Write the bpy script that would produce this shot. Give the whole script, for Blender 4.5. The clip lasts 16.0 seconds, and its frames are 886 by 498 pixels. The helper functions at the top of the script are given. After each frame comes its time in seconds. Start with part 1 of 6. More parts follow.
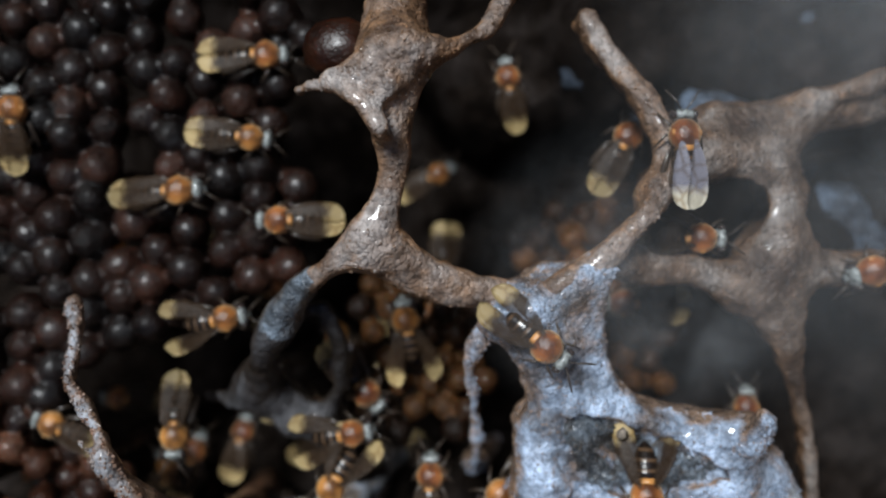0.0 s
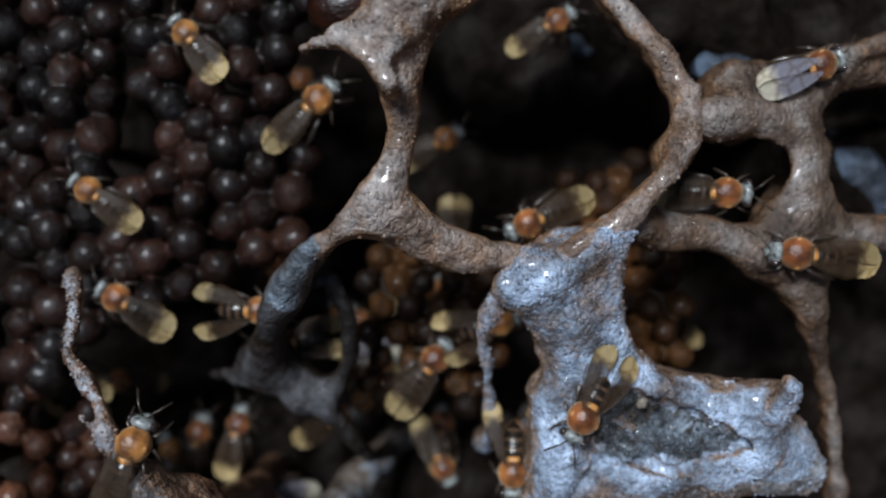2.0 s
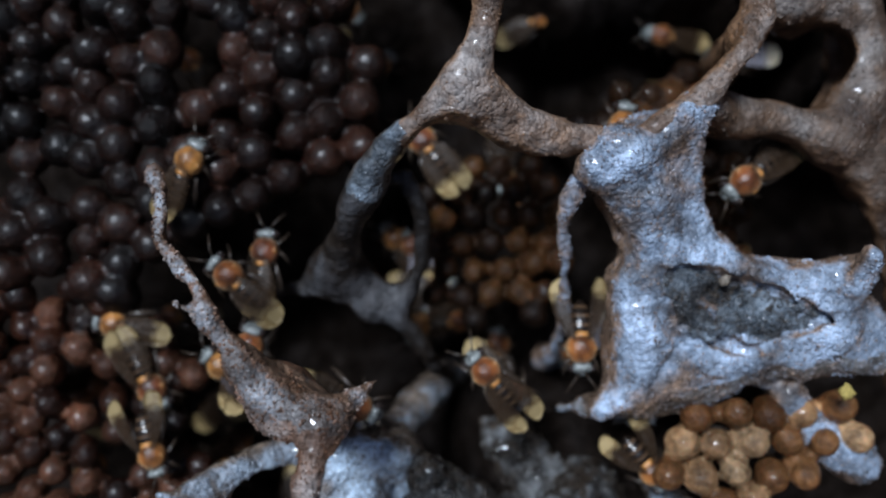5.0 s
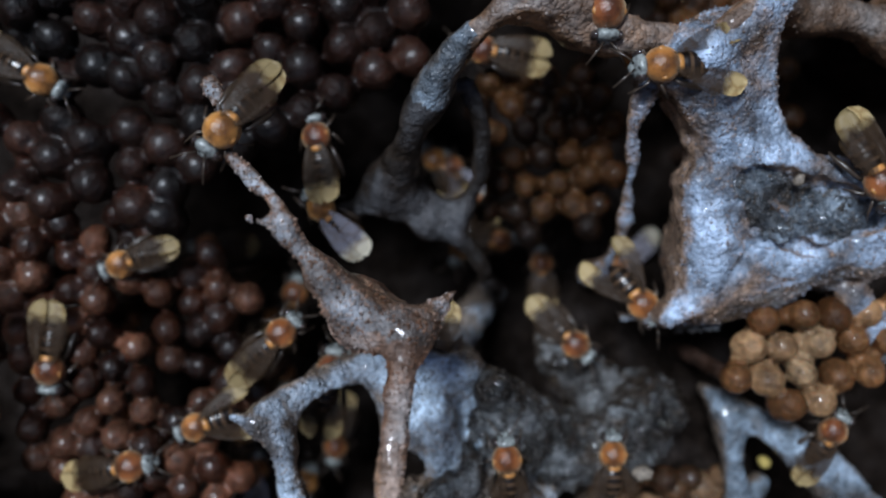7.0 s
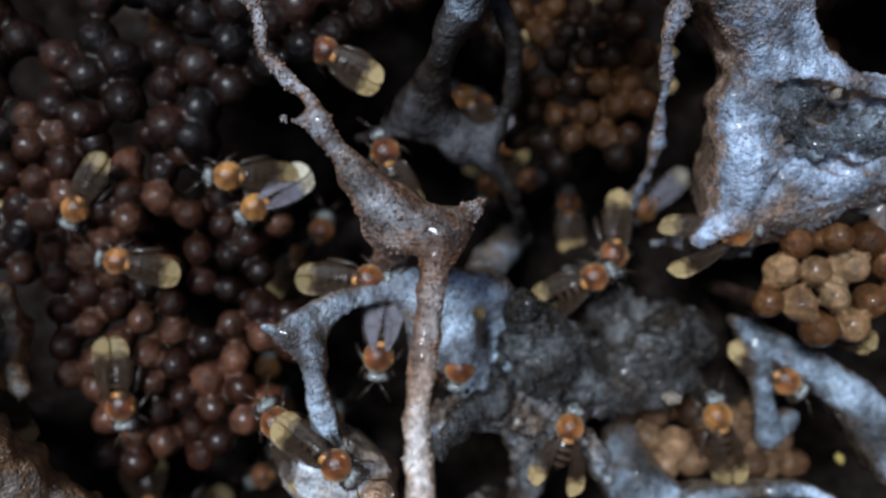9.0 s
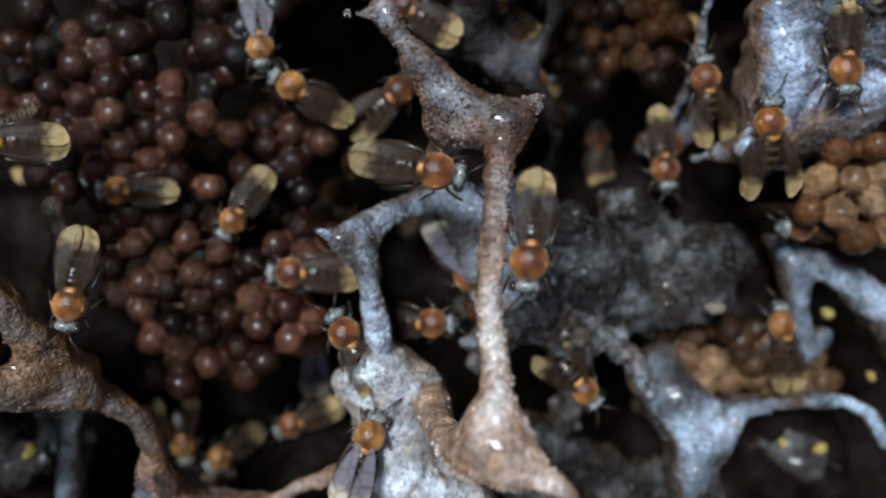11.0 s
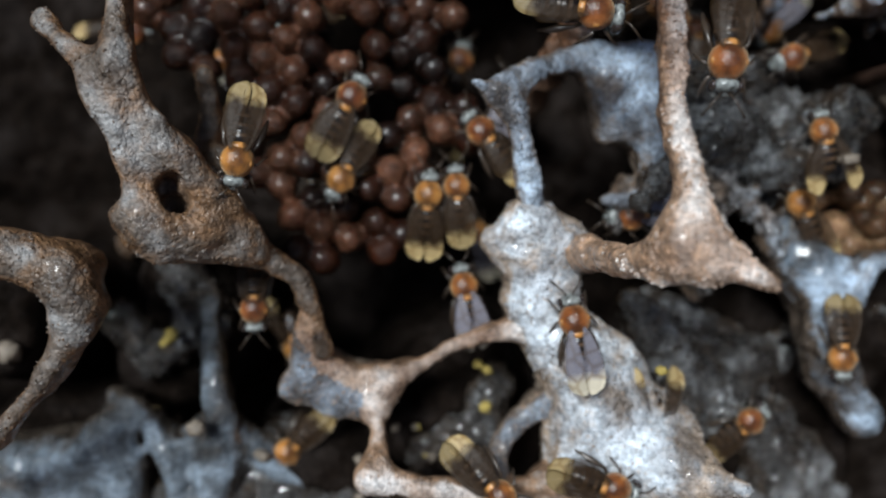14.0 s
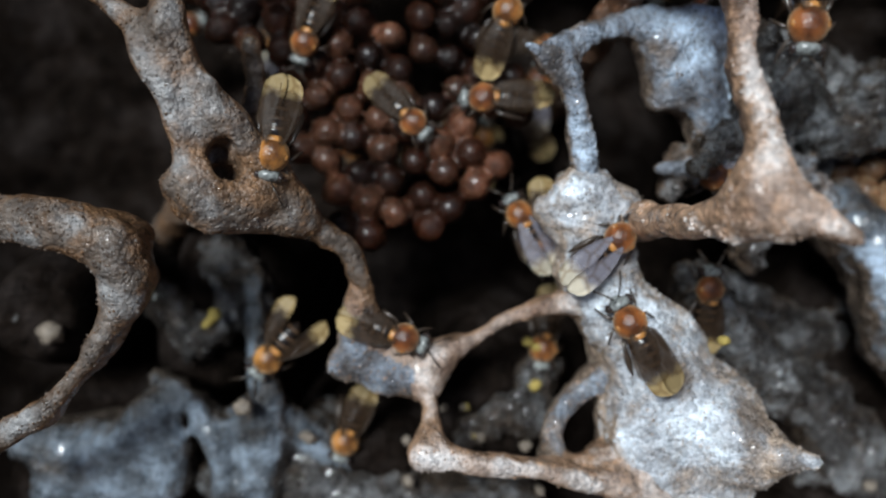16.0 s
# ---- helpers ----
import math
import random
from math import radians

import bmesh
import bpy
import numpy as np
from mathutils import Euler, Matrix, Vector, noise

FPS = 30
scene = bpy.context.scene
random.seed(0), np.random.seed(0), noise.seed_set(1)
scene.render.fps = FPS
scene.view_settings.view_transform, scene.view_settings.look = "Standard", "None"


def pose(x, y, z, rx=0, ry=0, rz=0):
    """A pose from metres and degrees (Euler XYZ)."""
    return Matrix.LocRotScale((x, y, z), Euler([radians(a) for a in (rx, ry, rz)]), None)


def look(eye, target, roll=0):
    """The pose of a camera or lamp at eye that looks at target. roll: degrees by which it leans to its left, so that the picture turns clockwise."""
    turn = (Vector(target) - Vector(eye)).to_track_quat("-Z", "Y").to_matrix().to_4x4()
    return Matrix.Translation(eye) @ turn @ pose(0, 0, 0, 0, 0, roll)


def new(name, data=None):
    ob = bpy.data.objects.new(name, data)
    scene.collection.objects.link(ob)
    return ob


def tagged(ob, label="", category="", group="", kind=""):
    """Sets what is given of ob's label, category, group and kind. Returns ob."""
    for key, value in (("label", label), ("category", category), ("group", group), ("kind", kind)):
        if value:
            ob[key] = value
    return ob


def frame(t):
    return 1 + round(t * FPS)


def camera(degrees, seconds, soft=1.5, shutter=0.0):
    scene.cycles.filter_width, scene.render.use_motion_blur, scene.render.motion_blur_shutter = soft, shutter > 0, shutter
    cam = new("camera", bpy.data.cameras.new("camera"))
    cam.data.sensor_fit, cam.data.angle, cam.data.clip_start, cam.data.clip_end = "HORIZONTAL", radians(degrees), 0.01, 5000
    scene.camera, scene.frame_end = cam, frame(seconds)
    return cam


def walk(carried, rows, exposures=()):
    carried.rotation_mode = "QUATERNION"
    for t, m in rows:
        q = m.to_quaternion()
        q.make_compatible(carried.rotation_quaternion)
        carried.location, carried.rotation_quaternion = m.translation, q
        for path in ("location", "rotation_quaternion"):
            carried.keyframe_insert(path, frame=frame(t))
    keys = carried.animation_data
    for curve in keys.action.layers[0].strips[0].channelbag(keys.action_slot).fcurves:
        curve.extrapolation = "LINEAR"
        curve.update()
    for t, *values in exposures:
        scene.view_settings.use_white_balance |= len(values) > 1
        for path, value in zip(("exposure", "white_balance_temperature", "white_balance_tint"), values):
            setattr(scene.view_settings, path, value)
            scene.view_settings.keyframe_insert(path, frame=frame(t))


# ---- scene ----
cam = camera(58.9, 16.0, soft=2.2)
# a close focus: what lies deep in the nest is soft
cam.data.dof.use_dof, cam.data.dof.focus_distance, cam.data.dof.aperture_fstop = True, 0.078, 13.0
MM = 0.001
# seconds, place in millimetres, Euler turn in degrees: a hand-held close-up that looks down into the open hive
PATH = [
    (0.0, -0.15, -2.66, 112.20, 0.33, 1.13, 0.16),
    (0.5, 0.26, -0.68, 109.39, -0.02, 1.43, 0.29),
    (1.0, 0.89, -2.56, 109.56, 0.31, 2.11, 0.06),
    (1.5, -0.07, -4.65, 109.38, 0.46, 1.63, -0.14),
    (2.0, -1.45, -5.81, 109.20, -0.03, 1.13, -0.51),
    (2.5, -2.87, -7.18, 108.99, -0.52, 0.84, -0.96),
    (3.0, -4.41, -11.32, 109.90, 1.40, 0.73, -1.39),
    (3.5, -5.46, -14.52, 110.42, 2.95, 0.64, -1.68),
    (4.0, -6.97, -16.06, 110.65, 2.29, 1.06, -1.89),
    (6.5, -21.23, -21.62, 107.75, -2.10, -2.45, -3.61),
    (7.0, -22.95, -22.04, 107.65, -3.17, -2.13, -4.13),
    (7.5, -24.61, -25.42, 108.52, -2.69, -1.40, -3.82),
    (8.0, -25.28, -28.37, 108.06, -2.92, -1.24, -3.70),
    (8.5, -24.82, -29.64, 107.91, -3.37, -0.62, -3.58),
    (11.0, -33.77, -41.28, 109.52, -2.87, -2.32, -4.00),
    (11.5, -38.52, -44.60, 109.36, -2.56, -2.25, -4.43),
    (12.0, -41.97, -45.69, 108.40, -2.80, -2.22, -4.60),
    (12.5, -46.60, -46.91, 109.13, -2.94, -2.10, -4.81),
    (13.0, -49.02, -48.02, 109.69, -2.90, -2.09, -4.89),
    (13.5, -51.78, -51.71, 109.64, -2.69, -2.31, -5.12),
    (14.0, -52.44, -56.24, 111.40, -2.73, -2.51, -6.12),
    (14.5, -53.22, -57.35, 110.07, -2.41, -3.01, -6.50),
    (15.0, -53.17, -59.43, 109.93, -1.90, -2.39, -6.75),
    (15.5, -55.82, -62.17, 110.26, -1.79, -2.28, -7.11),
    (16.0, -57.48, -60.13, 109.24, -2.06, -1.71, -6.85),
]
walk(cam, [(t, pose(x * MM, y * MM, z * MM, rx, ry, rz)) for t, x, y, z, rx, ry, rz in PATH],
     [(0.0, 0.05, 6650, 10), (0.5, -0.06, 6650, 10), (1.5, -0.1, 6450, 10), (4.0, -0.16, 6000, 11), (8.0, -0.15, 6000, 11), (11.0, -0.15, 6400, 10), (12.5, -0.1, 6200, 10), (14.0, -0.04, 6650, 9), (15.0, -0.06, 6500, 9), (16.0, -0.06, 6600, 9)])

# ---- light: daylight from the open sky above the hive ----
world = bpy.data.worlds.new("sky")
scene.world = world
world.use_nodes = True
wn = world.node_tree.nodes
sky = wn.new("ShaderNodeTexSky")
sky.sky_type, sky.sun_disc = "NISHITA", False
sky.sun_elevation, sky.sun_rotation = radians(63), radians(-35)
wn["Background"].inputs["Strength"].default_value = 0.065
world.node_tree.links.new(sky.outputs[0], wn["Background"].inputs["Color"])
sun_data = bpy.data.lights.new("sun", "SUN")
sun_data.energy, sun_data.angle, sun_data.color = 4.7, radians(16), (0.88, 0.95, 1.0)
sun = new("sun", sun_data)
sun.matrix_world = look((-0.30, 0.42, 1.0), (0, 0, 0))
scene.view_settings.exposure = 0.0


# ---- materials ----
def material(name):
    m = bpy.data.materials.new(name)
    m.use_nodes = True
    t = m.node_tree
    return m, t, t.nodes["Principled BSDF"]


def noise_tex(t, size, detail=4.0, rough=0.55, coord="Object"):
    """Noise with features of about size millimetres."""
    c, n = t.nodes.new("ShaderNodeTexCoord"), t.nodes.new("ShaderNodeTexNoise")
    n.inputs["Scale"].default_value = 1.0 / (size * MM)
    n.inputs["Detail"].default_value, n.inputs["Roughness"].default_value = detail, rough
    t.links.new(c.outputs[coord], n.inputs["Vector"])
    return n.outputs["Fac"]


def grain_tex(t, size):
    """Grains of about size millimetres: each one's own value, and the distance from its middle."""
    c, v, w = t.nodes.new("ShaderNodeTexCoord"), t.nodes.new("ShaderNodeTexVoronoi"), t.nodes.new("ShaderNodeSeparateXYZ")
    v.inputs["Scale"].default_value = 1.0 / (size * MM)
    v.inputs["Detail"].default_value, v.inputs["Roughness"].default_value = 1.0, 0.6
    t.links.new(c.outputs["Object"], v.inputs["Vector"])
    t.links.new(v.outputs["Color"], w.inputs[0])
    return w.outputs["X"], v.outputs["Distance"]


def ramp(t, fac, *stops):
    r = t.nodes.new("ShaderNodeValToRGB")
    while len(r.color_ramp.elements) < len(stops):
        r.color_ramp.elements.new(0.5)
    for e, (p, c) in zip(r.color_ramp.elements, stops):
        e.position, e.color = p, (*c, 1) if len(c) == 3 else c
    t.links.new(fac, r.inputs["Fac"])
    return r.outputs["Color"]


def blend(t, fac, a, b, kind="MIX"):
    n = t.nodes.new("ShaderNodeMix")
    n.data_type, n.blend_type = "RGBA", kind
    for value, socket in ((fac, n.inputs[0]), (a, n.inputs[6]), (b, n.inputs[7])):
        if isinstance(value, (int, float)):
            socket.default_value = value
        elif isinstance(value, tuple):
            socket.default_value = (*value, 1)
        else:
            t.links.new(value, socket)
    return n.outputs[2]


def bump(t, p, height, distance, strength=1.0, after=None):
    b = t.nodes.new("ShaderNodeBump")
    b.inputs["Distance"].default_value, b.inputs["Strength"].default_value = distance * MM, strength
    t.links.new(height, b.inputs["Height"])
    if after:
        t.links.new(after, b.inputs["Normal"])
    t.links.new(b.outputs["Normal"], p.inputs["Normal"])
    return b.outputs["Normal"]


def cerumen(name, dark, mid, pale, rim=None, rough=0.40, grain=0.10, wet=0.35, spec=0.5, turn=None):
    """Wax mixed with plant resin: browner flanks, upper faces greyed to paint in sky sheen, damp gloss in places.
    turn: (y0, y1, dark, mid, pale, rim), other tones that take over from y0 to y1 millimetres."""
    m, t, p = material(name)
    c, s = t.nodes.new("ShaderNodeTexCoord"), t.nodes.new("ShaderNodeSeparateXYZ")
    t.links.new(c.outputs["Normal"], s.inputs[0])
    patch, small = noise_tex(t, 7.5, 5.0, 0.55), noise_tex(t, 2.0, 5.0, 0.7)

    def range_of(value, lo, hi):
        n = t.nodes.new("ShaderNodeMapRange")
        n.inputs[1].default_value, n.inputs[2].default_value = lo, hi
        t.links.new(value, n.inputs[0])
        return n.outputs[0]

    # faces turned upward go grey: sky sheen painted in by surface normal
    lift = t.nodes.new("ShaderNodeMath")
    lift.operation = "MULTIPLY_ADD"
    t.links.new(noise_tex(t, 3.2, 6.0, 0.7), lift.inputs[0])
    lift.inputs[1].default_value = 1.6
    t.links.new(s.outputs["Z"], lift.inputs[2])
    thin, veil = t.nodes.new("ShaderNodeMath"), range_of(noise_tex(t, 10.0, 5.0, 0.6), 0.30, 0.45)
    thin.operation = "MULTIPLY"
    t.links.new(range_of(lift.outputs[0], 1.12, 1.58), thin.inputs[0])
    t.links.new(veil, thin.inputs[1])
    sky_tint = thin.outputs[0]

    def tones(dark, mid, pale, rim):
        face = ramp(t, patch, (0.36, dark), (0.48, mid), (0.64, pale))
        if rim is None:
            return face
        return blend(t, sky_tint, ramp(t, small, (0.36, tuple(0.45 * x for x in rim)), (0.64, tuple(1.5 * x for x in rim))), face)

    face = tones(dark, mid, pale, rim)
    if turn:
        place, drift = t.nodes.new("ShaderNodeSeparateXYZ"), t.nodes.new("ShaderNodeMath")
        t.links.new(c.outputs["Object"], place.inputs[0])
        drift.operation = "MULTIPLY_ADD"
        drift.inputs[1].default_value = 16 * MM
        t.links.new(patch, drift.inputs[0])
        t.links.new(place.outputs["Y"], drift.inputs[2])
        face = blend(t, range_of(drift.outputs[0], (turn[0] + 8) * MM, (turn[1] + 8) * MM), face, tones(*turn[2:]))
    own, away = grain_tex(t, 0.55)
    fine = ramp(t, own, (0.08, (0.6, 0.58, 0.56)), (0.6, (0.98, 0.98, 0.98)), (0.95, (1.75, 1.7, 1.65)))
    murk = ramp(t, noise_tex(t, 2.6, 6.0, 0.65), (0.33, (0.42, 0.37, 0.33)), (0.50, (0.95, 0.95, 0.95)), (0.66, (1.35, 1.35, 1.35)))
    t.links.new(blend(t, 0.7, blend(t, 0.5, face, fine, "MULTIPLY"), murk, "MULTIPLY"), p.inputs["Base Color"])
    t.links.new(ramp(t, noise_tex(t, 2.4, 5.0, 0.7), (0.38, (rough - 0.2,) * 3), (0.62, (rough + 0.25,) * 3)), p.inputs["Roughness"])
    p.inputs["Specular IOR Level"].default_value = spec
    t.links.new(ramp(t, noise_tex(t, 2.2, 4.0, 0.65), (0.48, (0.0,) * 3), (0.60, (wet,) * 3)), p.inputs["Coat Weight"])
    p.inputs["Coat Roughness"].default_value = 0.09
    n = bump(t, p, noise_tex(t, 1.8, 4.0, 0.6), grain * 2.6)
    n = bump(t, p, noise_tex(t, 0.7, 4.0, 0.7), grain * 1.6, after=n)
    bump(t, p, away, -grain * 1.0, after=n)
    return m


# grey and blue face tones hold the sheen of the sky, rim tones the flanks
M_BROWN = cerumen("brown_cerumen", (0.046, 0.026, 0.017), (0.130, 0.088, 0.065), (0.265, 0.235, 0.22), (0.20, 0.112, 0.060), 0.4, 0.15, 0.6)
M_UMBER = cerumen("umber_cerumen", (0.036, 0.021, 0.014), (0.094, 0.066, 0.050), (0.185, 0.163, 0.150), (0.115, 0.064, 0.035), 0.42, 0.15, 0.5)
# sheet far behind the ring, its colour lowered in place of falling light
M_SHADED_DEEP = cerumen("shaded_deep_resin", (0.008, 0.009, 0.013), (0.035, 0.046, 0.064), (0.14, 0.19, 0.27), None, 0.35, 0.18, 0.5, 0.3)
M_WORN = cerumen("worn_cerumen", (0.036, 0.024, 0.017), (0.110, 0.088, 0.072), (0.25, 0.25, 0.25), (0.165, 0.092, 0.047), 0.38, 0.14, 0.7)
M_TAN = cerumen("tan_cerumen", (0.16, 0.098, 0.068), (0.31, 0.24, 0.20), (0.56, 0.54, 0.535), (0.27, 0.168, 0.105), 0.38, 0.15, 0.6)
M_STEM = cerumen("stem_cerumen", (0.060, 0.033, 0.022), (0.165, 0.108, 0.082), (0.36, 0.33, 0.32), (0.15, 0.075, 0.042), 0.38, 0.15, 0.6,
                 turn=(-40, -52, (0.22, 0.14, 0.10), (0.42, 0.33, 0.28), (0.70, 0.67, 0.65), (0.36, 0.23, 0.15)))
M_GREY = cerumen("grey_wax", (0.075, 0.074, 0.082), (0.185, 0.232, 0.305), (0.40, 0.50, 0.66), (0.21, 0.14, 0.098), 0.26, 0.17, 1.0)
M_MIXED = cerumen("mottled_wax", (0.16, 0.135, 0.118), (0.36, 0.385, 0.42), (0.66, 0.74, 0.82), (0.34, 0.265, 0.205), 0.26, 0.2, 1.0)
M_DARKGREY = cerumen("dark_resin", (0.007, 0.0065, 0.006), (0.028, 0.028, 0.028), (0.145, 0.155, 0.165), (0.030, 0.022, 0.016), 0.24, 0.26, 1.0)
# near black: the shade down in the nest is put into the floor's colour
M_SHADED_BASE = cerumen("nest_floor", (0.0034, 0.0021, 0.0014), (0.0082, 0.0056, 0.0043), (0.019, 0.015, 0.0135), None, 0.75, 0.2, 0.0, 0.05)
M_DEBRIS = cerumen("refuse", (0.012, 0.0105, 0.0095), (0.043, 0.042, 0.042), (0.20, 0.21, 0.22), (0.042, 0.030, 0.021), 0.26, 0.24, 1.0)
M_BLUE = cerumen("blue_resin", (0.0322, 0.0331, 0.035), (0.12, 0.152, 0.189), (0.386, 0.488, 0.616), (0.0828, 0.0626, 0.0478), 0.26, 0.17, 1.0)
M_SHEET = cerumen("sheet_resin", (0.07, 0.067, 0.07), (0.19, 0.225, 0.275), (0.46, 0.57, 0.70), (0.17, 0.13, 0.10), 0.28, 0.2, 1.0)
# shaded copy of the blue resin, about 0.6 of its values
M_SHADED_BLUE = cerumen("shaded_blue_resin", (0.020, 0.021, 0.023), (0.072, 0.088, 0.106), (0.24, 0.30, 0.37), (0.055, 0.044, 0.035), 0.3, 0.17, 1.0)
# shadow on the plate's ledge is painted in as darker wax; mound arches share it
M_SHADED_LEDGE = cerumen("shaded_ledge_wax", (0.045, 0.036, 0.031), (0.115, 0.112, 0.112), (0.26, 0.29, 0.33), (0.115, 0.080, 0.056), 0.3, 0.2, 1.0)
# sky reflection on the upper stem is mixed into this blue-grey
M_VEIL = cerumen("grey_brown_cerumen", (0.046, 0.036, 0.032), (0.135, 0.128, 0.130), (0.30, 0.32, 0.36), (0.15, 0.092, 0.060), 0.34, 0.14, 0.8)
# darkened wax for limbs that fade into the depth, shade painted as colour
M_SHADED_WAX = cerumen("shaded_wax", (0.010, 0.008, 0.007), (0.026, 0.024, 0.025), (0.065, 0.066, 0.072), (0.02, 0.014, 0.01), 0.5, 0.12, 0.1, 0.3)


def cell_material(name, a, b, c, gloss, murk=0.85, coat=0.4, damp=0.07, spec=0.18):
    m, t, p = material(name)
    o = t.nodes.new("ShaderNodeObjectInfo")
    col = ramp(t, o.outputs["Random"], (0.0, a), (0.55, b), (1.0, c))
    spot = ramp(t, noise_tex(t, 1.5, 5.0, 0.7), (0.34, (0.35, 0.32, 0.30)), (0.66, (1.6, 1.55, 1.5)))
    area = ramp(t, noise_tex(t, 14.0, 4.0, 0.6), (0.36, (0.30, 0.28, 0.28)), (0.52, (0.9, 0.85, 0.82)), (0.66, (1.7, 1.5, 1.4)))
    shade = blend(t, murk, blend(t, 0.9, col, spot, "MULTIPLY"), area, "MULTIPLY")
    t.links.new(shade, p.inputs["Base Color"])
    p.inputs["Roughness"].default_value = gloss
    p.inputs["Specular IOR Level"].default_value = spec
    t.links.new(ramp(t, noise_tex(t, 2.4, 3.0, 0.6), (0.42, (0.0,) * 3), (0.60, (coat,) * 3)), p.inputs["Coat Weight"])
    p.inputs["Coat Roughness"].default_value = damp
    p.inputs["Subsurface Weight"].default_value, p.inputs["Subsurface Scale"].default_value = 0.12, 0.6 * MM
    n = bump(t, p, noise_tex(t, 1.5, 4.0, 0.65), 0.6)
    bump(t, p, noise_tex(t, 0.5, 3.0, 0.65), 0.2, after=n)
    return m


# colour set far below the russet cells to carry the shade over this comb
M_CELL = cell_material("brood_cell_wax", (0.0022, 0.0007, 0.0004), (0.0092, 0.0031, 0.0016), (0.034, 0.0145, 0.0095), 0.5, 0.8, 0.5, 0.3)
M_RUSSET = cell_material("russet_cell_wax", (0.0075, 0.0023, 0.0011), (0.029, 0.0095, 0.0043), (0.108, 0.049, 0.029), 0.42, 0.8, 0.6, 0.24, 0.2)
# low amber values include the shade these deep cells stand in
M_AMBER = cell_material("amber_cell_wax", (0.008, 0.0031, 0.0009), (0.026, 0.0105, 0.003), (0.085, 0.038, 0.012), 0.5, 0.6, 0.2)
M_DULLPOT = cell_material("dull_pot_wax", (0.035, 0.017, 0.008), (0.095, 0.052, 0.026), (0.24, 0.155, 0.09), 0.42, 0.75, 0.4)
M_POT = cell_material("honey_pot_wax", (0.08, 0.032, 0.011), (0.23, 0.115, 0.047), (0.50, 0.34, 0.19), 0.38, 0.75, 0.45)


def plain(name, colour, rough, spec=0.5, size=0.8, spread=0.25, relief=0.0, coat=0.0):
    m, t, p = material(name)
    lo, hi = tuple(c * (1 - spread) for c in colour), tuple(min(1, c * (1 + spread)) for c in colour)
    t.links.new(ramp(t, noise_tex(t, size), (0.35, lo), (0.65, hi)), p.inputs["Base Color"])
    p.inputs["Roughness"].default_value, p.inputs["Specular IOR Level"].default_value = rough, spec
    p.inputs["Coat Weight"].default_value = coat
    if relief:
        bump(t, p, noise_tex(t, size * 0.3), relief)
    return m


M_WOOD = plain("hive_wood", (0.20, 0.13, 0.08), 0.7, 0.3, 20.0, 0.3, 0.2)
M_POLLEN = plain("pollen", (0.38, 0.29, 0.085), 0.8, 0.2, 0.4, 0.3, 0.05)
M_CRUMB = plain("wax_crumb", (0.20, 0.165, 0.13), 0.6, 0.4, 0.6, 0.35, 0.08)
M_SCUTELLUM = plain("bee_scutellum_shell", (0.40, 0.18, 0.05), 0.3, 0.5, 0.6, 0.35, 0.05)
M_LEG = plain("bee_leg", (0.04, 0.028, 0.02), 0.3, 0.6, 0.5, 0.3)
M_EYE = plain("bee_eye", (0.03, 0.022, 0.02), 0.16, 0.7, 0.5, 0.2, 0.0, 0.4)


def thorax_material():
    m, t, p = material("bee_thorax_hair")
    o = t.nodes.new("ShaderNodeObjectInfo")
    col = ramp(t, o.outputs["Random"], (0.0, (0.17, 0.043, 0.014)), (0.5, (0.34, 0.11, 0.026)), (1.0, (0.52, 0.235, 0.052)))
    spot = ramp(t, noise_tex(t, 2.2, 3.0, 0.55), (0.34, (0.16, 0.12, 0.10)), (0.50, (0.75, 0.7, 0.65)), (0.68, (1.35, 1.5, 1.8)))
    t.links.new(blend(t, 0.95, col, spot, "MULTIPLY"), p.inputs["Base Color"])
    p.inputs["Roughness"].default_value = 0.3
    p.inputs["Sheen Weight"].default_value, p.inputs["Sheen Tint"].default_value = 0.4, (1.0, 0.8, 0.5, 1)
    bump(t, p, noise_tex(t, 0.35, 3.0), 0.14)
    return m


def head_material():
    m, t, p = material("bee_head_shell")
    # grey patches are down and a painted blue-grey sheen together
    t.links.new(ramp(t, noise_tex(t, 1.0, 3.0), (0.40, (0.02, 0.019, 0.019)), (0.58, (0.26, 0.28, 0.27))), p.inputs["Base Color"])
    p.inputs["Roughness"].default_value = 0.24
    bump(t, p, noise_tex(t, 0.3, 2.0), 0.05)
    return m


def abdomen_material():
    m, t, p = material("bee_abdomen_shell")
    c, w = t.nodes.new("ShaderNodeTexCoord"), t.nodes.new("ShaderNodeTexWave")
    w.bands_direction, w.inputs["Scale"].default_value, w.inputs["Distortion"].default_value = "Y", 330.0, 0.4
    t.links.new(c.outputs["Object"], w.inputs["Vector"])
    t.links.new(ramp(t, w.outputs["Fac"], (0.6, (0.012, 0.008, 0.006)), (0.95, (0.085, 0.05, 0.028))), p.inputs["Base Color"])
    p.inputs["Roughness"].default_value = 0.26
    return m


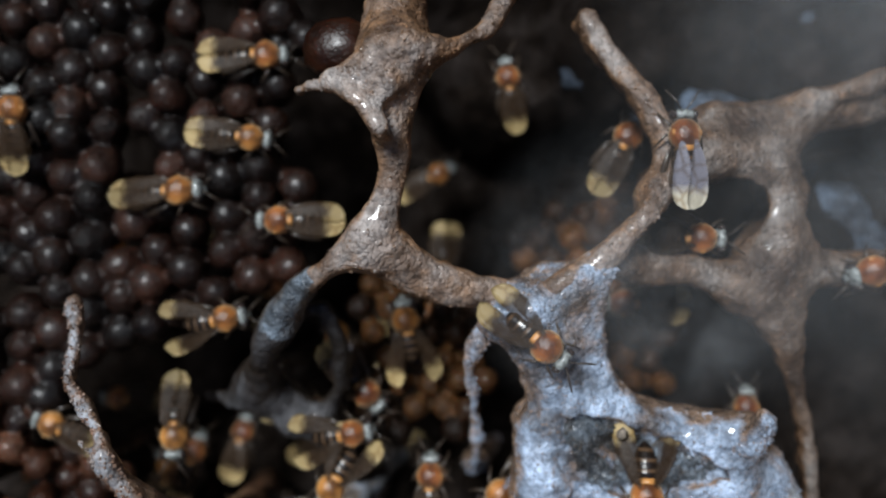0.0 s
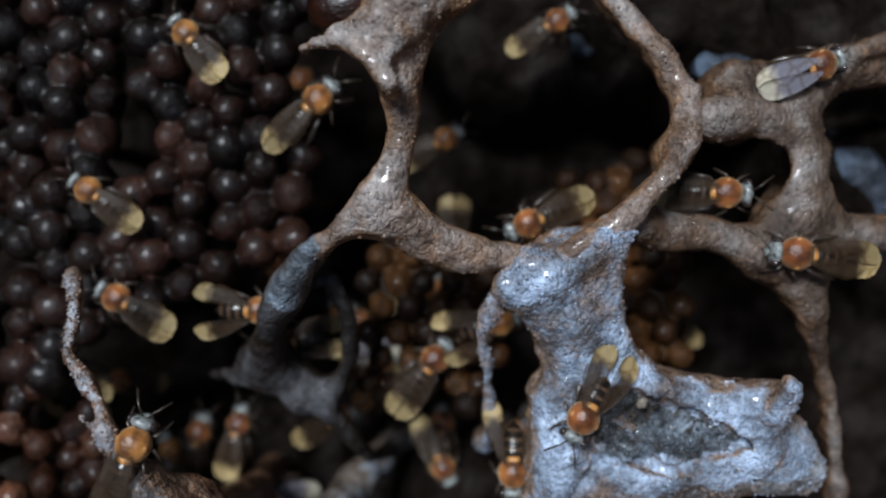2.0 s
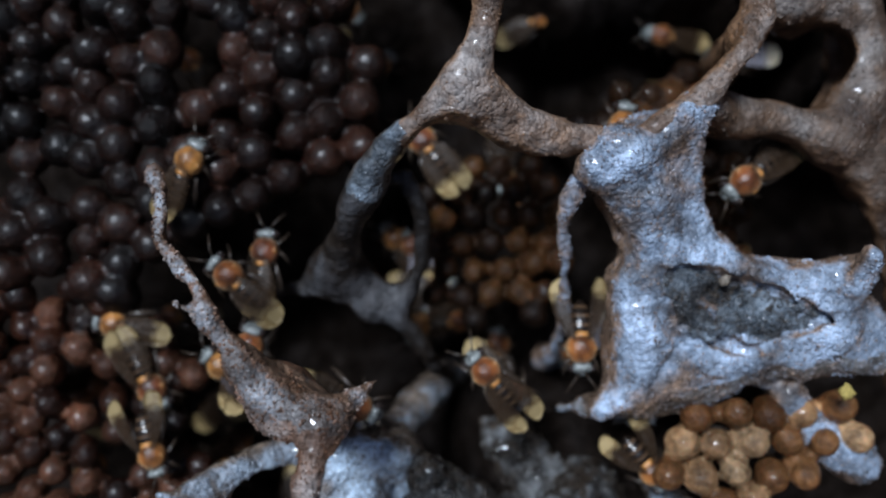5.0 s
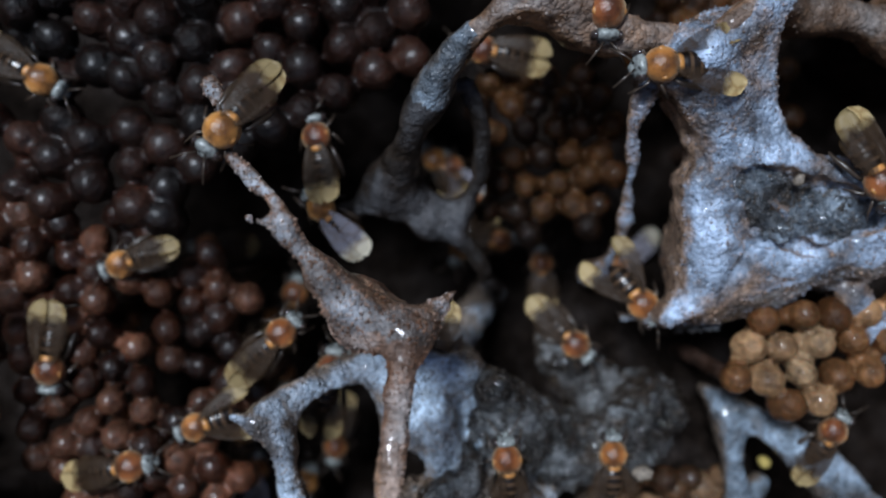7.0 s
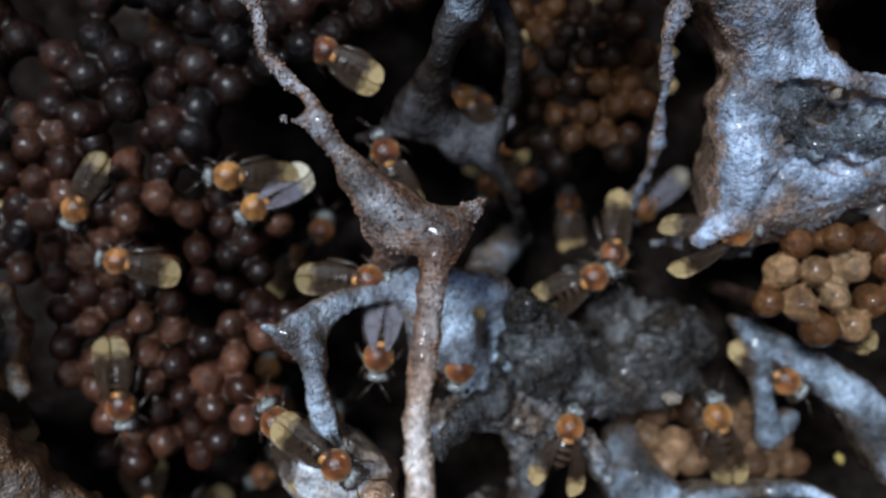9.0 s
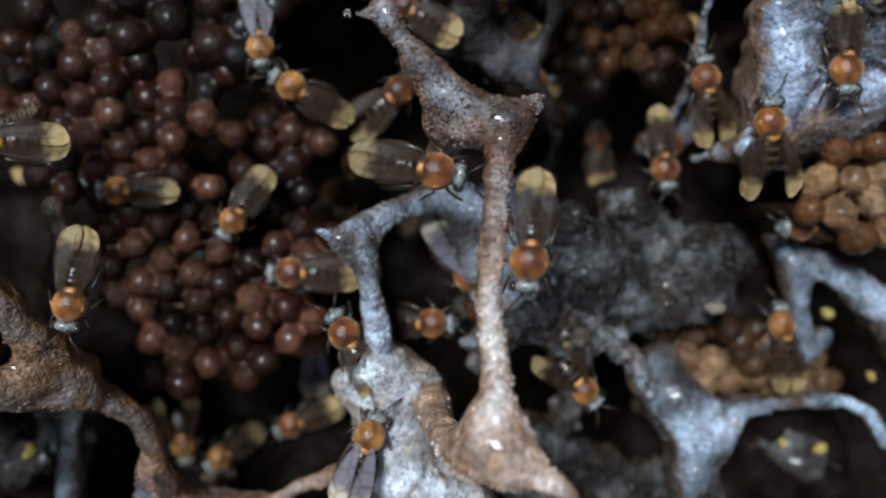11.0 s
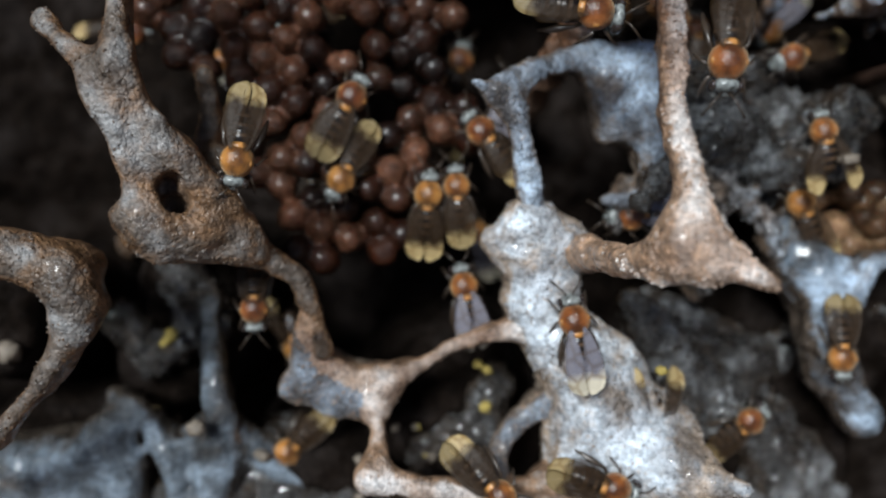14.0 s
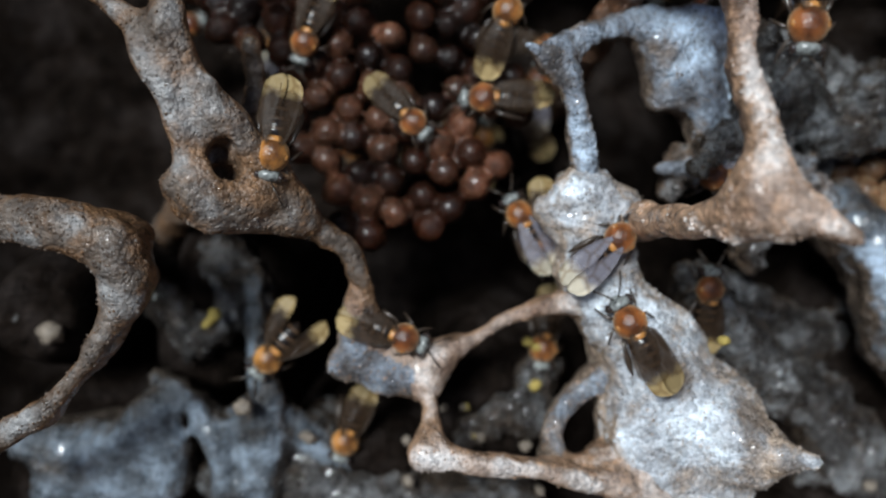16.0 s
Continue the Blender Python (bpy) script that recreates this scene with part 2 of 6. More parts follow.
def wing_material(name, cream, clear, smoke=(0.05, 0.031, 0.019), veil=0.28):
    """Smoky membrane with branching veins that turns pale at the tip."""
    m, t, p = material(name)
    c, s, v = t.nodes.new("ShaderNodeTexCoord"), t.nodes.new("ShaderNodeSeparateXYZ"), t.nodes.new("ShaderNodeTexVoronoi")
    t.links.new(c.outputs["Generated"], s.inputs[0])
    v.feature, v.inputs["Scale"].default_value = "DISTANCE_TO_EDGE", 520.0
    t.links.new(c.outputs["Object"], v.inputs["Vector"])
    edge = t.nodes.new("ShaderNodeMath")
    edge.operation = "MULTIPLY_ADD"
    t.links.new(noise_tex(t, 1.2, 2.0), edge.inputs[0])
    edge.inputs[1].default_value = 0.22
    t.links.new(s.outputs["Y"], edge.inputs[2])
    vein = ramp(t, v.outputs["Distance"], (0.0, (0.6, 0.5, 0.4)), (0.12, (1.0, 1.0, 1.0)))
    o = t.nodes.new("ShaderNodeObjectInfo")
    pale = ramp(t, o.outputs["Random"], (0.0, tuple(0.5 * a for a in cream)), (1.0, tuple(1.1 * a for a in cream)))
    tone = blend(t, ramp(t, edge.outputs[0], (0.30, (0, 0, 0)), (0.48, (1, 1, 1))), pale, smoke)
    t.links.new(blend(t, 0.8, tone, vein, "MULTIPLY"), p.inputs["Base Color"])
    t.links.new(ramp(t, edge.outputs[0], (0.34, (clear,) * 3), (0.48, (veil,) * 3)), p.inputs["Alpha"])
    p.inputs["Roughness"].default_value, p.inputs["Specular IOR Level"].default_value = 0.42, 0.16
    bump(t, p, noise_tex(t, 0.5, 2.0), 0.08)
    return m


M_THORAX, M_HEAD, M_ABDOMEN = thorax_material(), head_material(), abdomen_material()
M_WING = wing_material("bee_wing_membrane", (0.44, 0.325, 0.155), 0.8)
M_HINDWING = wing_material("bee_hindwing_membrane", (0.07, 0.042, 0.02), 0.3)
# wings that catch the sky: their glare is whitened into the membrane colour
M_SHEENWING = wing_material("sheen_wing_membrane", (0.60, 0.54, 0.42), 0.86, (0.24, 0.23, 0.27), 0.5)


# ---- building tools ----
def mesh_of(name, verts, faces, mat, smooth=True):
    """A mesh from vertices in millimetres."""
    me = bpy.data.meshes.new(name)
    me.from_pydata([tuple(v) for v in np.asarray(verts) * MM], [], faces)
    me.materials.append(mat)
    if smooth:
        me.polygons.foreach_set("use_smooth", [True] * len(me.polygons))
    me.update()
    return me


def put(name, data, parent=None, m=None, label=""):
    ob = new(name, data)
    if parent:
        ob.parent = parent
    if m is not None:
        ob.matrix_basis = m
    return tagged(ob, label)


def at(x, y, z, rx=0, ry=0, rz=0):
    return pose(x * MM, y * MM, z * MM, rx, ry, rz)


def strut(web, *points):
    """A limb of a web: points of x, y, z, radius in millimetres."""
    web.append(points)


def hollow(web, *points):
    """A groove or hole worn into a web, given like a limb."""
    web.append(tuple((x, y, z, -r) for x, y, z, r in points))


def lumps(shape, step, size, seed):
    """Smooth random field on a grid, features of about size millimetres, within -1 to 1."""
    r = np.random.RandomState(seed)
    n = [int(s * step / size) + 3 for s in shape]
    g = r.uniform(-1, 1, n)
    for axis, count in enumerate(shape):
        x = np.arange(count) * step / size
        i, f = x.astype(int), (x % 1)
        f = (f * f * (3 - 2 * f)).reshape([-1 if a == axis else 1 for a in range(3)])
        g = np.take(g, i, axis) * (1 - f) + np.take(g, i + 1, axis) * f
    return g


def near_limb(chain, verts):
    """How far each vertex lies outside a limb."""
    best = np.full(len(verts), 1e9)
    for a, b in zip(np.array(chain), np.array(chain)[1:]):
        d = (b - a)[:3]
        s = np.clip((verts - a[:3]) @ d / max(d @ d, 1e-6), 0, 1)
        best = np.minimum(best, np.linalg.norm(verts - a[:3] - s[:, None] * d, axis=1) - (a[3] + s * (b[3] - a[3])))
    return best


def grown(web, seed, step=0.42, k=0.9, low=-26.5, deep=2.6, rough=0.26, bulge=0.45):
    """One skin round all limbs of a web, which flow into each other like soft wax and hang down as ridges."""
    hollows = [np.array(chain) for chain in web if chain[0][3] < 0]
    web = [chain for chain in web if chain[0][3] > 0]
    ends = np.array([pair for chain in web for pair in zip(chain, chain[1:])])
    lo = (ends[:, :, :3] - ends[:, :, 3:] * np.array([1, 1, deep])).min((0, 1)) - 2.5
    hi = (ends[:, :, :3] + ends[:, :, 3:]).max((0, 1)) + 2.5
    lo[2] = max(lo[2], low)
    shape = np.ceil((hi - lo) / step).astype(int) + 1
    total = np.full(shape, 1e-9)
    for chain in web:
        c = np.array(chain)
        reach = c[:, 3].max()
        l0 = np.maximum(((c[:, :3].min(0) - reach * np.array([1, 1, deep]) - 3 - lo) / step).astype(int), 0)
        h0 = np.minimum(((c[:, :3].max(0) + reach + 3 - lo) / step).astype(int) + 1, shape)
        if (h0 <= l0).any():
            continue
        near = np.full(h0 - l0, 20.0)
        for a, b in zip(c, c[1:]):
            reach = max(a[3], b[3])
            l = np.maximum(((np.minimum(a, b)[:3] - reach * np.array([1, 1, deep]) - 3 - lo) / step).astype(int), l0)
            h = np.minimum(((np.maximum(a, b)[:3] + reach + 3 - lo) / step).astype(int) + 1, h0)
            if (h <= l).any():
                continue
            p = [lo[n] + step * np.arange(l[n], h[n]) for n in range(3)]
            x, y, z = p[0][:, None, None], p[1][None, :, None], p[2][None, None, :]
            d = (b - a)[:3]
            s = np.clip(((x - a[0]) * d[0] + (y - a[1]) * d[1] + (z - a[2]) * d[2]) / max(d @ d, 1e-6), 0, 1)
            dz = z - (a[2] + s * d[2])
            dz = np.where(dz < 0, dz / deep, dz)
            dist = np.sqrt((x - a[0] - s * d[0]) ** 2 + (y - a[1] - s * d[1]) ** 2 + dz ** 2) - (a[3] + s * (b[3] - a[3]))
            q = tuple(slice(i, j) for i, j in zip(l - l0, h - l0))
            near[q] = np.minimum(near[q], dist)
        total[tuple(slice(i, j) for i, j in zip(l0, h0))] += np.exp(np.clip(-k * near, -25, 25))
    f = -np.log(total) / k + 0.2 / k + bulge * lumps(shape, step, 4.6, seed + 3) + rough * lumps(shape, step, 2.4, seed) + 0.75 * rough * lumps(shape, step, 1.1, seed + 1)
    for chain in hollows:
        reach = 1.3 - chain[:, 3].min()
        l = np.maximum(((chain[:, :3].min(0) - reach - lo) / step).astype(int), 0)
        h = np.minimum(((chain[:, :3].max(0) + reach - lo) / step).astype(int) + 1, shape)
        grid = np.stack(np.meshgrid(*[lo[n] + step * np.arange(l[n], h[n]) for n in range(3)], indexing="ij"), -1)
        q = tuple(slice(i, j) for i, j in zip(l, h))
        away = near_limb(np.abs(chain) * np.array([0, 0, 0, 1]) + chain * np.array([1, 1, 1, 0]), grid.reshape(-1, 3)).reshape(grid.shape[:3])
        f[q] = np.maximum(f[q], -away + 1.2 * rough * lumps(grid.shape[:3], step, 1.6, seed + 2))
    f[0], f[-1], f[:, 0], f[:, -1], f[:, :, 0], f[:, :, -1] = 1, 1, 1, 1, 1, 1
    return skin(f, lo, step)


def skin(f, lo, step):
    """Vertices and quads of the surface where f is zero (surface nets)."""
    inside = f < 0
    cells = np.zeros([n - 1 for n in f.shape], int)
    corners = [(i, j, k) for i in (0, 1) for j in (0, 1) for k in (0, 1)]
    cut = lambda g, c: g[c[0]:c[0] + cells.shape[0], c[1]:c[1] + cells.shape[1], c[2]:c[2] + cells.shape[2]]
    count = sum(cut(inside, c).astype(int) for c in corners)
    idx = np.argwhere((count > 0) & (count < 8))
    cells[:] = -1
    cells[tuple(idx.T)] = np.arange(len(idx))
    v = {c: f[tuple((idx + c).T)] for c in corners}
    place, hits = np.zeros((len(idx), 3)), np.zeros(len(idx))
    for a in corners:
        for axis in range(3):
            if a[axis]:
                continue
            b = tuple(1 if n == axis else a[n] for n in range(3))
            cross = (v[a] < 0) != (v[b] < 0)
            s = np.where(cross, v[a] / np.where(cross, v[a] - v[b], 1), 0)
            q = np.array(a)[None] + s[:, None] * np.eye(3)[axis]
            place += np.where(cross[:, None], q, 0)
            hits += cross
    verts = lo + step * (idx + place / hits[:, None])
    quads = []
    for axis in range(3):
        u, w = [(1, 2), (2, 0), (0, 1)][axis]
        head = [slice(None)] * 3
        tail = [slice(None)] * 3
        head[axis], tail[axis] = slice(0, -1), slice(1, None)
        for n in (u, w):
            head[n] = tail[n] = slice(1, -1)
        a, b = inside[tuple(head)], inside[tuple(tail)]
        at_edge = np.argwhere(a != b)
        out = a[tuple(at_edge.T)]
        base = at_edge.copy()
        base[:, u] += 1
        base[:, w] += 1
        eu, ew = np.eye(3, dtype=int)[u], np.eye(3, dtype=int)[w]
        q = np.stack([cells[tuple((base + o).T)] for o in (-eu - ew, -ew, 0 * eu, -eu)], 1)
        q[~out] = q[~out][:, ::-1]
        quads.append(q)
    q = np.concatenate(quads)
    return verts, q[(q >= 0).all(1)].tolist()


def grains(verts, normals, count, seed, big):
    """Crumbs of wax pressed into the upward faces of a skin."""
    r = np.random.RandomState(seed)
    up = np.flatnonzero(normals[:, 2] > 0.25)
    shape = np.array([(0, 0, 1), (1, 0, 0.1), (0.2, 1, 0), (-0.9, 0.3, -0.1), (-0.1, -1, 0.1), (0, 0, -0.7)])
    faces = [(0, 1, 2), (0, 2, 3), (0, 3, 4), (0, 4, 1), (5, 2, 1), (5, 3, 2), (5, 4, 3), (5, 1, 4)]
    pick = r.choice(up, count)
    out = []
    for i in pick:
        s, a = big * r.uniform(0.35, 1.0) ** 1.5, r.uniform(0, 6.28)
        c, q = math.cos(a), math.sin(a)
        turn = np.array([[c, -q, 0], [q, c, 0], [0, 0, 1]])
        out.append(verts[i] + normals[i] * 0.1 * s + (shape * r.uniform(0.6, 1.2, (6, 3)) * s) @ turn.T)
    return np.concatenate(out), [tuple(6 * n + v for v in f) for n in range(count) for f in faces]


def web_thing(name, web, mat, label, seed, crumbs=1200, big=0.24, other=None, **shape):
    """A web as one thing, cut along its limbs into parts that meet without a seam."""
    verts, faces = grown(web, seed, **shape)
    web = [chain for chain in web if chain[0][3] > 0]
    whole = mesh_of(name, verts, faces, mat)
    normals = np.zeros(len(verts) * 3)
    whole.vertices.foreach_get("normal", normals)
    normals = normals.reshape(-1, 3)
    bpy.data.meshes.remove(whole)
    owner = np.argmin(np.stack([near_limb(chain, verts) for chain in web]), 0)
    faces = np.array(faces)
    mine = owner[faces[:, 0]]
    thing = tagged(new(name), label, "nest wall", "walls of the nest")
    for n, chain in enumerate(web):
        part = faces[mine == n]
        if len(part) == 0:
            continue
        used, local = np.unique(part, return_inverse=True)
        d = np.abs(np.array(chain[-1]) - np.array(chain[0]))
        kind = "pillar" if d[2] > d[0] + d[1] else "plate" if max(c[3] for c in chain) > 3 else "strand"
        me = mesh_of(kind, verts[used], local.reshape(part.shape).tolist(), other[1] if other and n in other[0] else mat)
        me.normals_split_custom_set_from_vertices(normals[used].tolist())
        put(kind, me, thing)
    if crumbs:
        tagged(put("grain", mesh_of("grain", *grains(verts, normals, crumbs, seed, big), mat, False), thing), kind="stuff")
    return thing


def ball(n=12, rings=8, squash=1.0, dimple=0.0):
    """A rounded cell of radius 1, its top a little pressed in."""
    verts, faces = [(0, 0, -1.0)], []
    for r in range(1, rings):
        a = math.pi * r / rings
        z, w = -math.cos(a), math.sin(a)
        if z > 0.8:
            z -= dimple * (z - 0.8) / 0.2
        verts += [(w * math.cos(2 * math.pi * s / n), w * math.sin(2 * math.pi * s / n), z * squash) for s in range(n)]
    verts.append((0, 0, (1 - dimple * 1.2) * squash))
    ring = lambda r, s: 1 + (r - 1) * n + s % n
    faces += [(0, ring(1, s + 1), ring(1, s)) for s in range(n)]
    faces += [(ring(r, s), ring(r, s + 1), ring(r + 1, s + 1), ring(r + 1, s)) for r in range(1, rings - 1) for s in range(n)]
    faces += [(ring(rings - 1, s), ring(rings - 1, s + 1), len(verts) - 1) for s in range(n)]
    return np.array(verts), faces


def in_outline(x, y, outline):
    inside = False
    for (x0, y0), (x1, y1) in zip(outline, outline[1:] + outline[:1]):
        if (y0 > y) != (y1 > y) and x < x0 + (y - y0) / (y1 - y0) * (x1 - x0):
            inside = not inside
    return inside


# ---- the supposed hive box, out of view, and the floor of the nest ----
X0, X1, Y0, Y1, FLOOR, RIM = -175, 115, -150, 100, -28, 130


def slab(name, x0, x1, y0, y1, z0, z1, mat, label):
    v = [(x, y, z) for z in (z0, z1) for y in (y0, y1) for x in (x0, x1)]
    f = [(0, 2, 3, 1), (4, 5, 7, 6), (0, 1, 5, 4), (2, 6, 7, 3), (0, 4, 6, 2), (1, 3, 7, 5)]
    return tagged(put(name, mesh_of(name, v, f, mat, False)), label, "hive wall", "", "structure")


# unseen walls, added and sized so that low sky light stays out
slab("wall_north", X0 - 18, X1 + 18, Y1, Y1 + 18, FLOOR - 18, RIM, M_WOOD, "unseen wooden side wall added to narrow the sky light")
slab("wall_south", X0 - 18, X1 + 18, Y0 - 18, Y0, FLOOR - 18, RIM, M_WOOD, "unseen wooden side wall added to narrow the sky light")
slab("wall_east", X1, X1 + 18, Y0, Y1, FLOOR - 18, RIM, M_WOOD, "unseen wooden side wall added to narrow the sky light")
slab("wall_west", X0 - 18, X0, Y0, Y1, FLOOR - 18, RIM, M_WOOD, "unseen wooden side wall added to narrow the sky light")
slab("box_floor", X0, X1, Y0, Y1, FLOOR - 18, FLOOR - 6, M_WOOD, "wooden floor board of the hive box")

MOUNDS = []


def mound(x, y, top, wide):
    MOUNDS.append((x, y, top, wide))


mound(25, 30, 4, 14)
mound(40, 28, 5, 16)
mound(54, 28, 5, 18)
mound(7, 26, -6, 12)
mound(54, 4, 2, 10)
mound(-107, -90, 3, 14)
mound(-69, -94, 6, 11)
mound(-3, -99, 2, 16)
mound(-84, -64, 2, 10)
mound(-50, -85, 6, 12)
mound(6, -85, 0, 12)
mound(3, -51, 1, 14)
mound(14, -58, 0, 12)
mound(18, -80, 4, 11)
mound(-87, -71, 0, 10)
mound(-89, -73, 0, 10)
mound(9, -58, 4, 14)
mound(14, -68, 2, 12)
mound(15, -47, 0, 13)
mound(-108, -66, 8, 9)
mound(-108, -87, 4, 9)


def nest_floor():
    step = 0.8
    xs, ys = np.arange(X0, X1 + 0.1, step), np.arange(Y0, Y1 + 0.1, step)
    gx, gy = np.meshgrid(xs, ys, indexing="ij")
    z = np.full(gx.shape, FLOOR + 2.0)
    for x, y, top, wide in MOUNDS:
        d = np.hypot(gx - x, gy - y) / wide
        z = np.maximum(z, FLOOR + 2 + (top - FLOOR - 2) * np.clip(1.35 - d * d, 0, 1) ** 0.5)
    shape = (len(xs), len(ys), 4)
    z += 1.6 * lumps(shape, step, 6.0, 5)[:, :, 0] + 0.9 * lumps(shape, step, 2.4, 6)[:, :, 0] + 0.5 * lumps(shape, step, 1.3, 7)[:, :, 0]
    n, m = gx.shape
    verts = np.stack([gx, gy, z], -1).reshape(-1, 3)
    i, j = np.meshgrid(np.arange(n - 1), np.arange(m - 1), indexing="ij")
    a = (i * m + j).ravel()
    return mesh_of("floor", verts, np.stack([a, a + m, a + m + 1, a + 1], 1).tolist(), M_SHADED_BASE)


tagged(put("floor", nest_floor()), "resin and debris on the nest bottom, blackened by painted shade", "nest floor", "", "structure")

# ---- the webs of cerumen ----

# ring round the large opening, with the column above it
ring_web = []
strut(ring_web, (-6.7, 23.3, 31.3, 3.39), (-7.2, 18.6, 32.3, 3.34), (-6.9, 13.8, 33.1, 2.40), (-6.9, 9.6, 32.6, 1.81), (-6.7, 6.0, 31.8, 1.54), (-7.7, 2.6, 31.2, 1.55), (-8.8, -0.6, 31.0, 1.75), (-9.6, -2.2, 30.6, 1.6))
strut(ring_web, (-16.6, 13.9, 32.4, 0.80), (-13.0, 14.2, 35.3, 0.93), (-9.8, 12.1, 37.3, 0.91), (-7.6, 9.0, 38.2, 0.95))
strut(ring_web, (-8.5, 15.6, 36.7, 1.60), (-11.9, 14.9, 35.3, 0.82))
strut(ring_web, (-10.2, -2.0, 30.4, 1.5), (-13.4, -4.0, 30.2, 1.25), (-16.8, -6.1, 27.6, 1.55))
strut(ring_web, (-9.0, -1.6, 30.6, 1.5), (-6.2, -2.2, 30.0, 1.55), (-3.3, -4.7, 28.2, 1.65), (1.5, -6.7, 26.7, 1.65), (6.1, -7.0, 26.8, 1.52), (10.0, -6.4, 28.8, 1.49), (13.4, -4.7, 28.8, 1.49), (16.5, -2.0, 28.9, 1.34), (20.1, 2.0, 29.0, 1.25), (22.4, 6.2, 26.7, 1.58), (22.8, 10.4, 25.6, 1.70), (19.8, 15.4, 24.8, 1.56), (16.4, 20.0, 23.7, 1.58), (14.5, 24.3, 22.7, 1.60))
strut(ring_web, (-4.4, 17.3, 36.7, 1.60), (-0.8, 17.7, 35.1, 1.10), (2.7, 19.8, 33.2, 0.96), (4.4, 23.3, 31.1, 1.16), (5.0, 27.3, 28.8, 1.49))
strut(ring_web, (-8.2, -3.0, 28.6, 1.3), (-5.0, -5.5, 26.7, 1.4), (-2.1, -7.0, 26.2, 1.25))
strut(ring_web, (21.3, 4.2, 26.5, 1.83), (26.0, 6.1, 8.2, 2.23), (35.2, 9.9, -27.4, 3.02))
strut(ring_web, (-6.9, 16.7, 35.6, 2.94), (-9.6, 25.0, 8.2, 2.23), (-13.0, 35.5, -27.4, 3.02))

# soft grey strand that sinks under the ring web
deep_strand = []
strut(deep_strand, (-15.6, -5.4, 28.4, 1.35), (-17.6, -6.9, 26.6, 1.75), (-19.8, -9.7, 25.0, 1.7), (-20.8, -11.2, 23.8, 1.6))
strut(deep_strand, (-20.4, -10.6, 24.2, 1.6), (-22.2, -13.4, 22.4, 1.7), (-24.0, -16.6, 17.6, 2.0), (-25.2, -19.4, 12.6, 2.5))
strut(deep_strand, (-25.2, -19.4, 12.4, 2.4), (-21.4, -22.6, 11.6, 1.7), (-18.2, -26.0, 11.0, 1.3), (-15.5, -29.3, 10.0, 1.1), (-13.6, -33.4, 5.0, 1.2), (-12.2, -36.0, -9.0, 1.3))
strut(deep_strand, (-15.9, -9.2, 20.0, 1.0), (-14.4, -13.9, 17.0, 0.9), (-14.8, -19.5, 14.0, 1.0), (-17.5, -23.7, 11.5, 1.4), (-21.1, -24.5, 11.5, 1.6))
strut(deep_strand, (-25.6, -20.0, 12.0, 2.0), (-29.6, -21.6, 10.0, 1.2), (-34.0, -22.0, 6.0, 1.0))
strut(deep_strand, (-25.2, -19.8, 10.4, 2.4), (-25.6, -20.2, -9.7, 2.3), (-25.8, -20.4, -27.0, 2.5))

# pale plate below the ring, spreading into the broad slab
wax_plate = []
strut(wax_plate, (6.6, -7.4, 27.3, 2.11), (10.3, -7.5, 23.8, 4.01), (11.0, -11.7, 23.1, 3.59), (11.8, -16.6, 22.2, 3.48), (14.2, -19.6, 22.2, 3.48), (19.5, -22.0, 22.7, 2.84), (26.1, -23.2, 22.7, 2.84), (30.5, -22.7, 24.3, 2.19), (32.4, -21.6, 26.1, 1.11), (33.0, -20.5, 27.4, 0.73))
strut(wax_plate, (14.7, -4.6, 27.8, 1.51), (14.4, -9.3, 25.8, 1.54), (15.2, -14.7, 24.8, 1.56), (17.2, -18.4, 23.7, 1.58))
strut(wax_plate, (3.8, -9.8, 27.0, 1.22), (7.4, -12.8, 25.8, 1.54), (9.5, -15.9, 24.5, 1.87))
strut(wax_plate, (10.9, -21.6, 21.7, 2.91), (10.7, -27.9, 20.5, 3.14), (8.1, -34.8, 20.4, 1.99), (5.0, -36.7, 20.1, 1.14))
strut(wax_plate, (11.9, -30.7, 17.0, 5.02), (19.6, -29.1, 17.0, 5.02), (27.5, -28.5, 18.0, 4.97), (31.0, -28.3, 21.9, 2.59))
strut(wax_plate, (8.3, -22.2, 22.4, 2.00), (8.7, -27.8, 21.4, 2.03), (12.3, -27.5, 18.9, 3.85), (19.9, -27.4, 18.7, 4.17), (27.6, -27.3, 18.7, 4.17), (34.0, -28.4, 18.4, 4.49))
strut(wax_plate, (11.7, -33.5, 19.4, 1.95), (18.5, -31.1, 20.2, 2.25), (25.0, -29.7, 20.2, 2.25))
strut(wax_plate, (15.9, -23.0, 20.9, 3.88), (23.2, -24.4, 21.2, 3.56), (29.9, -25.8, 21.7, 2.91))
strut(wax_plate, (27.1, -37.1, 18.4, 1.97), (31.5, -41.5, 16.9, 2.66), (36.1, -44.8, 15.6, 3.02))
strut(wax_plate, (32.2, -23.3, 25.1, 1.14), (32.3, -21.3, 27.3, 0.86), (32.6, -20.4, 28.4, 0.79))
strut(wax_plate, (16.8, -32.5, 14.6, 5.48), (21.4, -36.3, -2.0, 2.48), (27.5, -41.2, -27.4, 3.04))
strut(wax_plate, (1.4, -37.4, 14.0, 0.8), (6.0, -36.8, 16.4, 1.4), (11.0, -36.0, 17.8, 2.1), (17.0, -34.2, 18.6, 2.2), (27.0, -31.0, 20.0, 1.8), (38.0, -31.5, 18.6, 2.6))
hollow(wax_plate, (10.2, -20.0, 26.2, 0.7), (12.6, -23.0, 25.2, 1.1), (15.6, -26.8, 24.4, 1.3))
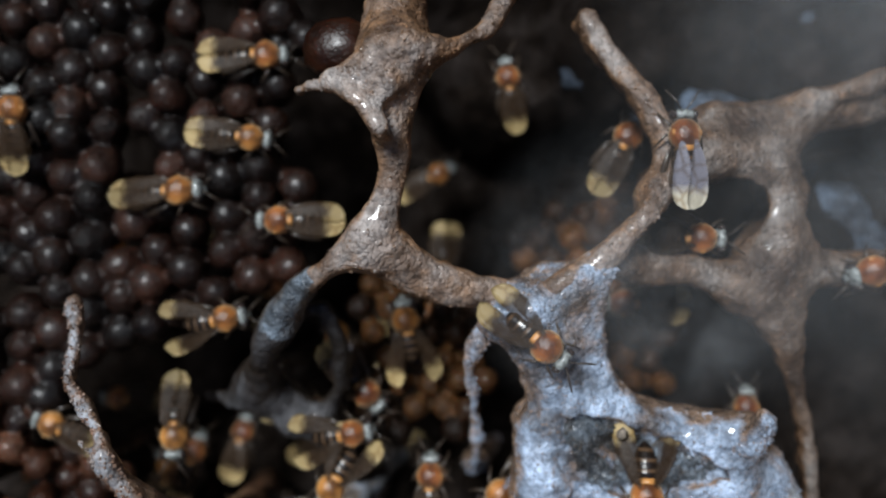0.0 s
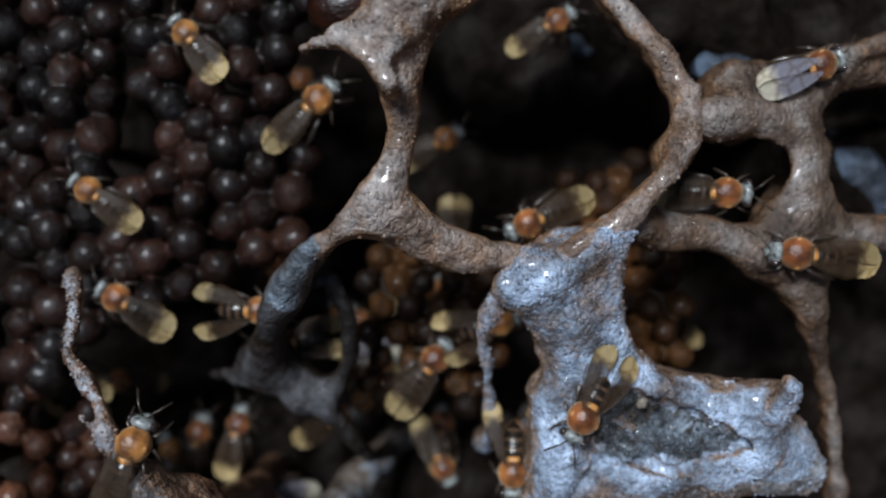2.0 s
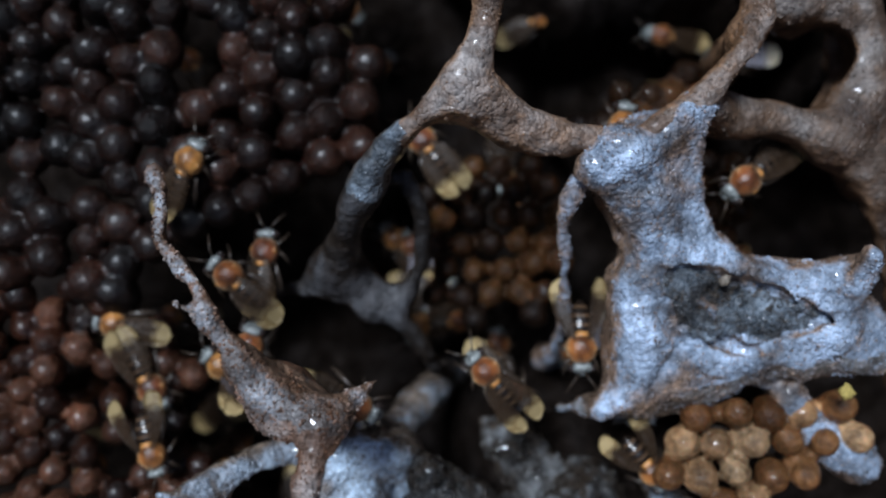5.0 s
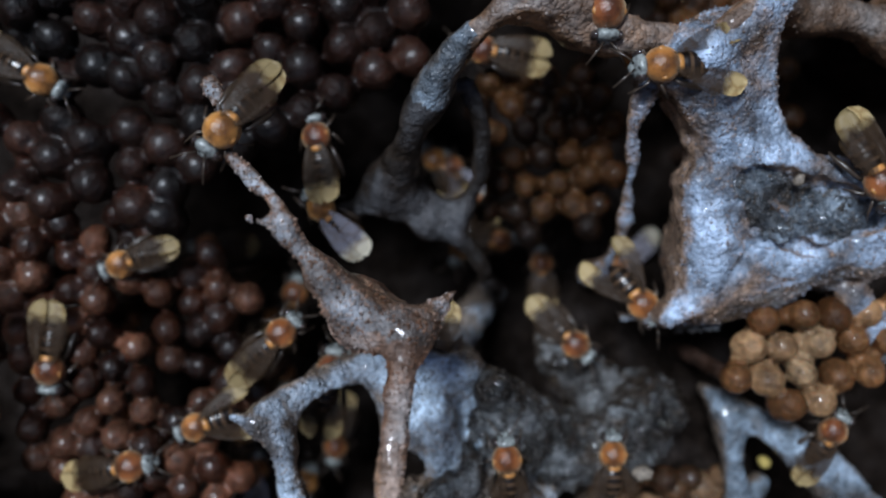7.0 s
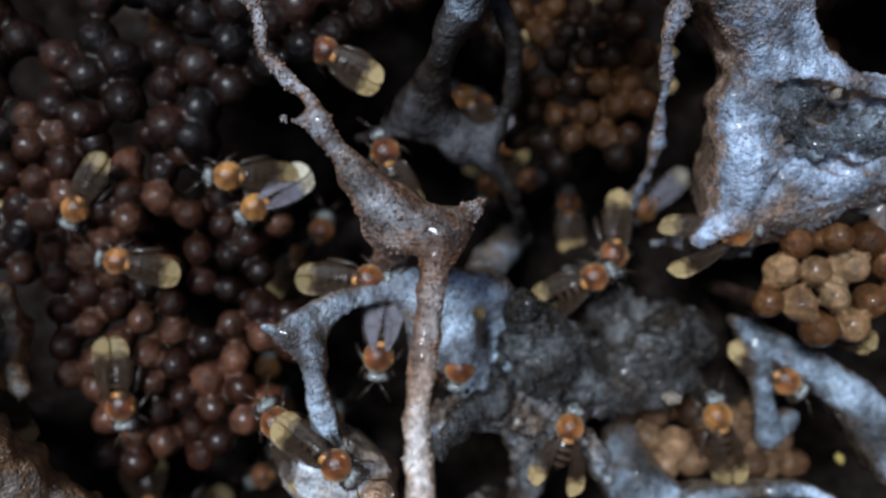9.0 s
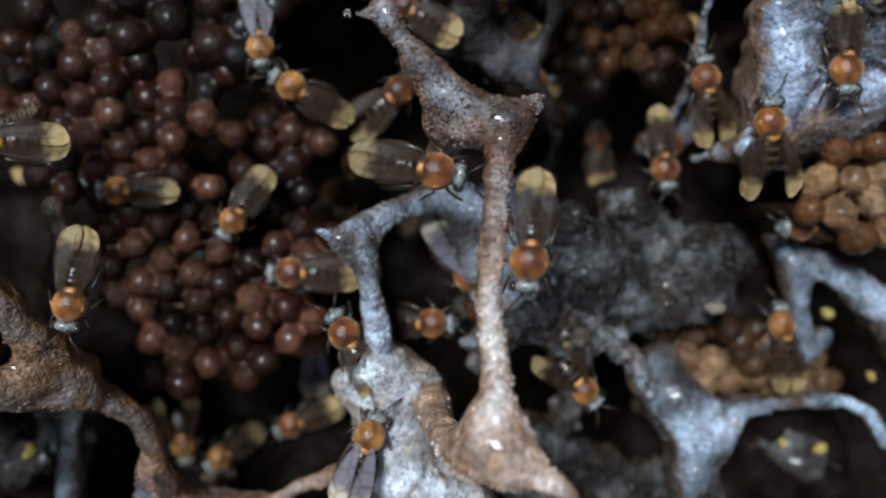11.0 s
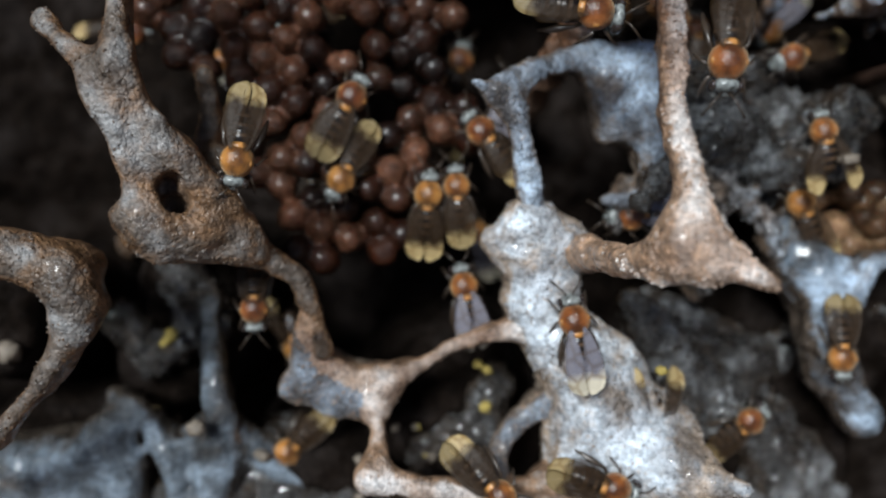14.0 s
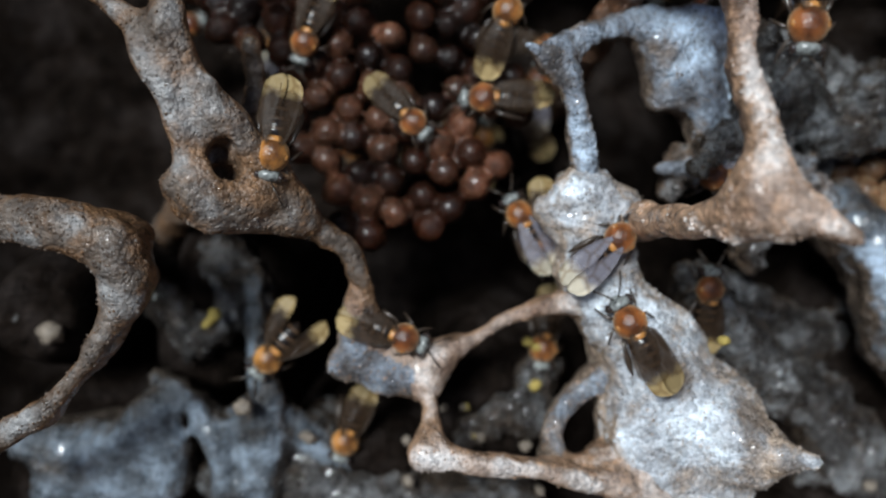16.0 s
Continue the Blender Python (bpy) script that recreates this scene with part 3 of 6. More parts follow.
hollow(wax_plate, (13.0, -21.6, 25.6, 1.2), (17.0, -23.0, 25.0, 2.1), (20.6, -24.4, 24.8, 2.2), (24.0, -25.0, 24.8, 1.6))
hollow(wax_plate, (19.2, -26.4, 24.4, 1.9), (23.2, -27.4, 24.2, 2.4), (27.4, -27.2, 24.4, 1.5))
hollow(wax_plate, (24.2, -24.6, 24.9, 0.7), (28.0, -26.2, 24.6, 0.9), (31.6, -27.6, 23.6, 0.6))
hollow(wax_plate, (28.6, -29.8, 22.6, 0.7), (31.4, -31.0, 22.4, 0.6))
hollow(wax_plate, (16.6, -28.2, 23.2, 0.9), (19.4, -29.6, 22.6, 1.2), (22.0, -30.6, 22.6, 0.7))
hollow(wax_plate, (10.9, -25.5, 24.4, 0.56), (13.7, -29.4, 23.4, 0.69), (10.7, -33.9, 22.0, 0.64))
hollow(wax_plate, (14.0, -28.8, 23.8, 0.66), (19.0, -30.4, 23.6, 0.79), (24.0, -30.1, 23.6, 0.67))
strut(wax_plate, (3.8, -9.9, 28.1, 1.10), (7.8, -8.9, 28.3, 2.11), (11.7, -6.7, 28.6, 1.81), (14.7, -3.6, 29.0, 1.21))
strut(wax_plate, (6.3, -11.1, 26.8, 1.55), (8.6, -12.0, 25.8, 2.79), (10.9, -13.3, 26.3, 2.17))

# dark resin in a hollow of the plate, also standing in for the crevice's shade
dark_patch = []
strut(dark_patch, (12.0, -21.4, 23.9, 0.8), (14.4, -22.4, 23.0, 1.2), (17.0, -23.2, 22.4, 1.5), (20.6, -24.6, 22.0, 1.7), (24.2, -25.4, 22.4, 1.4), (28.0, -26.4, 23.0, 0.9))
strut(dark_patch, (15.8, -26.4, 22.4, 0.8), (19.2, -26.8, 21.8, 1.4), (23.2, -27.8, 21.4, 1.7), (27.4, -27.8, 22.2, 1.1))
strut(dark_patch, (12.8, -23.4, 23.6, 0.7), (15.4, -26.4, 22.8, 0.9))
strut(dark_patch, (16.8, -22.6, 24.0, 0.6), (18.0, -25.0, 23.4, 0.7), (17.2, -27.6, 23.2, 0.6))

# resin sheet behind the ring
back_sheet = []
strut(back_sheet, (17.5, 23.8, -2.6, 3.28), (23.7, 29.2, -6.2, 7.78), (33.8, 32.3, -7.5, 9.42), (45.0, 31.2, -6.5, 9.34), (55.7, 28.9, -6.5, 9.34), (63.3, 25.8, -5.5, 8.12))
strut(back_sheet, (32.0, 18.0, 4.1, 2.32), (37.9, 17.2, 4.1, 2.32))
strut(back_sheet, (51.6, 6.8, -0.9, 3.62), (56.0, 2.2, -1.2, 4.02), (59.0, -3.9, -0.9, 3.62))
strut(back_sheet, (44.6, 30.9, 0.1, 2.41), (55.7, 38.9, -27.4, 3.02))

# heaps of refuse on the floor of the hollows
debris = []
strut(debris, (-75.1, -91.8, 3.5, 3.09), (-69.3, -94.1, 2.6, 4.25), (-63.6, -96.4, 3.2, 3.48))
strut(debris, (-6.7, -100.4, -2.2, 5.22), (0.1, -96.5, -1.9, 4.82), (2.5, -104.9, -2.5, 5.62))
strut(debris, (-52.8, -86.7, 0.5, 4.37), (-46.4, -85.2, 0.2, 4.77), (-43.0, -81.4, 2.5, 3.15))
strut(debris, (-85.3, -61.3, 0.5, 3.18), (-83.0, -66.9, 0.1, 3.58), (-85.9, -71.2, 1.1, 2.39))
strut(debris, (14.9, -78.4, 0.8, 3.95), (21.1, -82.1, 0.5, 4.35))
strut(debris, (-109.5, -66.4, 3.2, 3.48), (-107.0, -69.7, 4.1, 2.32))
strut(debris, (-5.2, -43.1, 5.6, 3.06), (0.1, -49.5, 3.6, 4.25), (6.4, -54.7, 2.6, 4.29), (-2.3, -58.4, 4.5, 3.09))
strut(debris, (-25.6, -70.7, 13.3, 2.13), (-22.0, -76.1, 12.2, 3.55), (-17.9, -81.0, 11.1, 3.59), (-15.1, -86.6, 10.4, 3.27), (-19.7, -84.4, 12.3, 2.16))
strut(debris, (3.5, -79.6, -2.0, 2.47), (-0.1, -84.4, -4.7, 3.35))
strut(debris, (-88.0, -91.0, 3.4, 3.6), (-76.0, -92.5, 4.0, 4.2), (-69.0, -95.5, 3.6, 4.4), (-60.0, -98.5, 3.2, 4.8), (-50.0, -101.0, 3.0, 5.0))
strut(debris, (-80.0, -97.0, 3.0, 5.0), (-66.0, -101.0, 3.0, 5.0))
strut(debris, (-19.4, -73.0, 5.0, 2.8), (-13.6, -77.0, 3.0, 3.4), (-6.0, -82.0, 2.0, 3.8))
strut(debris, (-19.6, -82.0, 5.0, 3.0), (-12.8, -87.3, 3.0, 3.8), (-5.0, -92.5, 2.0, 4.4), (-4.0, -101.0, 2.4, 4.0))
strut(debris, (-53.8, -88.8, 4.6, 2.8), (-49.4, -86.4, 5.4, 3.2), (-46.4, -87.6, 6.0, 3.2), (-45.8, -82.0, 5.0, 2.8))
strut(debris, (-83.5, -62.0, 4.0, 2.8), (-80.7, -68.0, 3.4, 2.6))
strut(debris, (-93.0, -66.8, 2.0, 3.0), (-90.0, -72.0, 1.0, 3.2))
strut(debris, (-82.5, -88.4, 1.8, 2.76), (-74.6, -86.3, 1.5, 3.15), (-78.3, -91.3, 1.5, 3.15))

# thin blue-grey strand
thin_strand = []
strut(thin_strand, (3.3, -9.9, 25.4, 0.81), (2.6, -11.2, 24.9, 0.75))
strut(thin_strand, (1.7, -12.6, 25.4, 0.74), (0.9, -14.7, 24.4, 0.69), (1.6, -19.2, 20.5, 0.66), (2.1, -24.1, 15.4, 0.69), (2.2, -28.6, 10.3, 0.88), (1.9, -32.1, 3.1, 1.17), (2.7, -34.2, -7.2, 1.54))
strut(thin_strand, (2.7, -34.2, -7.2, 1.54), (7.2, -35.7, -26.6, 2.00))

# brown web with two openings beside the ring
side_web = []
strut(side_web, (16.8, -3.4, 25.3, 2.16), (21.0, -3.9, 20.9, 2.59), (26.5, -4.3, 20.2, 2.23), (31.8, -5.8, 19.4, 2.05), (35.9, -8.5, 18.5, 1.87), (38.7, -13.0, 17.9, 1.42), (40.8, -18.4, 16.1, 1.18), (42.8, -24.4, 14.1, 1.13), (44.5, -30.6, 12.0, 1.30), (46.0, -37.0, 8.8, 1.49))
strut(side_web, (33.7, -6.5, 18.9, 2.65), (36.8, -2.1, 19.0, 2.48), (37.1, 2.9, 19.0, 2.48), (36.2, 6.7, 18.9, 2.65), (31.2, 8.7, 20.7, 2.91), (25.4, 7.9, 24.3, 2.19))
strut(side_web, (36.2, 7.4, 18.6, 2.98), (38.6, 11.9, 17.9, 2.68), (41.7, 15.1, 18.7, 1.67), (46.7, 17.3, 19.1, 1.14), (51.7, 18.8, 19.1, 1.14))
strut(side_web, (29.5, 11.6, 18.8, 3.97), (36.8, 12.7, 17.8, 2.71), (44.5, 14.4, 16.3, 2.08), (53.2, 16.2, 14.3, 2.12))
strut(side_web, (39.0, -3.8, 16.0, 3.77), (44.1, -4.5, 16.3, 2.08), (51.9, -4.5, 14.0, 2.48))
strut(side_web, (37.8, 1.4, 18.0, 2.54), (38.8, -2.5, 16.0, 3.77), (38.4, -8.4, 16.8, 2.74), (39.8, -13.0, 16.8, 1.56))
strut(side_web, (38.3, 5.0, 16.6, 3.05), (47.1, 7.1, -2.0, 2.46), (57.9, 9.8, -27.4, 3.02))
hollow(side_web, (29.2, 1.2, 27.0, 3.31), (32.2, 2.7, 20.0, 3.59), (35.7, 4.3, 12.0, 3.91))
hollow(side_web, (27.5, -1.8, 27.0, 2.41), (30.4, -0.6, 20.0, 2.61), (33.7, 0.8, 12.0, 2.84))

# long stem with a broad foot, nearest of all
stem_web = []
strut(stem_web, (-42.6, -8.0, 26.0, 1.21), (-40.8, -11.3, 29.4, 0.76), (-40.1, -15.7, 32.5, 0.62), (-38.0, -18.2, 33.5, 0.61), (-35.5, -20.7, 35.5, 0.64), (-34.5, -23.4, 35.4, 0.81), (-32.6, -26.6, 35.1, 1.13), (-30.3, -30.1, 34.7, 1.67), (-28.4, -32.2, 33.3, 2.18))
strut(stem_web, (-35.0, -23.3, 35.5, 0.64), (-37.8, -22.3, 33.6, 0.44), (-41.7, -22.2, 29.7, 0.41))
strut(stem_web, (-31.3, -28.3, 35.9, 1.38), (-29.0, -31.0, 34.5, 1.89), (-26.3, -33.0, 34.5, 1.89), (-24.0, -33.8, 35.5, 1.86), (-21.7, -32.3, 33.1, 1.11), (-19.5, -30.7, 30.4, 0.69))
strut(stem_web, (-29.8, -32.8, 32.6, 1.70), (-26.8, -33.8, 34.7, 1.65), (-24.1, -33.7, 34.7, 1.65), (-25.1, -36.7, 36.8, 1.50), (-26.5, -43.2, 38.9, 1.35), (-27.6, -49.5, 40.8, 1.47), (-27.5, -54.6, 42.8, 1.52), (-27.4, -59.1, 43.6, 1.69), (-27.1, -61.6, 43.1, 2.42))
strut(stem_web, (-28.4, -61.0, 44.5, 1.89), (-26.7, -62.8, 44.5, 1.89), (-24.8, -63.9, 45.6, 1.74), (-22.3, -65.8, 46.1, 1.16))
strut(stem_web, (-28.0, -62.2, 44.5, 1.89), (-30.4, -63.2, 41.5, 1.7), (-31.8, -63.2, 37.0, 1.8), (-32.6, -63.0, 32.0, 1.9), (-33.0, -63.0, 24.0, 2.2), (-33.4, -63.2, 16.0, 2.4))
strut(stem_web, (-28.8, -32.3, 30.6, 1.70), (-30.7, -38.2, 8.2, 2.19), (-33.4, -44.0, -27.4, 2.98))

# grey loop and rough pale plate beside the stem
loop_web = []
strut(loop_web, (-38.6, -59.2, 20.0, 3.2), (-37.8, -62.6, 18.8, 4.6), (-37.4, -67.5, 18.3, 4.57), (-35.5, -72.2, 19.1, 3.59), (-32.0, -77.1, 18.3, 4.57))
strut(loop_web, (-39.5, -69.1, 19.6, 2.97), (-36.5, -74.6, 19.1, 3.63), (-31.8, -79.8, 17.3, 5.94), (-29.7, -85.4, 16.7, 6.60), (-26.3, -87.5, 19.1, 4.89))
strut(loop_web, (-32.3, -84.3, 17.0, 6.21), (-27.1, -87.3, 17.6, 6.78), (-23.6, -90.1, 22.8, 4.05), (-19.5, -90.4, 28.1, 1.08))
strut(loop_web, (-34.1, -89.3, 18.1, 4.90), (-30.7, -94.3, 17.6, 5.55), (-27.1, -96.7, 18.1, 4.90))
strut(loop_web, (-42.4, -60.6, 19.4, 1.8), (-38.6, -60.2, 20.0, 2.6), (-34.2, -61.8, 20.0, 2.4))
strut(loop_web, (-32.9, -81.3, 13.9, 5.17), (-29.0, -85.9, -2.0, 2.47), (-23.5, -92.4, -27.4, 3.04))

# arch with a spur and the blue-grey sheet that it holds, pierced by two holes
blue_sheet = []
strut(blue_sheet, (-44.0, -42.8, 25.2, 0.35), (-42.0, -43.9, 24.0, 0.7), (-40.2, -43.8, 21.8, 1.3), (-38.2, -42.6, 20.6, 1.5), (-35.6, -41.3, 19.6, 1.65), (-32.2, -40.3, 18.2, 1.8), (-28.6, -40.3, 17.6, 1.7), (-23.6, -40.6, 17.2, 1.9), (-18.6, -41.6, 16.4, 2.2))
strut(blue_sheet, (-40.2, -44.4, 22.6, 1.4), (-39.2, -47.0, 23.0, 1.5), (-38.8, -50.4, 23.0, 1.45), (-38.6, -54.6, 22.2, 1.6), (-38.6, -58.0, 20.8, 1.7))
strut(blue_sheet, (-27.0, -42.6, 16.4, 2.6), (-26.4, -46.4, 16.4, 2.5), (-27.0, -49.2, 16.4, 2.0))
strut(blue_sheet, (-22.8, -42.8, 16.0, 3.0), (-22.6, -47.0, 16.0, 3.0), (-21.8, -51.6, 16.2, 2.6), (-22.2, -55.4, 16.6, 1.9), (-25.2, -57.6, 17.0, 1.3), (-29.0, -57.4, 17.0, 1.0))
strut(blue_sheet, (-18.0, -43.4, 13.0, 2.6), (-17.6, -48.0, 12.6, 2.6), (-18.0, -53.4, 12.6, 1.9))
strut(blue_sheet, (-21.7, -42.5, 8.2, 2.25), (-16.7, -40.2, -8.1, 2.61), (-10.7, -37.3, -27.4, 3.04))
hollow(blue_sheet, (-33.4, -44.2, 22.0, 1.9), (-32.8, -47.0, 16.0, 2.4), (-33.4, -50.4, 14.0, 2.4))
hollow(blue_sheet, (-33.4, -45.6, 14.0, 3.0), (-32.8, -49.0, 8.0, 3.4))
hollow(blue_sheet, (-26.8, -53.0, 20.0, 2.4), (-26.4, -53.0, 10.0, 2.6), (-26.2, -53.0, 4.0, 2.6))

# wavy ring round the lower hollow
lower_ring_web = []
strut(lower_ring_web, (-40.6, -71.3, 19.1, 2.34), (-43.7, -71.6, 18.8, 1.55), (-48.4, -72.5, 18.0, 1.23), (-52.9, -74.7, 17.0, 1.24), (-56.8, -76.1, 16.7, 1.59), (-60.8, -75.6, 17.0, 1.31), (-64.3, -72.7, 18.0, 1.23), (-65.5, -68.6, 20.0, 1.27), (-65.0, -65.0, 21.1, 1.19))
strut(lower_ring_web, (-57.9, -76.7, 16.8, 1.52), (-59.1, -80.5, 18.9, 1.42), (-59.0, -83.9, 21.9, 1.37), (-59.5, -85.4, 24.1, 1.15))
strut(lower_ring_web, (-60.4, -85.7, 24.1, 1.14), (-54.1, -87.4, 24.1, 1.14), (-47.5, -89.0, 24.0, 1.26), (-40.7, -91.8, 22.8, 1.47), (-34.4, -95.4, 21.4, 1.94))
strut(lower_ring_web, (-46.0, -89.8, 19.0, 1.1), (-45.4, -87.4, 17.8, 1.25), (-44.2, -84.8, 17.2, 1.35), (-41.8, -82.6, 17.0, 1.6), (-38.8, -81.4, 17.0, 2.0), (-35.9, -82.4, 17.4, 2.2))
strut(lower_ring_web, (-68.8, -76.0, 16.0, 1.9), (-66.2, -75.9, 15.9, 2.6), (-63.1, -77.7, 16.1, 2.5), (-60.3, -79.0, 16.9, 1.6))
strut(lower_ring_web, (-63.9, -76.9, 11.7, 2.88), (-65.5, -79.7, -2.0, 2.47), (-68.3, -84.8, -27.4, 3.04))
strut(lower_ring_web, (-67.0, -75.2, 16.4, 1.9), (-66.9, -72.6, 17.4, 1.6), (-66.2, -69.4, 19.0, 1.3))
strut(lower_ring_web, (-44.0, -91.0, 19.0, 1.2), (-40.6, -91.0, 18.8, 1.9), (-37.2, -89.8, 18.6, 2.3), (-34.8, -91.6, 19.4, 2.8))
hollow(lower_ring_web, (-43.0, -88.0, 22.0, 1.5), (-41.0, -86.9, 19.0, 1.9), (-40.6, -86.6, 12.0, 2.0), (-40.6, -86.6, 2.0, 2.0))

# broad brown web on the far side of the comb
left_web = []
strut(left_web, (-64.4, -71.3, 18.9, 1.34), (-64.7, -66.2, 21.0, 1.31), (-65.9, -62.4, 21.8, 1.48), (-68.8, -59.7, 23.6, 1.76), (-70.9, -56.2, 26.1, 2.43), (-73.5, -51.9, 28.9, 2.63), (-75.8, -47.4, 31.4, 2.00), (-77.8, -42.7, 32.7, 1.63), (-79.1, -39.2, 33.5, 1.83), (-78.6, -34.2, 32.8, 1.52), (-78.1, -27.7, 31.9, 1.43), (-77.8, -21.2, 30.8, 1.44))
strut(left_web, (-75.0, -55.7, 29.6, 1.76), (-78.6, -54.7, 29.6, 3.03), (-80.9, -53.7, 30.8, 1.44))
strut(left_web, (-78.5, -53.6, 30.2, 2.31), (-79.7, -49.0, 32.2, 1.03), (-80.3, -44.1, 33.1, 1.13), (-81.7, -39.7, 32.9, 1.41), (-83.7, -36.6, 32.1, 1.14), (-87.2, -33.0, 29.1, 1.19))
strut(left_web, (-71.4, -58.4, 25.5, 1.85), (-75.3, -57.7, 27.8, 1.50), (-78.3, -57.3, 28.8, 1.48))
strut(left_web, (-77.6, -30.6, 26.5, 0.68), (-75.4, -29.4, 25.3, 0.95), (-73.6, -27.9, 23.0, 1.28))
strut(left_web, (-74.2, -38.0, 18.8, 1.54), (-74.3, -42.0, 16.8, 1.50), (-75.7, -46.4, 16.6, 1.71), (-71.8, -48.5, 21.0, 1.31))
strut(left_web, (-79.2, -52.9, 25.6, 3.04), (-88.4, -54.6, 3.1, 2.34), (-100.4, -56.8, -27.4, 3.01))
hollow(left_web, (-73.5, -52.2, 36.0, 1.46), (-77.8, -53.1, 26.0, 1.48))
hollow(left_web, (-73.8, -50.7, 36.0, 1.15), (-77.4, -51.2, 28.0, 1.27))

# thick grey-brown ring at the edge of the nest
corner_ring_web = []
strut(corner_ring_web, (-105.4, -54.9, 28.1, 2.37), (-98.2, -54.9, 29.1, 2.34), (-93.0, -56.4, 29.9, 2.60), (-88.4, -58.3, 29.8, 2.75), (-87.3, -62.1, 28.9, 2.64), (-89.6, -65.9, 28.4, 1.96), (-93.1, -70.6, 28.8, 1.48), (-98.1, -74.8, 27.8, 1.50), (-103.0, -77.4, 26.8, 1.52), (-109.2, -80.2, 24.5, 1.87))
strut(corner_ring_web, (-89.0, -59.2, 26.1, 2.43), (-97.9, -58.9, 3.1, 2.34), (-109.5, -58.6, -27.4, 3.02))

# soft blue-grey strands in the lower hollow
low_strands = []
strut(low_strands, (-111.5, -82.7, 5.3, 3.41), (-105.3, -85.0, 4.4, 4.55), (-99.1, -84.8, 5.4, 4.50), (-94.6, -81.4, 7.3, 3.34))
strut(low_strands, (-109.4, -90.0, 3.3, 4.59), (-102.1, -90.6, 3.3, 4.59), (-95.0, -89.3, 5.0, 3.79), (-92.7, -85.6, 6.9, 2.63))
strut(low_strands, (-80.6, -61.0, -4.0, 1.5), (-80.4, -66.0, 5.0, 1.6), (-80.2, -70.0, 8.0, 1.7), (-79.6, -75.5, 10.0, 1.8), (-79.4, -81.0, 10.0, 2.0), (-80.8, -86.5, 8.6, 2.4), (-82.2, -92.5, 7.6, 3.0))
strut(low_strands, (-94.6, -76.8, 4.0, 1.1), (-91.6, -78.2, 7.0, 1.2), (-88.6, -80.0, 9.0, 1.3), (-86.6, -84.0, 9.6, 1.4), (-86.8, -88.5, 9.4, 1.5), (-87.4, -94.5, 8.4, 1.9))
strut(low_strands, (-86.4, -83.6, 8.8, 1.2), (-83.4, -84.2, 7.8, 1.6), (-80.4, -84.6, 8.4, 1.8))
strut(low_strands, (-79.6, -82.6, 7.6, 2.0), (-75.6, -86.2, 5.4, 2.4), (-72.0, -91.0, 4.4, 3.0))
strut(low_strands, (-82.2, -82.6, 7.5, 1.88), (-85.9, -87.3, -7.1, 2.57), (-90.9, -92.1, -27.4, 3.02))
strut(low_strands, (-102.4, -87.2, 5.2, 2.30), (-107.7, -90.4, -7.1, 2.57), (-116.4, -95.7, -27.4, 3.02))
hollow(low_strands, (-103.9, -91.5, 10.0, 2.14), (-100.3, -91.6, 10.0, 1.79))

# blue-grey web with a round window
corner_web = []
strut(corner_web, (-2.2, -63.9, 7.6, 2.98), (-1.3, -68.4, 9.5, 4.34), (0.6, -72.6, 11.1, 3.58), (0.0, -78.0, 11.3, 2.17), (0.4, -83.5, 10.2, 2.19))
strut(corner_web, (2.4, -73.5, 12.3, 2.15), (5.8, -69.0, 13.9, 1.35), (11.5, -68.6, 14.1, 1.13), (18.0, -68.9, 14.1, 1.13), (21.8, -70.8, 14.0, 1.20), (23.9, -74.9, 14.0, 1.27))
strut(corner_web, (-0.6, -78.4, 12.0, 2.49), (2.1, -84.1, 11.0, 2.52), (4.9, -89.9, 9.7, 2.91))
strut(corner_web, (12.7, -48.5, 9.2, 1.03), (17.4, -51.6, 10.9, 1.8), (21.4, -54.2, 12.0, 2.4), (24.8, -57.5, 12.0, 2.9), (28.0, -61.6, 12.0, 3.5), (31.0, -66.3, 12.0, 3.8))
strut(corner_web, (13.9, -50.5, 11.0, 1.2), (15.0, -56.4, 11.0, 1.4), (15.9, -62.6, 10.0, 1.6))
strut(corner_web, (20.3, -61.9, 7.1, 1.12), (16.5, -64.6, 6.8, 1.50))
strut(corner_web, (1.0, -72.4, 8.2, 2.24), (6.3, -77.0, -7.1, 2.57), (13.3, -83.3, -27.4, 3.02))

# rough dark grey resin mound beside the stem
rough_mound = []
strut(rough_mound, (-15.3, -49.4, 13.2, 3.44), (-12.9, -52.6, 14.0, 3.2))
strut(rough_mound, (-25.9, -57.9, 22.9, 1.38), (-22.5, -54.7, 21.0, 1.29), (-18.5, -53.2, 18.7, 1.65))
strut(rough_mound, (-15.4, -43.8, 17.1, 2.37), (-10.6, -49.5, 13.4, 3.2), (-5.6, -55.6, 10.6, 3.8), (1.3, -54.1, 10.9, 3.93), (5.4, -50.3, 10.1, 3.61))
strut(rough_mound, (-27.5, -60.4, 15.0, 1.3), (-24.5, -56.4, 15.6, 1.6), (-19.4, -55.2, 15.8, 2.1), (-16.2, -58.6, 14.6, 2.1), (-15.4, -64.0, 12.6, 2.0), (-15.2, -70.0, 9.0, 2.1))
strut(rough_mound, (-16.4, -56.6, 15.2, 1.9), (-11.2, -58.4, 14.8, 1.6), (-7.6, -61.6, 13.4, 1.4), (-5.0, -67.0, 10.0, 1.5))
strut(rough_mound, (9.4, -39.3, 12.6, 1.75), (13.2, -36.4, 15.6, 1.70))
strut(rough_mound, (2.6, -51.7, 8.8, 3.95), (6.2, -49.8, 9.4, 3.23))
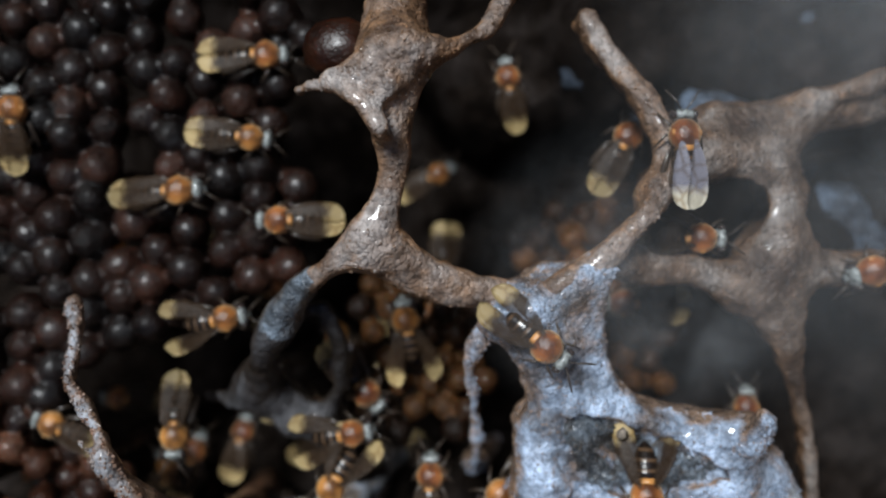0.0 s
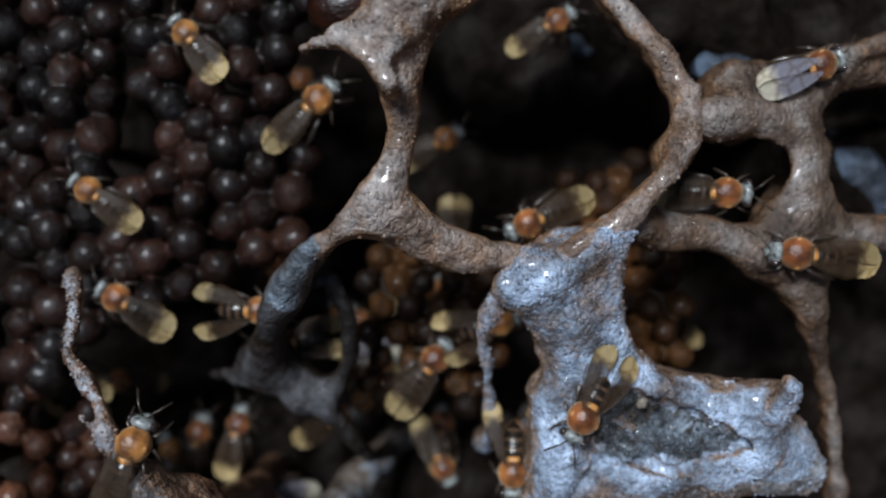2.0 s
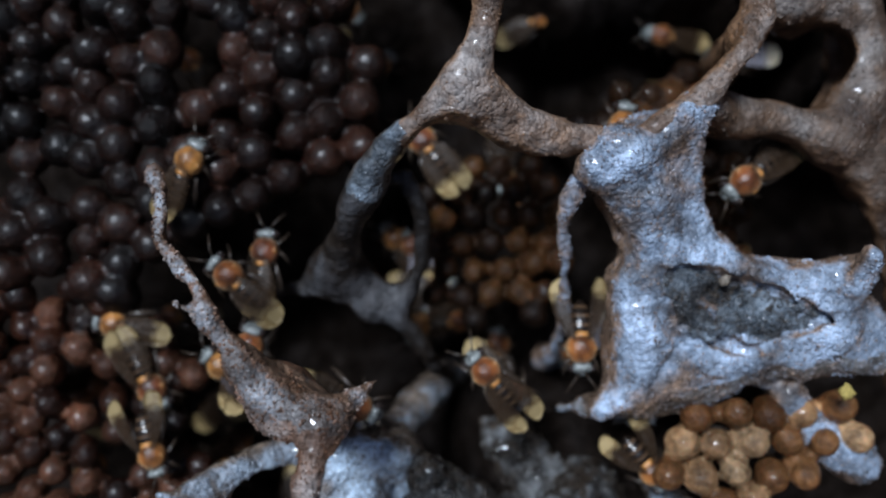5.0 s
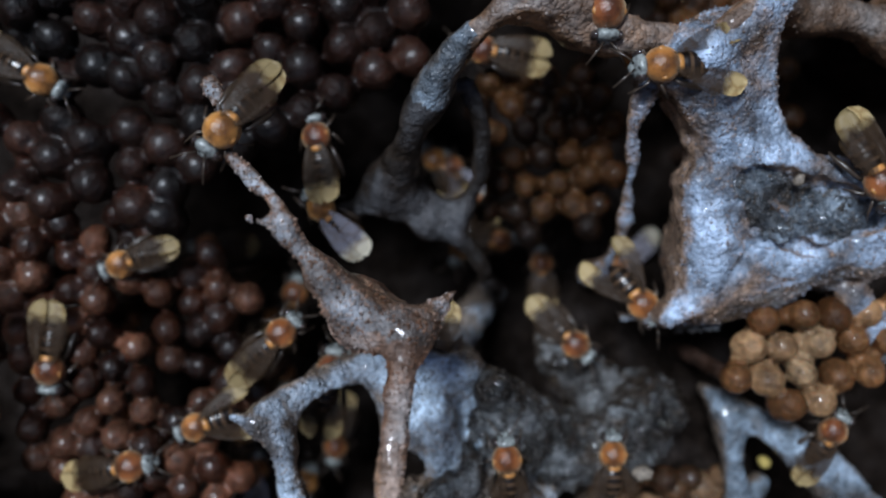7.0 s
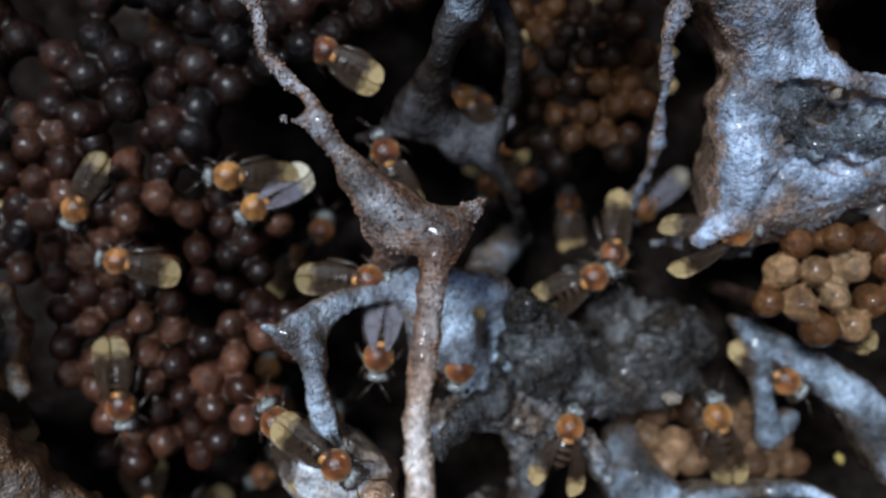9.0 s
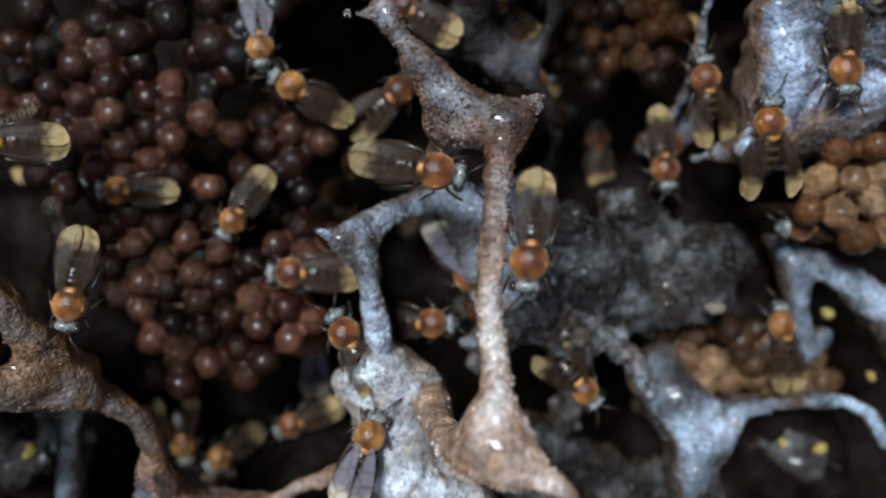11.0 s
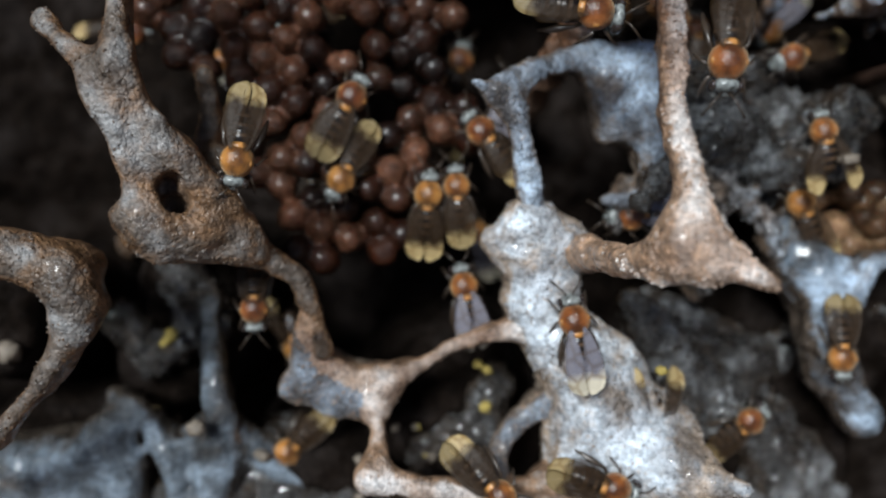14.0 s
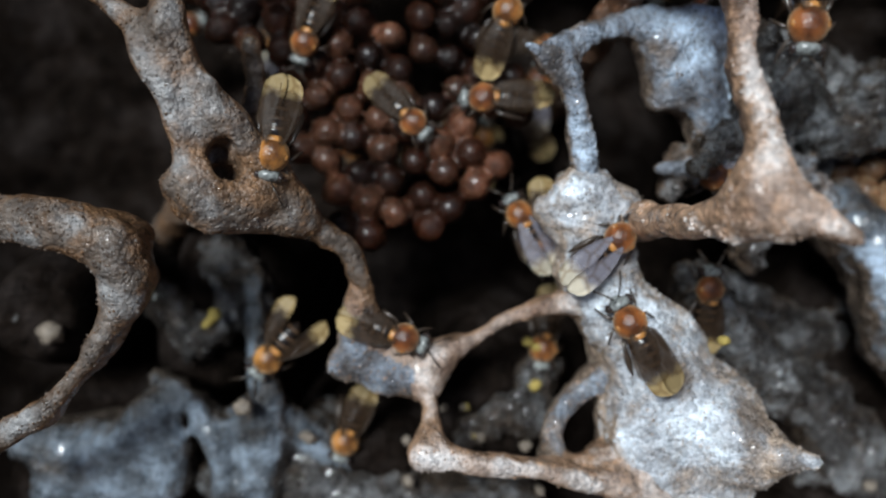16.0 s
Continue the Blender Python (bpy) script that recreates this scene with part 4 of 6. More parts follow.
strut(rough_mound, (-7.5, -52.5, 8.2, 2.24), (-1.0, -54.6, -10.1, 2.64), (3.7, -56.5, -27.4, 3.02))

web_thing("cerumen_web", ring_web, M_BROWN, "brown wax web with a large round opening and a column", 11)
web_thing("wax_web", deep_strand, M_SHADED_WAX, "grey wax strand sinking below the web, shade in its colour", 13, other=((0,), M_SHADED_BLUE), crumbs=0)
web_thing("wax_plate", wax_plate, M_GREY, "pale grey rough wax plate between the openings", 15, rough=0.36, bulge=0.25, crumbs=5000, big=0.25, other=((11,), M_SHADED_LEDGE))
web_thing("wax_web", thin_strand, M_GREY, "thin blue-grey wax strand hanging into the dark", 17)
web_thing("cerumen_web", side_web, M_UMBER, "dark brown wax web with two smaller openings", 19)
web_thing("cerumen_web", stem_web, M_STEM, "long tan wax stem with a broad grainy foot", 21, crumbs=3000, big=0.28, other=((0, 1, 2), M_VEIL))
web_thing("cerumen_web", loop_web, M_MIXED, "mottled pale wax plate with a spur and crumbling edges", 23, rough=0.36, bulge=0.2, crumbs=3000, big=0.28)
web_thing("resin_sheet", back_sheet, M_SHADED_DEEP, "blue-black resin sheet behind the ring, deep shade in its colour", 57, rough=0.6, crumbs=1500)
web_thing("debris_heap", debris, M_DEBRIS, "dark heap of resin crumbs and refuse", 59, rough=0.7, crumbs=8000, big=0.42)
web_thing("resin_patch", dark_patch, M_SHADED_BLUE, "wet dark resin in the plate's hollow, painting its shade too", 39, rough=0.9, crumbs=1200, big=0.4)
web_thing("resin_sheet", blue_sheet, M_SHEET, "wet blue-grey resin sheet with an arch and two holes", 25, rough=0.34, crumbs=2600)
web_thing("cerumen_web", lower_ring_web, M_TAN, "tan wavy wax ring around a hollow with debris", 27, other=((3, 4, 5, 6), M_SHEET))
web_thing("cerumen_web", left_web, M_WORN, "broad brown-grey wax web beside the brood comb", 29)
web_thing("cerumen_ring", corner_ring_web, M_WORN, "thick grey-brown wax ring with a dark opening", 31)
web_thing("wax_web", low_strands, M_SHADED_BLUE, "soft blue-grey wax strands low in the nest", 33)
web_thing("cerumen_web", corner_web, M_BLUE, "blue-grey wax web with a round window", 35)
web_thing("resin_mound", rough_mound, M_DARKGREY, "rough dark grey resin mound beside the stem", 37, rough=0.85, crumbs=1500, big=0.4, other=((3, 4), M_SHADED_LEDGE))

# ---- brood combs and pots ----


def dented(squash, dimple, seed):
    """A cell pressed out of round by its neighbours."""
    v, f = ball(14, 10, squash, dimple)
    push = np.array([0.12 * noise.noise(Vector(p) * 1.3 + Vector((seed, 0, 0))) + 0.05 * noise.noise(Vector(p) * 3.1 + Vector((0, seed, 0))) for p in v])
    return v * (1 + push[:, None]), f


CELLS = [mesh_of("cell", *dented(s, d, 7 * n + 3), M_CELL) for n, (s, d) in enumerate(((1.0, 0.0), (1.1, 0.06), (0.92, 0.1), (1.05, 0.03), (1.0, 0.16)))]


def cell_meshes(mat):
    made = [m.copy() for m in CELLS]
    for m in made:
        m.materials[0] = mat
    return made


def comb(name, label, outline, holes, top, radius, mat, seed, lean=(0.0, 0.0), wobble=1.2, pack=1.93, layers=1, gaps=0.05, soft=5.0, rough=0.12, jitter=0.14, turned=0.0):
    """Cells packed side by side on a thin plate of wax."""
    r = random.Random(seed)
    thing = tagged(new(name), label, "brood comb")
    cx, cy = sum(p[0] for p in outline) / len(outline), sum(p[1] for p in outline) / len(outline)
    spots = []
    gap = radius * pack
    reach = max(math.hypot(p[0] - cx, p[1] - cy) for p in outline)
    rows = int(reach / (gap * 0.866)) + 1
    c, q = math.cos(radians(turned)), math.sin(radians(turned))
    for layer in range(layers):
        for j in range(-rows, rows + 1):
            for i in range(-rows, rows + 1):
                u = (i + 0.5 * (j % 2) + 0.33 * layer) * gap + r.uniform(-jitter, jitter) * radius
                v = (j + 0.4 * layer) * gap * 0.866 + r.uniform(-jitter, jitter) * radius
                x, y = cx + c * u - q * v, cy + q * u + c * v
                if not in_outline(x, y, outline) or any(math.hypot(x - hx, y - hy) < hr for hx, hy, hr in holes):
                    continue
                z = top + lean[0] * (x - cx) + lean[1] * (y - cy) + wobble * noise.noise((x * 0.09, y * 0.09, seed)) * 2 + r.uniform(-0.6, 0.5) - layer * 1.7 * radius
                spots.append((x, y, z))
    spots = [p for p in spots if r.random() > gaps]
    spots.sort(key=lambda p: math.hypot(p[0] - cx, p[1] - cy))
    web = []
    for x, y, z in spots:
        q = radius * r.uniform(0.88, 1.07)
        tilt = (r.uniform(-0.25, 0.25) * q, r.uniform(-0.25, 0.25) * q)
        web.append(((x, y, z - q - 0.35 * q, q * 0.98), (x + tilt[0], y + tilt[1], z - q, q)))
    for x, y, z in spots:
        for q in sorted(spots, key=lambda q: (q[0] - x) ** 2 + (q[1] - y) ** 2)[1:3]:
            web.append(((x, y, z - radius * 1.6, radius * 0.55), (q[0], q[1], q[2] - radius * 1.6, radius * 0.55)))
        if r.random() < 0.06:
            web.append(((x, y, z - radius * 2, 1.0), (x, y, FLOOR, 1.6)))
    verts, faces = grown(web, seed, step=0.44, k=soft, rough=rough, deep=1.1, bulge=0.0)
    whole = mesh_of("comb", verts, faces, mat)
    normals = np.zeros(len(verts) * 3)
    whole.vertices.foreach_get("normal", normals)
    normals = normals.reshape(-1, 3)
    bpy.data.meshes.remove(whole)
    centres = np.array([c[1][:3] for c in web[:len(spots)]])
    owner, best = np.zeros(len(verts), int), np.full(len(verts), 1e9)
    for n, c in enumerate(centres):
        d = ((verts - c) ** 2).sum(1)
        owner, best = np.where(d < best, n, owner), np.minimum(d, best)
    owner[best > (radius * 1.45) ** 2] = len(spots)
    faces = np.array(faces)
    mine = owner[faces[:, 0]]
    order = np.argsort(mine, kind="stable")
    starts = np.searchsorted(mine[order], np.arange(len(spots) + 2))
    single = min(len(spots), 300)
    for n in list(range(single)) + [len(spots)] + [-1] * (len(spots) > single):
        part = faces[order[starts[n]:starts[n + 1]]] if n >= 0 else faces[order[starts[single]:starts[len(spots)]]]
        if len(part) == 0:
            continue
        used, local = np.unique(part, return_inverse=True)
        kind = "outer_cells" if n < 0 else "cell" if n < len(spots) else "comb_plate"
        me = mesh_of(kind, verts[used], local.reshape(part.shape).tolist(), mat if n < len(spots) else M_BROWN_DARK)
        me.normals_split_custom_set_from_vertices(normals[used].tolist())
        ob = put(kind, me, thing)
        if n < 0:
            tagged(ob, kind="stuff")
    return thing


M_BROWN_DARK = cerumen("comb_wax", (0.008, 0.004, 0.0025), (0.020, 0.010, 0.006), (0.05, 0.028, 0.02), None, 0.5, 0.14, 0.3, 0.2)
comb("brood_comb", "brown comb of round glossy brood cells, darkened by painted shade", [(-65, 38), (-28, 38), (-18, 25), (-22, 17), (-20, 6), (-21, -2), (-25, -11), (-32, -11), (-49, -14), (-43, -12), (-52, -22.5), (-81, -17.5)],
     [(-16, 7, 3)], 15, 2.40, M_CELL, 41, (0.0, 0.03), pack=2.0, turned=24)
comb("brood_comb", "broad comb of small brown brood cells in rows", [(-81, -15.5), (-50, -21.5), (-42, -34), (-46, -39), (-43, -43), (-44, -56), (-50, -60), (-54, -62), (-64, -64), (-69, -58), (-75, -49), (-73, -39), (-79, -35), (-86, -26)],
     [(-53, -25, 3), (-38, -37, 4.5), (-42, -35, 2.5)], 13, 1.95, M_RUSSET, 43, (-0.03, 0.0), pack=2.06, turned=33)
comb("brood_comb", "deep cluster of amber brood cells", [(-13, -5), (-4, -4), (4, -8), (4, -22), (0, -30), (-9, -30), (-15, -23), (-15, -13)],
     [], 7, 1.7, M_AMBER, 45, (0.0, 0.0), 2.0, 2.25, 1, 0.03, 9.0, 0.1, 0.15)
comb("brood_comb", "small cluster of amber cells behind the web", [(19, -6), (30, -7), (29, -23), (19, -19)],
     [], 4, 1.8, M_AMBER, 47, (0.0, 0.0), 1.5, 2.1, 1)
comb("brood_comb", "small cluster of reddish cells under the ring", [(6, -2), (10, 2), (24, 7), (23, -2), (14, -7)],
     [], 2, 1.8, M_AMBER, 49, (0.0, 0.0), 1.5, 2.2, 1)
comb("honey_pots", "cluster of golden-brown wax pots", [(12, -40), (17, -37.4), (24, -35.4), (33, -35), (36, -41), (28, -47), (19, -49.5), (12, -46)],
     [], 21, 1.9, M_POT, 51, (0.0, 0.0), 0.6, 2.12, 1, 0.0, 14.0, 0.05, 0.08)
comb("honey_pots", "small pale brown wax pots low in the nest", [(7, -60), (22, -62), (21, -69), (7, -68)],
     [], 9, 1.9, M_DULLPOT, 53, (0.0, 0.0), 1.2, 2.1, 1, 0.05, 8.0)
comb("honey_pots", "dull brown wax pots behind the mound", [(-3, -60), (18, -60), (20, -68), (1, -68)],
     [], 9, 1.9, M_DULLPOT, 55, (0.0, 0.0), 1.2, 2.1, 1, 0.05, 8.0)


# ---- the bees ----


def egg(cx, cy, cz, rx, ry, rz, n=18, rings=12, taper=0.0):
    """An ellipsoid, its back end (minus y) narrowed by taper."""
    v, f = ball(n, rings)
    v = v[:, [0, 2, 1]] * np.array([1, 1, -1])
    wide = 1 + taper * np.clip(v[:, 1], -1, 1)
    return np.stack([cx + rx * v[:, 0] * wide, cy + ry * v[:, 1], cz + rz * v[:, 2] * wide], 1), f


def joined(*pieces):
    verts, faces, n = [], [], 0
    for v, f in pieces:
        verts.append(np.asarray(v, float))
        faces += [tuple(i + n for i in q) for q in f]
        n += len(v)
    return np.concatenate(verts), faces


def limb(*points, sides=7):
    """A jointed tube through points of x, y, z, radius."""
    pts = np.array(points, float)
    verts, faces = [], []
    for i, p in enumerate(pts):
        d = pts[min(i + 1, len(pts) - 1), :3] - pts[max(i - 1, 0), :3]
        d /= np.linalg.norm(d)
        a = np.cross(d, (0.3, 0.2, 1.0))
        a /= np.linalg.norm(a)
        b = np.cross(d, a)
        verts += [p[:3] + p[3] * (a * math.cos(2 * math.pi * s / sides) + b * math.sin(2 * math.pi * s / sides)) for s in range(sides)]
    for i in range(len(pts) - 1):
        faces += [(i * sides + s, i * sides + (s + 1) % sides, (i + 1) * sides + (s + 1) % sides, (i + 1) * sides + s) for s in range(sides)]
    faces += [tuple(range(sides))[::-1], tuple((len(pts) - 1) * sides + s for s in range(sides))]
    return np.array(verts), faces


def wing_shape(length, width, lift):
    """A thin bent blade from the hinge at the origin to its tip at minus y."""
    n, m = 14, 5
    top, under = [], []
    for i in range(n + 1):
        s = i / n
        half = width * (0.10 + 0.90 * math.sin(min(1.0, s * 1.28) * math.pi / 2) ** 0.8) * (1 if s < 0.78 else math.sqrt(max(0.02, 1 - ((s - 0.78) / 0.225) ** 2)))
        for j in range(m):
            q = j / (m - 1)
            x = half * (q - 0.28)
            z = lift * math.sin(s * math.pi) * 0.5 - 0.25 * s + 0.10 * math.sin(q * 9 + s * 3) * s * 0.6
            top.append((x, -length * s, z + 0.03))
            under.append((x, -length * s, z - 0.03))
    k = len(top)
    g = lambda i, j: i * m + j
    f = [(g(i, j), g(i + 1, j), g(i + 1, j + 1), g(i, j + 1)) for i in range(n) for j in range(m - 1)]
    f += [tuple(k + a for a in q[::-1]) for q in f]
    rim = [g(i, 0) for i in range(n + 1)] + [g(n, j) for j in range(1, m)] + [g(i, m - 1) for i in range(n - 1, -1, -1)] + [g(0, j) for j in range(m - 2, 0, -1)]
    f += [(a, b, b + k, a + k) for a, b in zip(rim, rim[1:] + rim[:1])]
    return np.array(top + under), f


def mirrored(v, f):
    return np.asarray(v) * np.array([-1, 1, 1]), [q[::-1] for q in f]


def ringed_abdomen():
    """Overlapping rings that narrow to the tip."""
    n, rows = 18, 30
    verts, faces = [], []
    for i in range(rows + 1):
        s = i / rows
        r = math.sin(math.pi * min(1, 0.09 + 0.91 * s) ** 0.82) ** 0.62 if 0 < i < rows else 0.12
        step = 1 + 0.05 * ((s * 6) % 1)
        verts += [(1.28 * r * step * math.cos(2 * math.pi * a / n), -0.95 - 4.1 * s, 1.55 - 0.35 * s + 1.08 * r * step * math.sin(2 * math.pi * a / n)) for a in range(n)]
    faces = [(i * n + a, (i + 1) * n + a, (i + 1) * n + (a + 1) % n, i * n + (a + 1) % n) for i in range(rows) for a in range(n)]
    faces += [tuple(range(n)), tuple(rows * n + a for a in range(n))[::-1]]
    return np.array(verts), faces


LEGS = [
    ((0.7, 0.7, 1.0, 0.16), (1.45, 1.35, 1.30, 0.15), (1.75, 2.1, 0.55, 0.12), (1.9, 2.7, 0.08, 0.08)),
    ((0.9, 0.0, 0.9, 0.16), (1.75, 0.1, 1.45, 0.16), (2.2, -0.5, 0.6, 0.13), (2.5, -0.9, 0.08, 0.08)),
    ((0.8, -0.7, 0.9, 0.18), (1.55, -1.6, 1.45, 0.17), (1.8, -3.0, 0.75, 0.34), (1.95, -3.7, 0.36, 0.22), (2.0, -4.4, 0.08, 0.09)),
]
BEE = {
    "thorax": mesh_of("thorax", *joined(egg(0, 0, 1.78, 1.58, 1.62, 1.36), egg(0, 1.0, 1.9, 1.15, 0.45, 0.85)), M_THORAX),
    "scutellum": mesh_of("scutellum", *joined(egg(0, -1.3, 2.15, 0.9, 0.5, 0.55), egg(1.25, 0.1, 2.35, 0.24, 0.34, 0.22), egg(-1.25, 0.1, 2.35, 0.24, 0.34, 0.22)), M_SCUTELLUM),
    "head": mesh_of("head", *joined(egg(0, 1.95, 1.55, 1.32, 0.62, 1.12), egg(0, 2.35, 1.15, 0.62, 0.45, 0.6)), M_HEAD),
    "abdomen": mesh_of("abdomen", *ringed_abdomen(), M_ABDOMEN),
    "eye": [mesh_of("eye", *egg(s * 1.05, 2.02, 1.65, 0.38, 0.46, 0.80), M_EYE) for s in (1, -1)],
    "antenna": [mesh_of("antenna", *limb((s * 0.25, 2.5, 1.8, 0.09), (s * 0.75, 3.2, 2.2, 0.08), (s * 1.0, 3.5, 2.1, 0.10), (s * 1.7, 4.5, 1.7, 0.09)), M_LEG) for s in (1, -1)],
    "forewing": [mesh_of("forewing", *w, M_WING) for w in (wing_shape(6.7, 2.1, 0.7), mirrored(*wing_shape(6.7, 2.1, 0.7)))],
    "sheen_forewing": [mesh_of("forewing", *w, M_SHEENWING) for w in (wing_shape(6.7, 2.1, 0.7), mirrored(*wing_shape(6.7, 2.1, 0.7)))],
    "hindwing": [mesh_of("hindwing", *w, M_HINDWING) for w in (wing_shape(4.6, 1.5, 0.3), mirrored(*wing_shape(4.6, 1.5, 0.3)))],
    "leg": [mesh_of("leg", *limb(*[(s * x, y, z, r) for x, y, z, r in leg]), M_LEG) for leg in LEGS for s in (1, -1)],
}
BEES = {}


def bee(name, spread, size, label):
    """A worker bee at the origin, feet on z = 0, facing plus y; spread: how far its wings stand apart, in degrees."""
    thing = tagged(new("bee"), label, "bee", "bees of the nest")
    thing.scale = (1.13 * size,) * 3
    put("thorax", BEE["thorax"], thing, None, "amber hairy thorax")
    put("scutellum", BEE["scutellum"], thing, None, "yellow-brown hind lobe of the back")
    head = put("head", BEE["head"], thing, None, "glossy black head with grey down and painted sheen")
    put("abdomen", BEE["abdomen"], thing, None, "dark ringed abdomen")
    for e, a in zip(BEE["eye"], BEE["antenna"]):
        put("eye", e, head)
        put("antenna", a, head)
    pale = len(BEES) % 7 == 2
    for s, fore, hind in zip((1, -1), BEE["sheen_forewing" if pale else "forewing"], BEE["hindwing"]):
        put("forewing", fore, thing, at(s * 0.6, -0.7, 2.8 + 0.06 * s, 3, s * 8, s * (spread + 1)),
            "wing with the sky's shine in its colour" if pale else "smoky wing with a cream tip")
        put("hindwing", hind, thing, at(s * 0.7, -1.0, 2.6 + 0.05 * s, 4, s * 9, s * (spread + 9)))
    for m in BEE["leg"]:
        put("leg", m, thing)
    BEES[name] = thing
    return thing


def creep(name, tip, lean, *rows):
    """Key a bee's way: seconds, place of its feet in millimetres, the way it faces in degrees from plus x."""
    made, last = [], None
    for t, x, y, z, h in rows:
        if last:
            h = last[4] + (h - last[4] + 180) % 360 - 180
            steps = int(abs(h - last[4]) // 75) + 1
            for k in range(1, steps):
                s = k / steps
                made.append(tuple(a + s * (b - a) for a, b in zip(last, (t, x, y, z, h))))
        last = (t, x, y, z, h)
        made.append(last)
    walk(BEES[name], [(t, at(x, y, z, 0, 0, h - 90) @ at(0, 0, 0, tip, lean, 0)) for t, x, y, z, h in made])


LABELS = (
    "amber and black bee with folded cream-tipped wings", "orange-backed black bee clinging to the wax",
    "small black bee with a golden hairy back", "bee with smoky brown wings and cream tips", "bee resting with its wings half spread",
)
bee("A1", -1, 0.99, LABELS[0])
bee("A12", -8, 0.95, LABELS[2])
bee("A15", -8, 1.04, LABELS[2])
bee("A19", -3, 0.93, LABELS[2])
bee("A2", -4, 0.93, LABELS[2])
bee("A20", 12, 0.95, LABELS[4])
bee("A21", -4, 0.96, LABELS[0])
bee("A23", 12, 0.99, LABELS[4])
bee("A24", -7, 0.98, LABELS[1])
bee("A26", 12, 0.95, LABELS[4])
bee("A28", -5, 0.94, LABELS[1])
bee("A3", -7, 1.05, LABELS[2])
bee("A30", -7, 0.96, LABELS[1])
bee("A36", -8, 0.97, LABELS[3])
bee("A4", -4, 1.00, LABELS[3])
bee("A6", -8, 0.93, LABELS[1])
bee("A8", -5, 0.97, LABELS[0])
bee("A9", -5, 0.99, LABELS[1])
bee("B1", -1, 1.04, LABELS[3])
bee("B17", 12, 0.95, LABELS[4])
bee("B18", -7, 1.06, LABELS[3])
bee("B19", -5, 1.05, LABELS[1])
bee("B21", 12, 0.95, LABELS[4])
bee("B23", -5, 0.93, LABELS[1])
bee("B6", -1, 1.05, LABELS[1])
bee("B7", -1, 1.04, LABELS[0])
bee("B8", 12, 1.03, LABELS[4])
bee("C1", -7, 0.99, LABELS[2])
bee("C10", -4, 1.04, LABELS[0])
bee("C11", -4, 0.97, LABELS[3])
bee("C12", -1, 0.98, LABELS[3])
bee("C13", 12, 0.94, LABELS[4])
bee("C14", -8, 1.02, LABELS[0])
bee("C15", 2, 0.99, LABELS[1])
bee("C16", -8, 1.01, LABELS[2])
bee("C17", 12, 1.03, LABELS[4])
bee("C18", -3, 1.06, LABELS[2])
bee("C2", -3, 0.95, LABELS[2])
bee("C20", -3, 0.97, LABELS[2])
bee("C21", -7, 0.94, LABELS[3])
bee("C22", -5, 1.01, LABELS[2])
bee("C23", -3, 1.00, LABELS[3])
bee("C25", -4, 0.98, LABELS[0])
bee("C27", -1, 1.05, LABELS[0])
bee("C29", -3, 1.00, LABELS[2])
bee("C3", 2, 1.04, LABELS[0])
bee("C30", 12, 1.02, LABELS[4])
bee("C31", -3, 0.93, LABELS[2])
bee("C32", -6, 1.02, LABELS[3])
bee("C34", 12, 0.98, LABELS[4])
bee("C36", -6, 0.94, LABELS[2])
bee("C38", -1, 0.97, LABELS[3])
bee("C4", -8, 0.96, LABELS[1])
bee("C41", -8, 0.95, LABELS[0])
bee("C43", -1, 0.97, LABELS[1])
bee("C44", -1, 1.00, LABELS[0])
bee("C46", -4, 1.03, LABELS[3])
bee("C47", -5, 1.05, LABELS[0])
bee("C48", -3, 1.05, LABELS[1])
bee("C5", -5, 0.93, LABELS[0])
bee("C50", 12, 1.04, LABELS[4])
bee("C51", -8, 1.04, LABELS[0])
bee("C54", -3, 1.03, LABELS[2])
bee("C56", -7, 1.03, LABELS[2])
bee("C58", -1, 0.97, LABELS[1])
bee("C8", -1, 1.05, LABELS[3])
bee("C9", -4, 1.01, LABELS[1])
bee("C_6", -6, 1.01, LABELS[1])
bee("C_7", -7, 1.01, LABELS[0])

# ---- smoke drifting off the hive ----


def smoke_material():
    """A veil of smoke, thick in its middle and torn at its edge."""
    m, t, p = material("smoke")
    c, far = t.nodes.new("ShaderNodeTexCoord"), t.nodes.new("ShaderNodeVectorMath")
    far.operation = "LENGTH"
    t.links.new(c.outputs["Object"], far.inputs[0])
    core, edge = t.nodes.new("ShaderNodeMapRange"), t.nodes.new("ShaderNodeMath")
    core.interpolation_type = "SMOOTHSTEP"
    for n, v in ((1, 34 * MM), (2, 0.0), (3, 0.0), (4, 0.09)):
        core.inputs[n].default_value = v
    t.links.new(far.outputs["Value"], core.inputs[0])
    edge.operation = "MULTIPLY"
    t.links.new(core.outputs[0], edge.inputs[0])
    t.links.new(ramp(t, noise_tex(t, 22.0, 5.0, 0.6), (0.36, (0.1,) * 3), (0.66, (1.0,) * 3)), edge.inputs[1])
    t.links.new(edge.outputs[0], p.inputs["Alpha"])
    p.inputs["Base Color"].default_value = (0.62, 0.64, 0.66, 1)
    p.inputs["Roughness"].default_value, p.inputs["Specular IOR Level"].default_value = 1.0, 0.0
    return m


M_SMOKE = smoke_material()


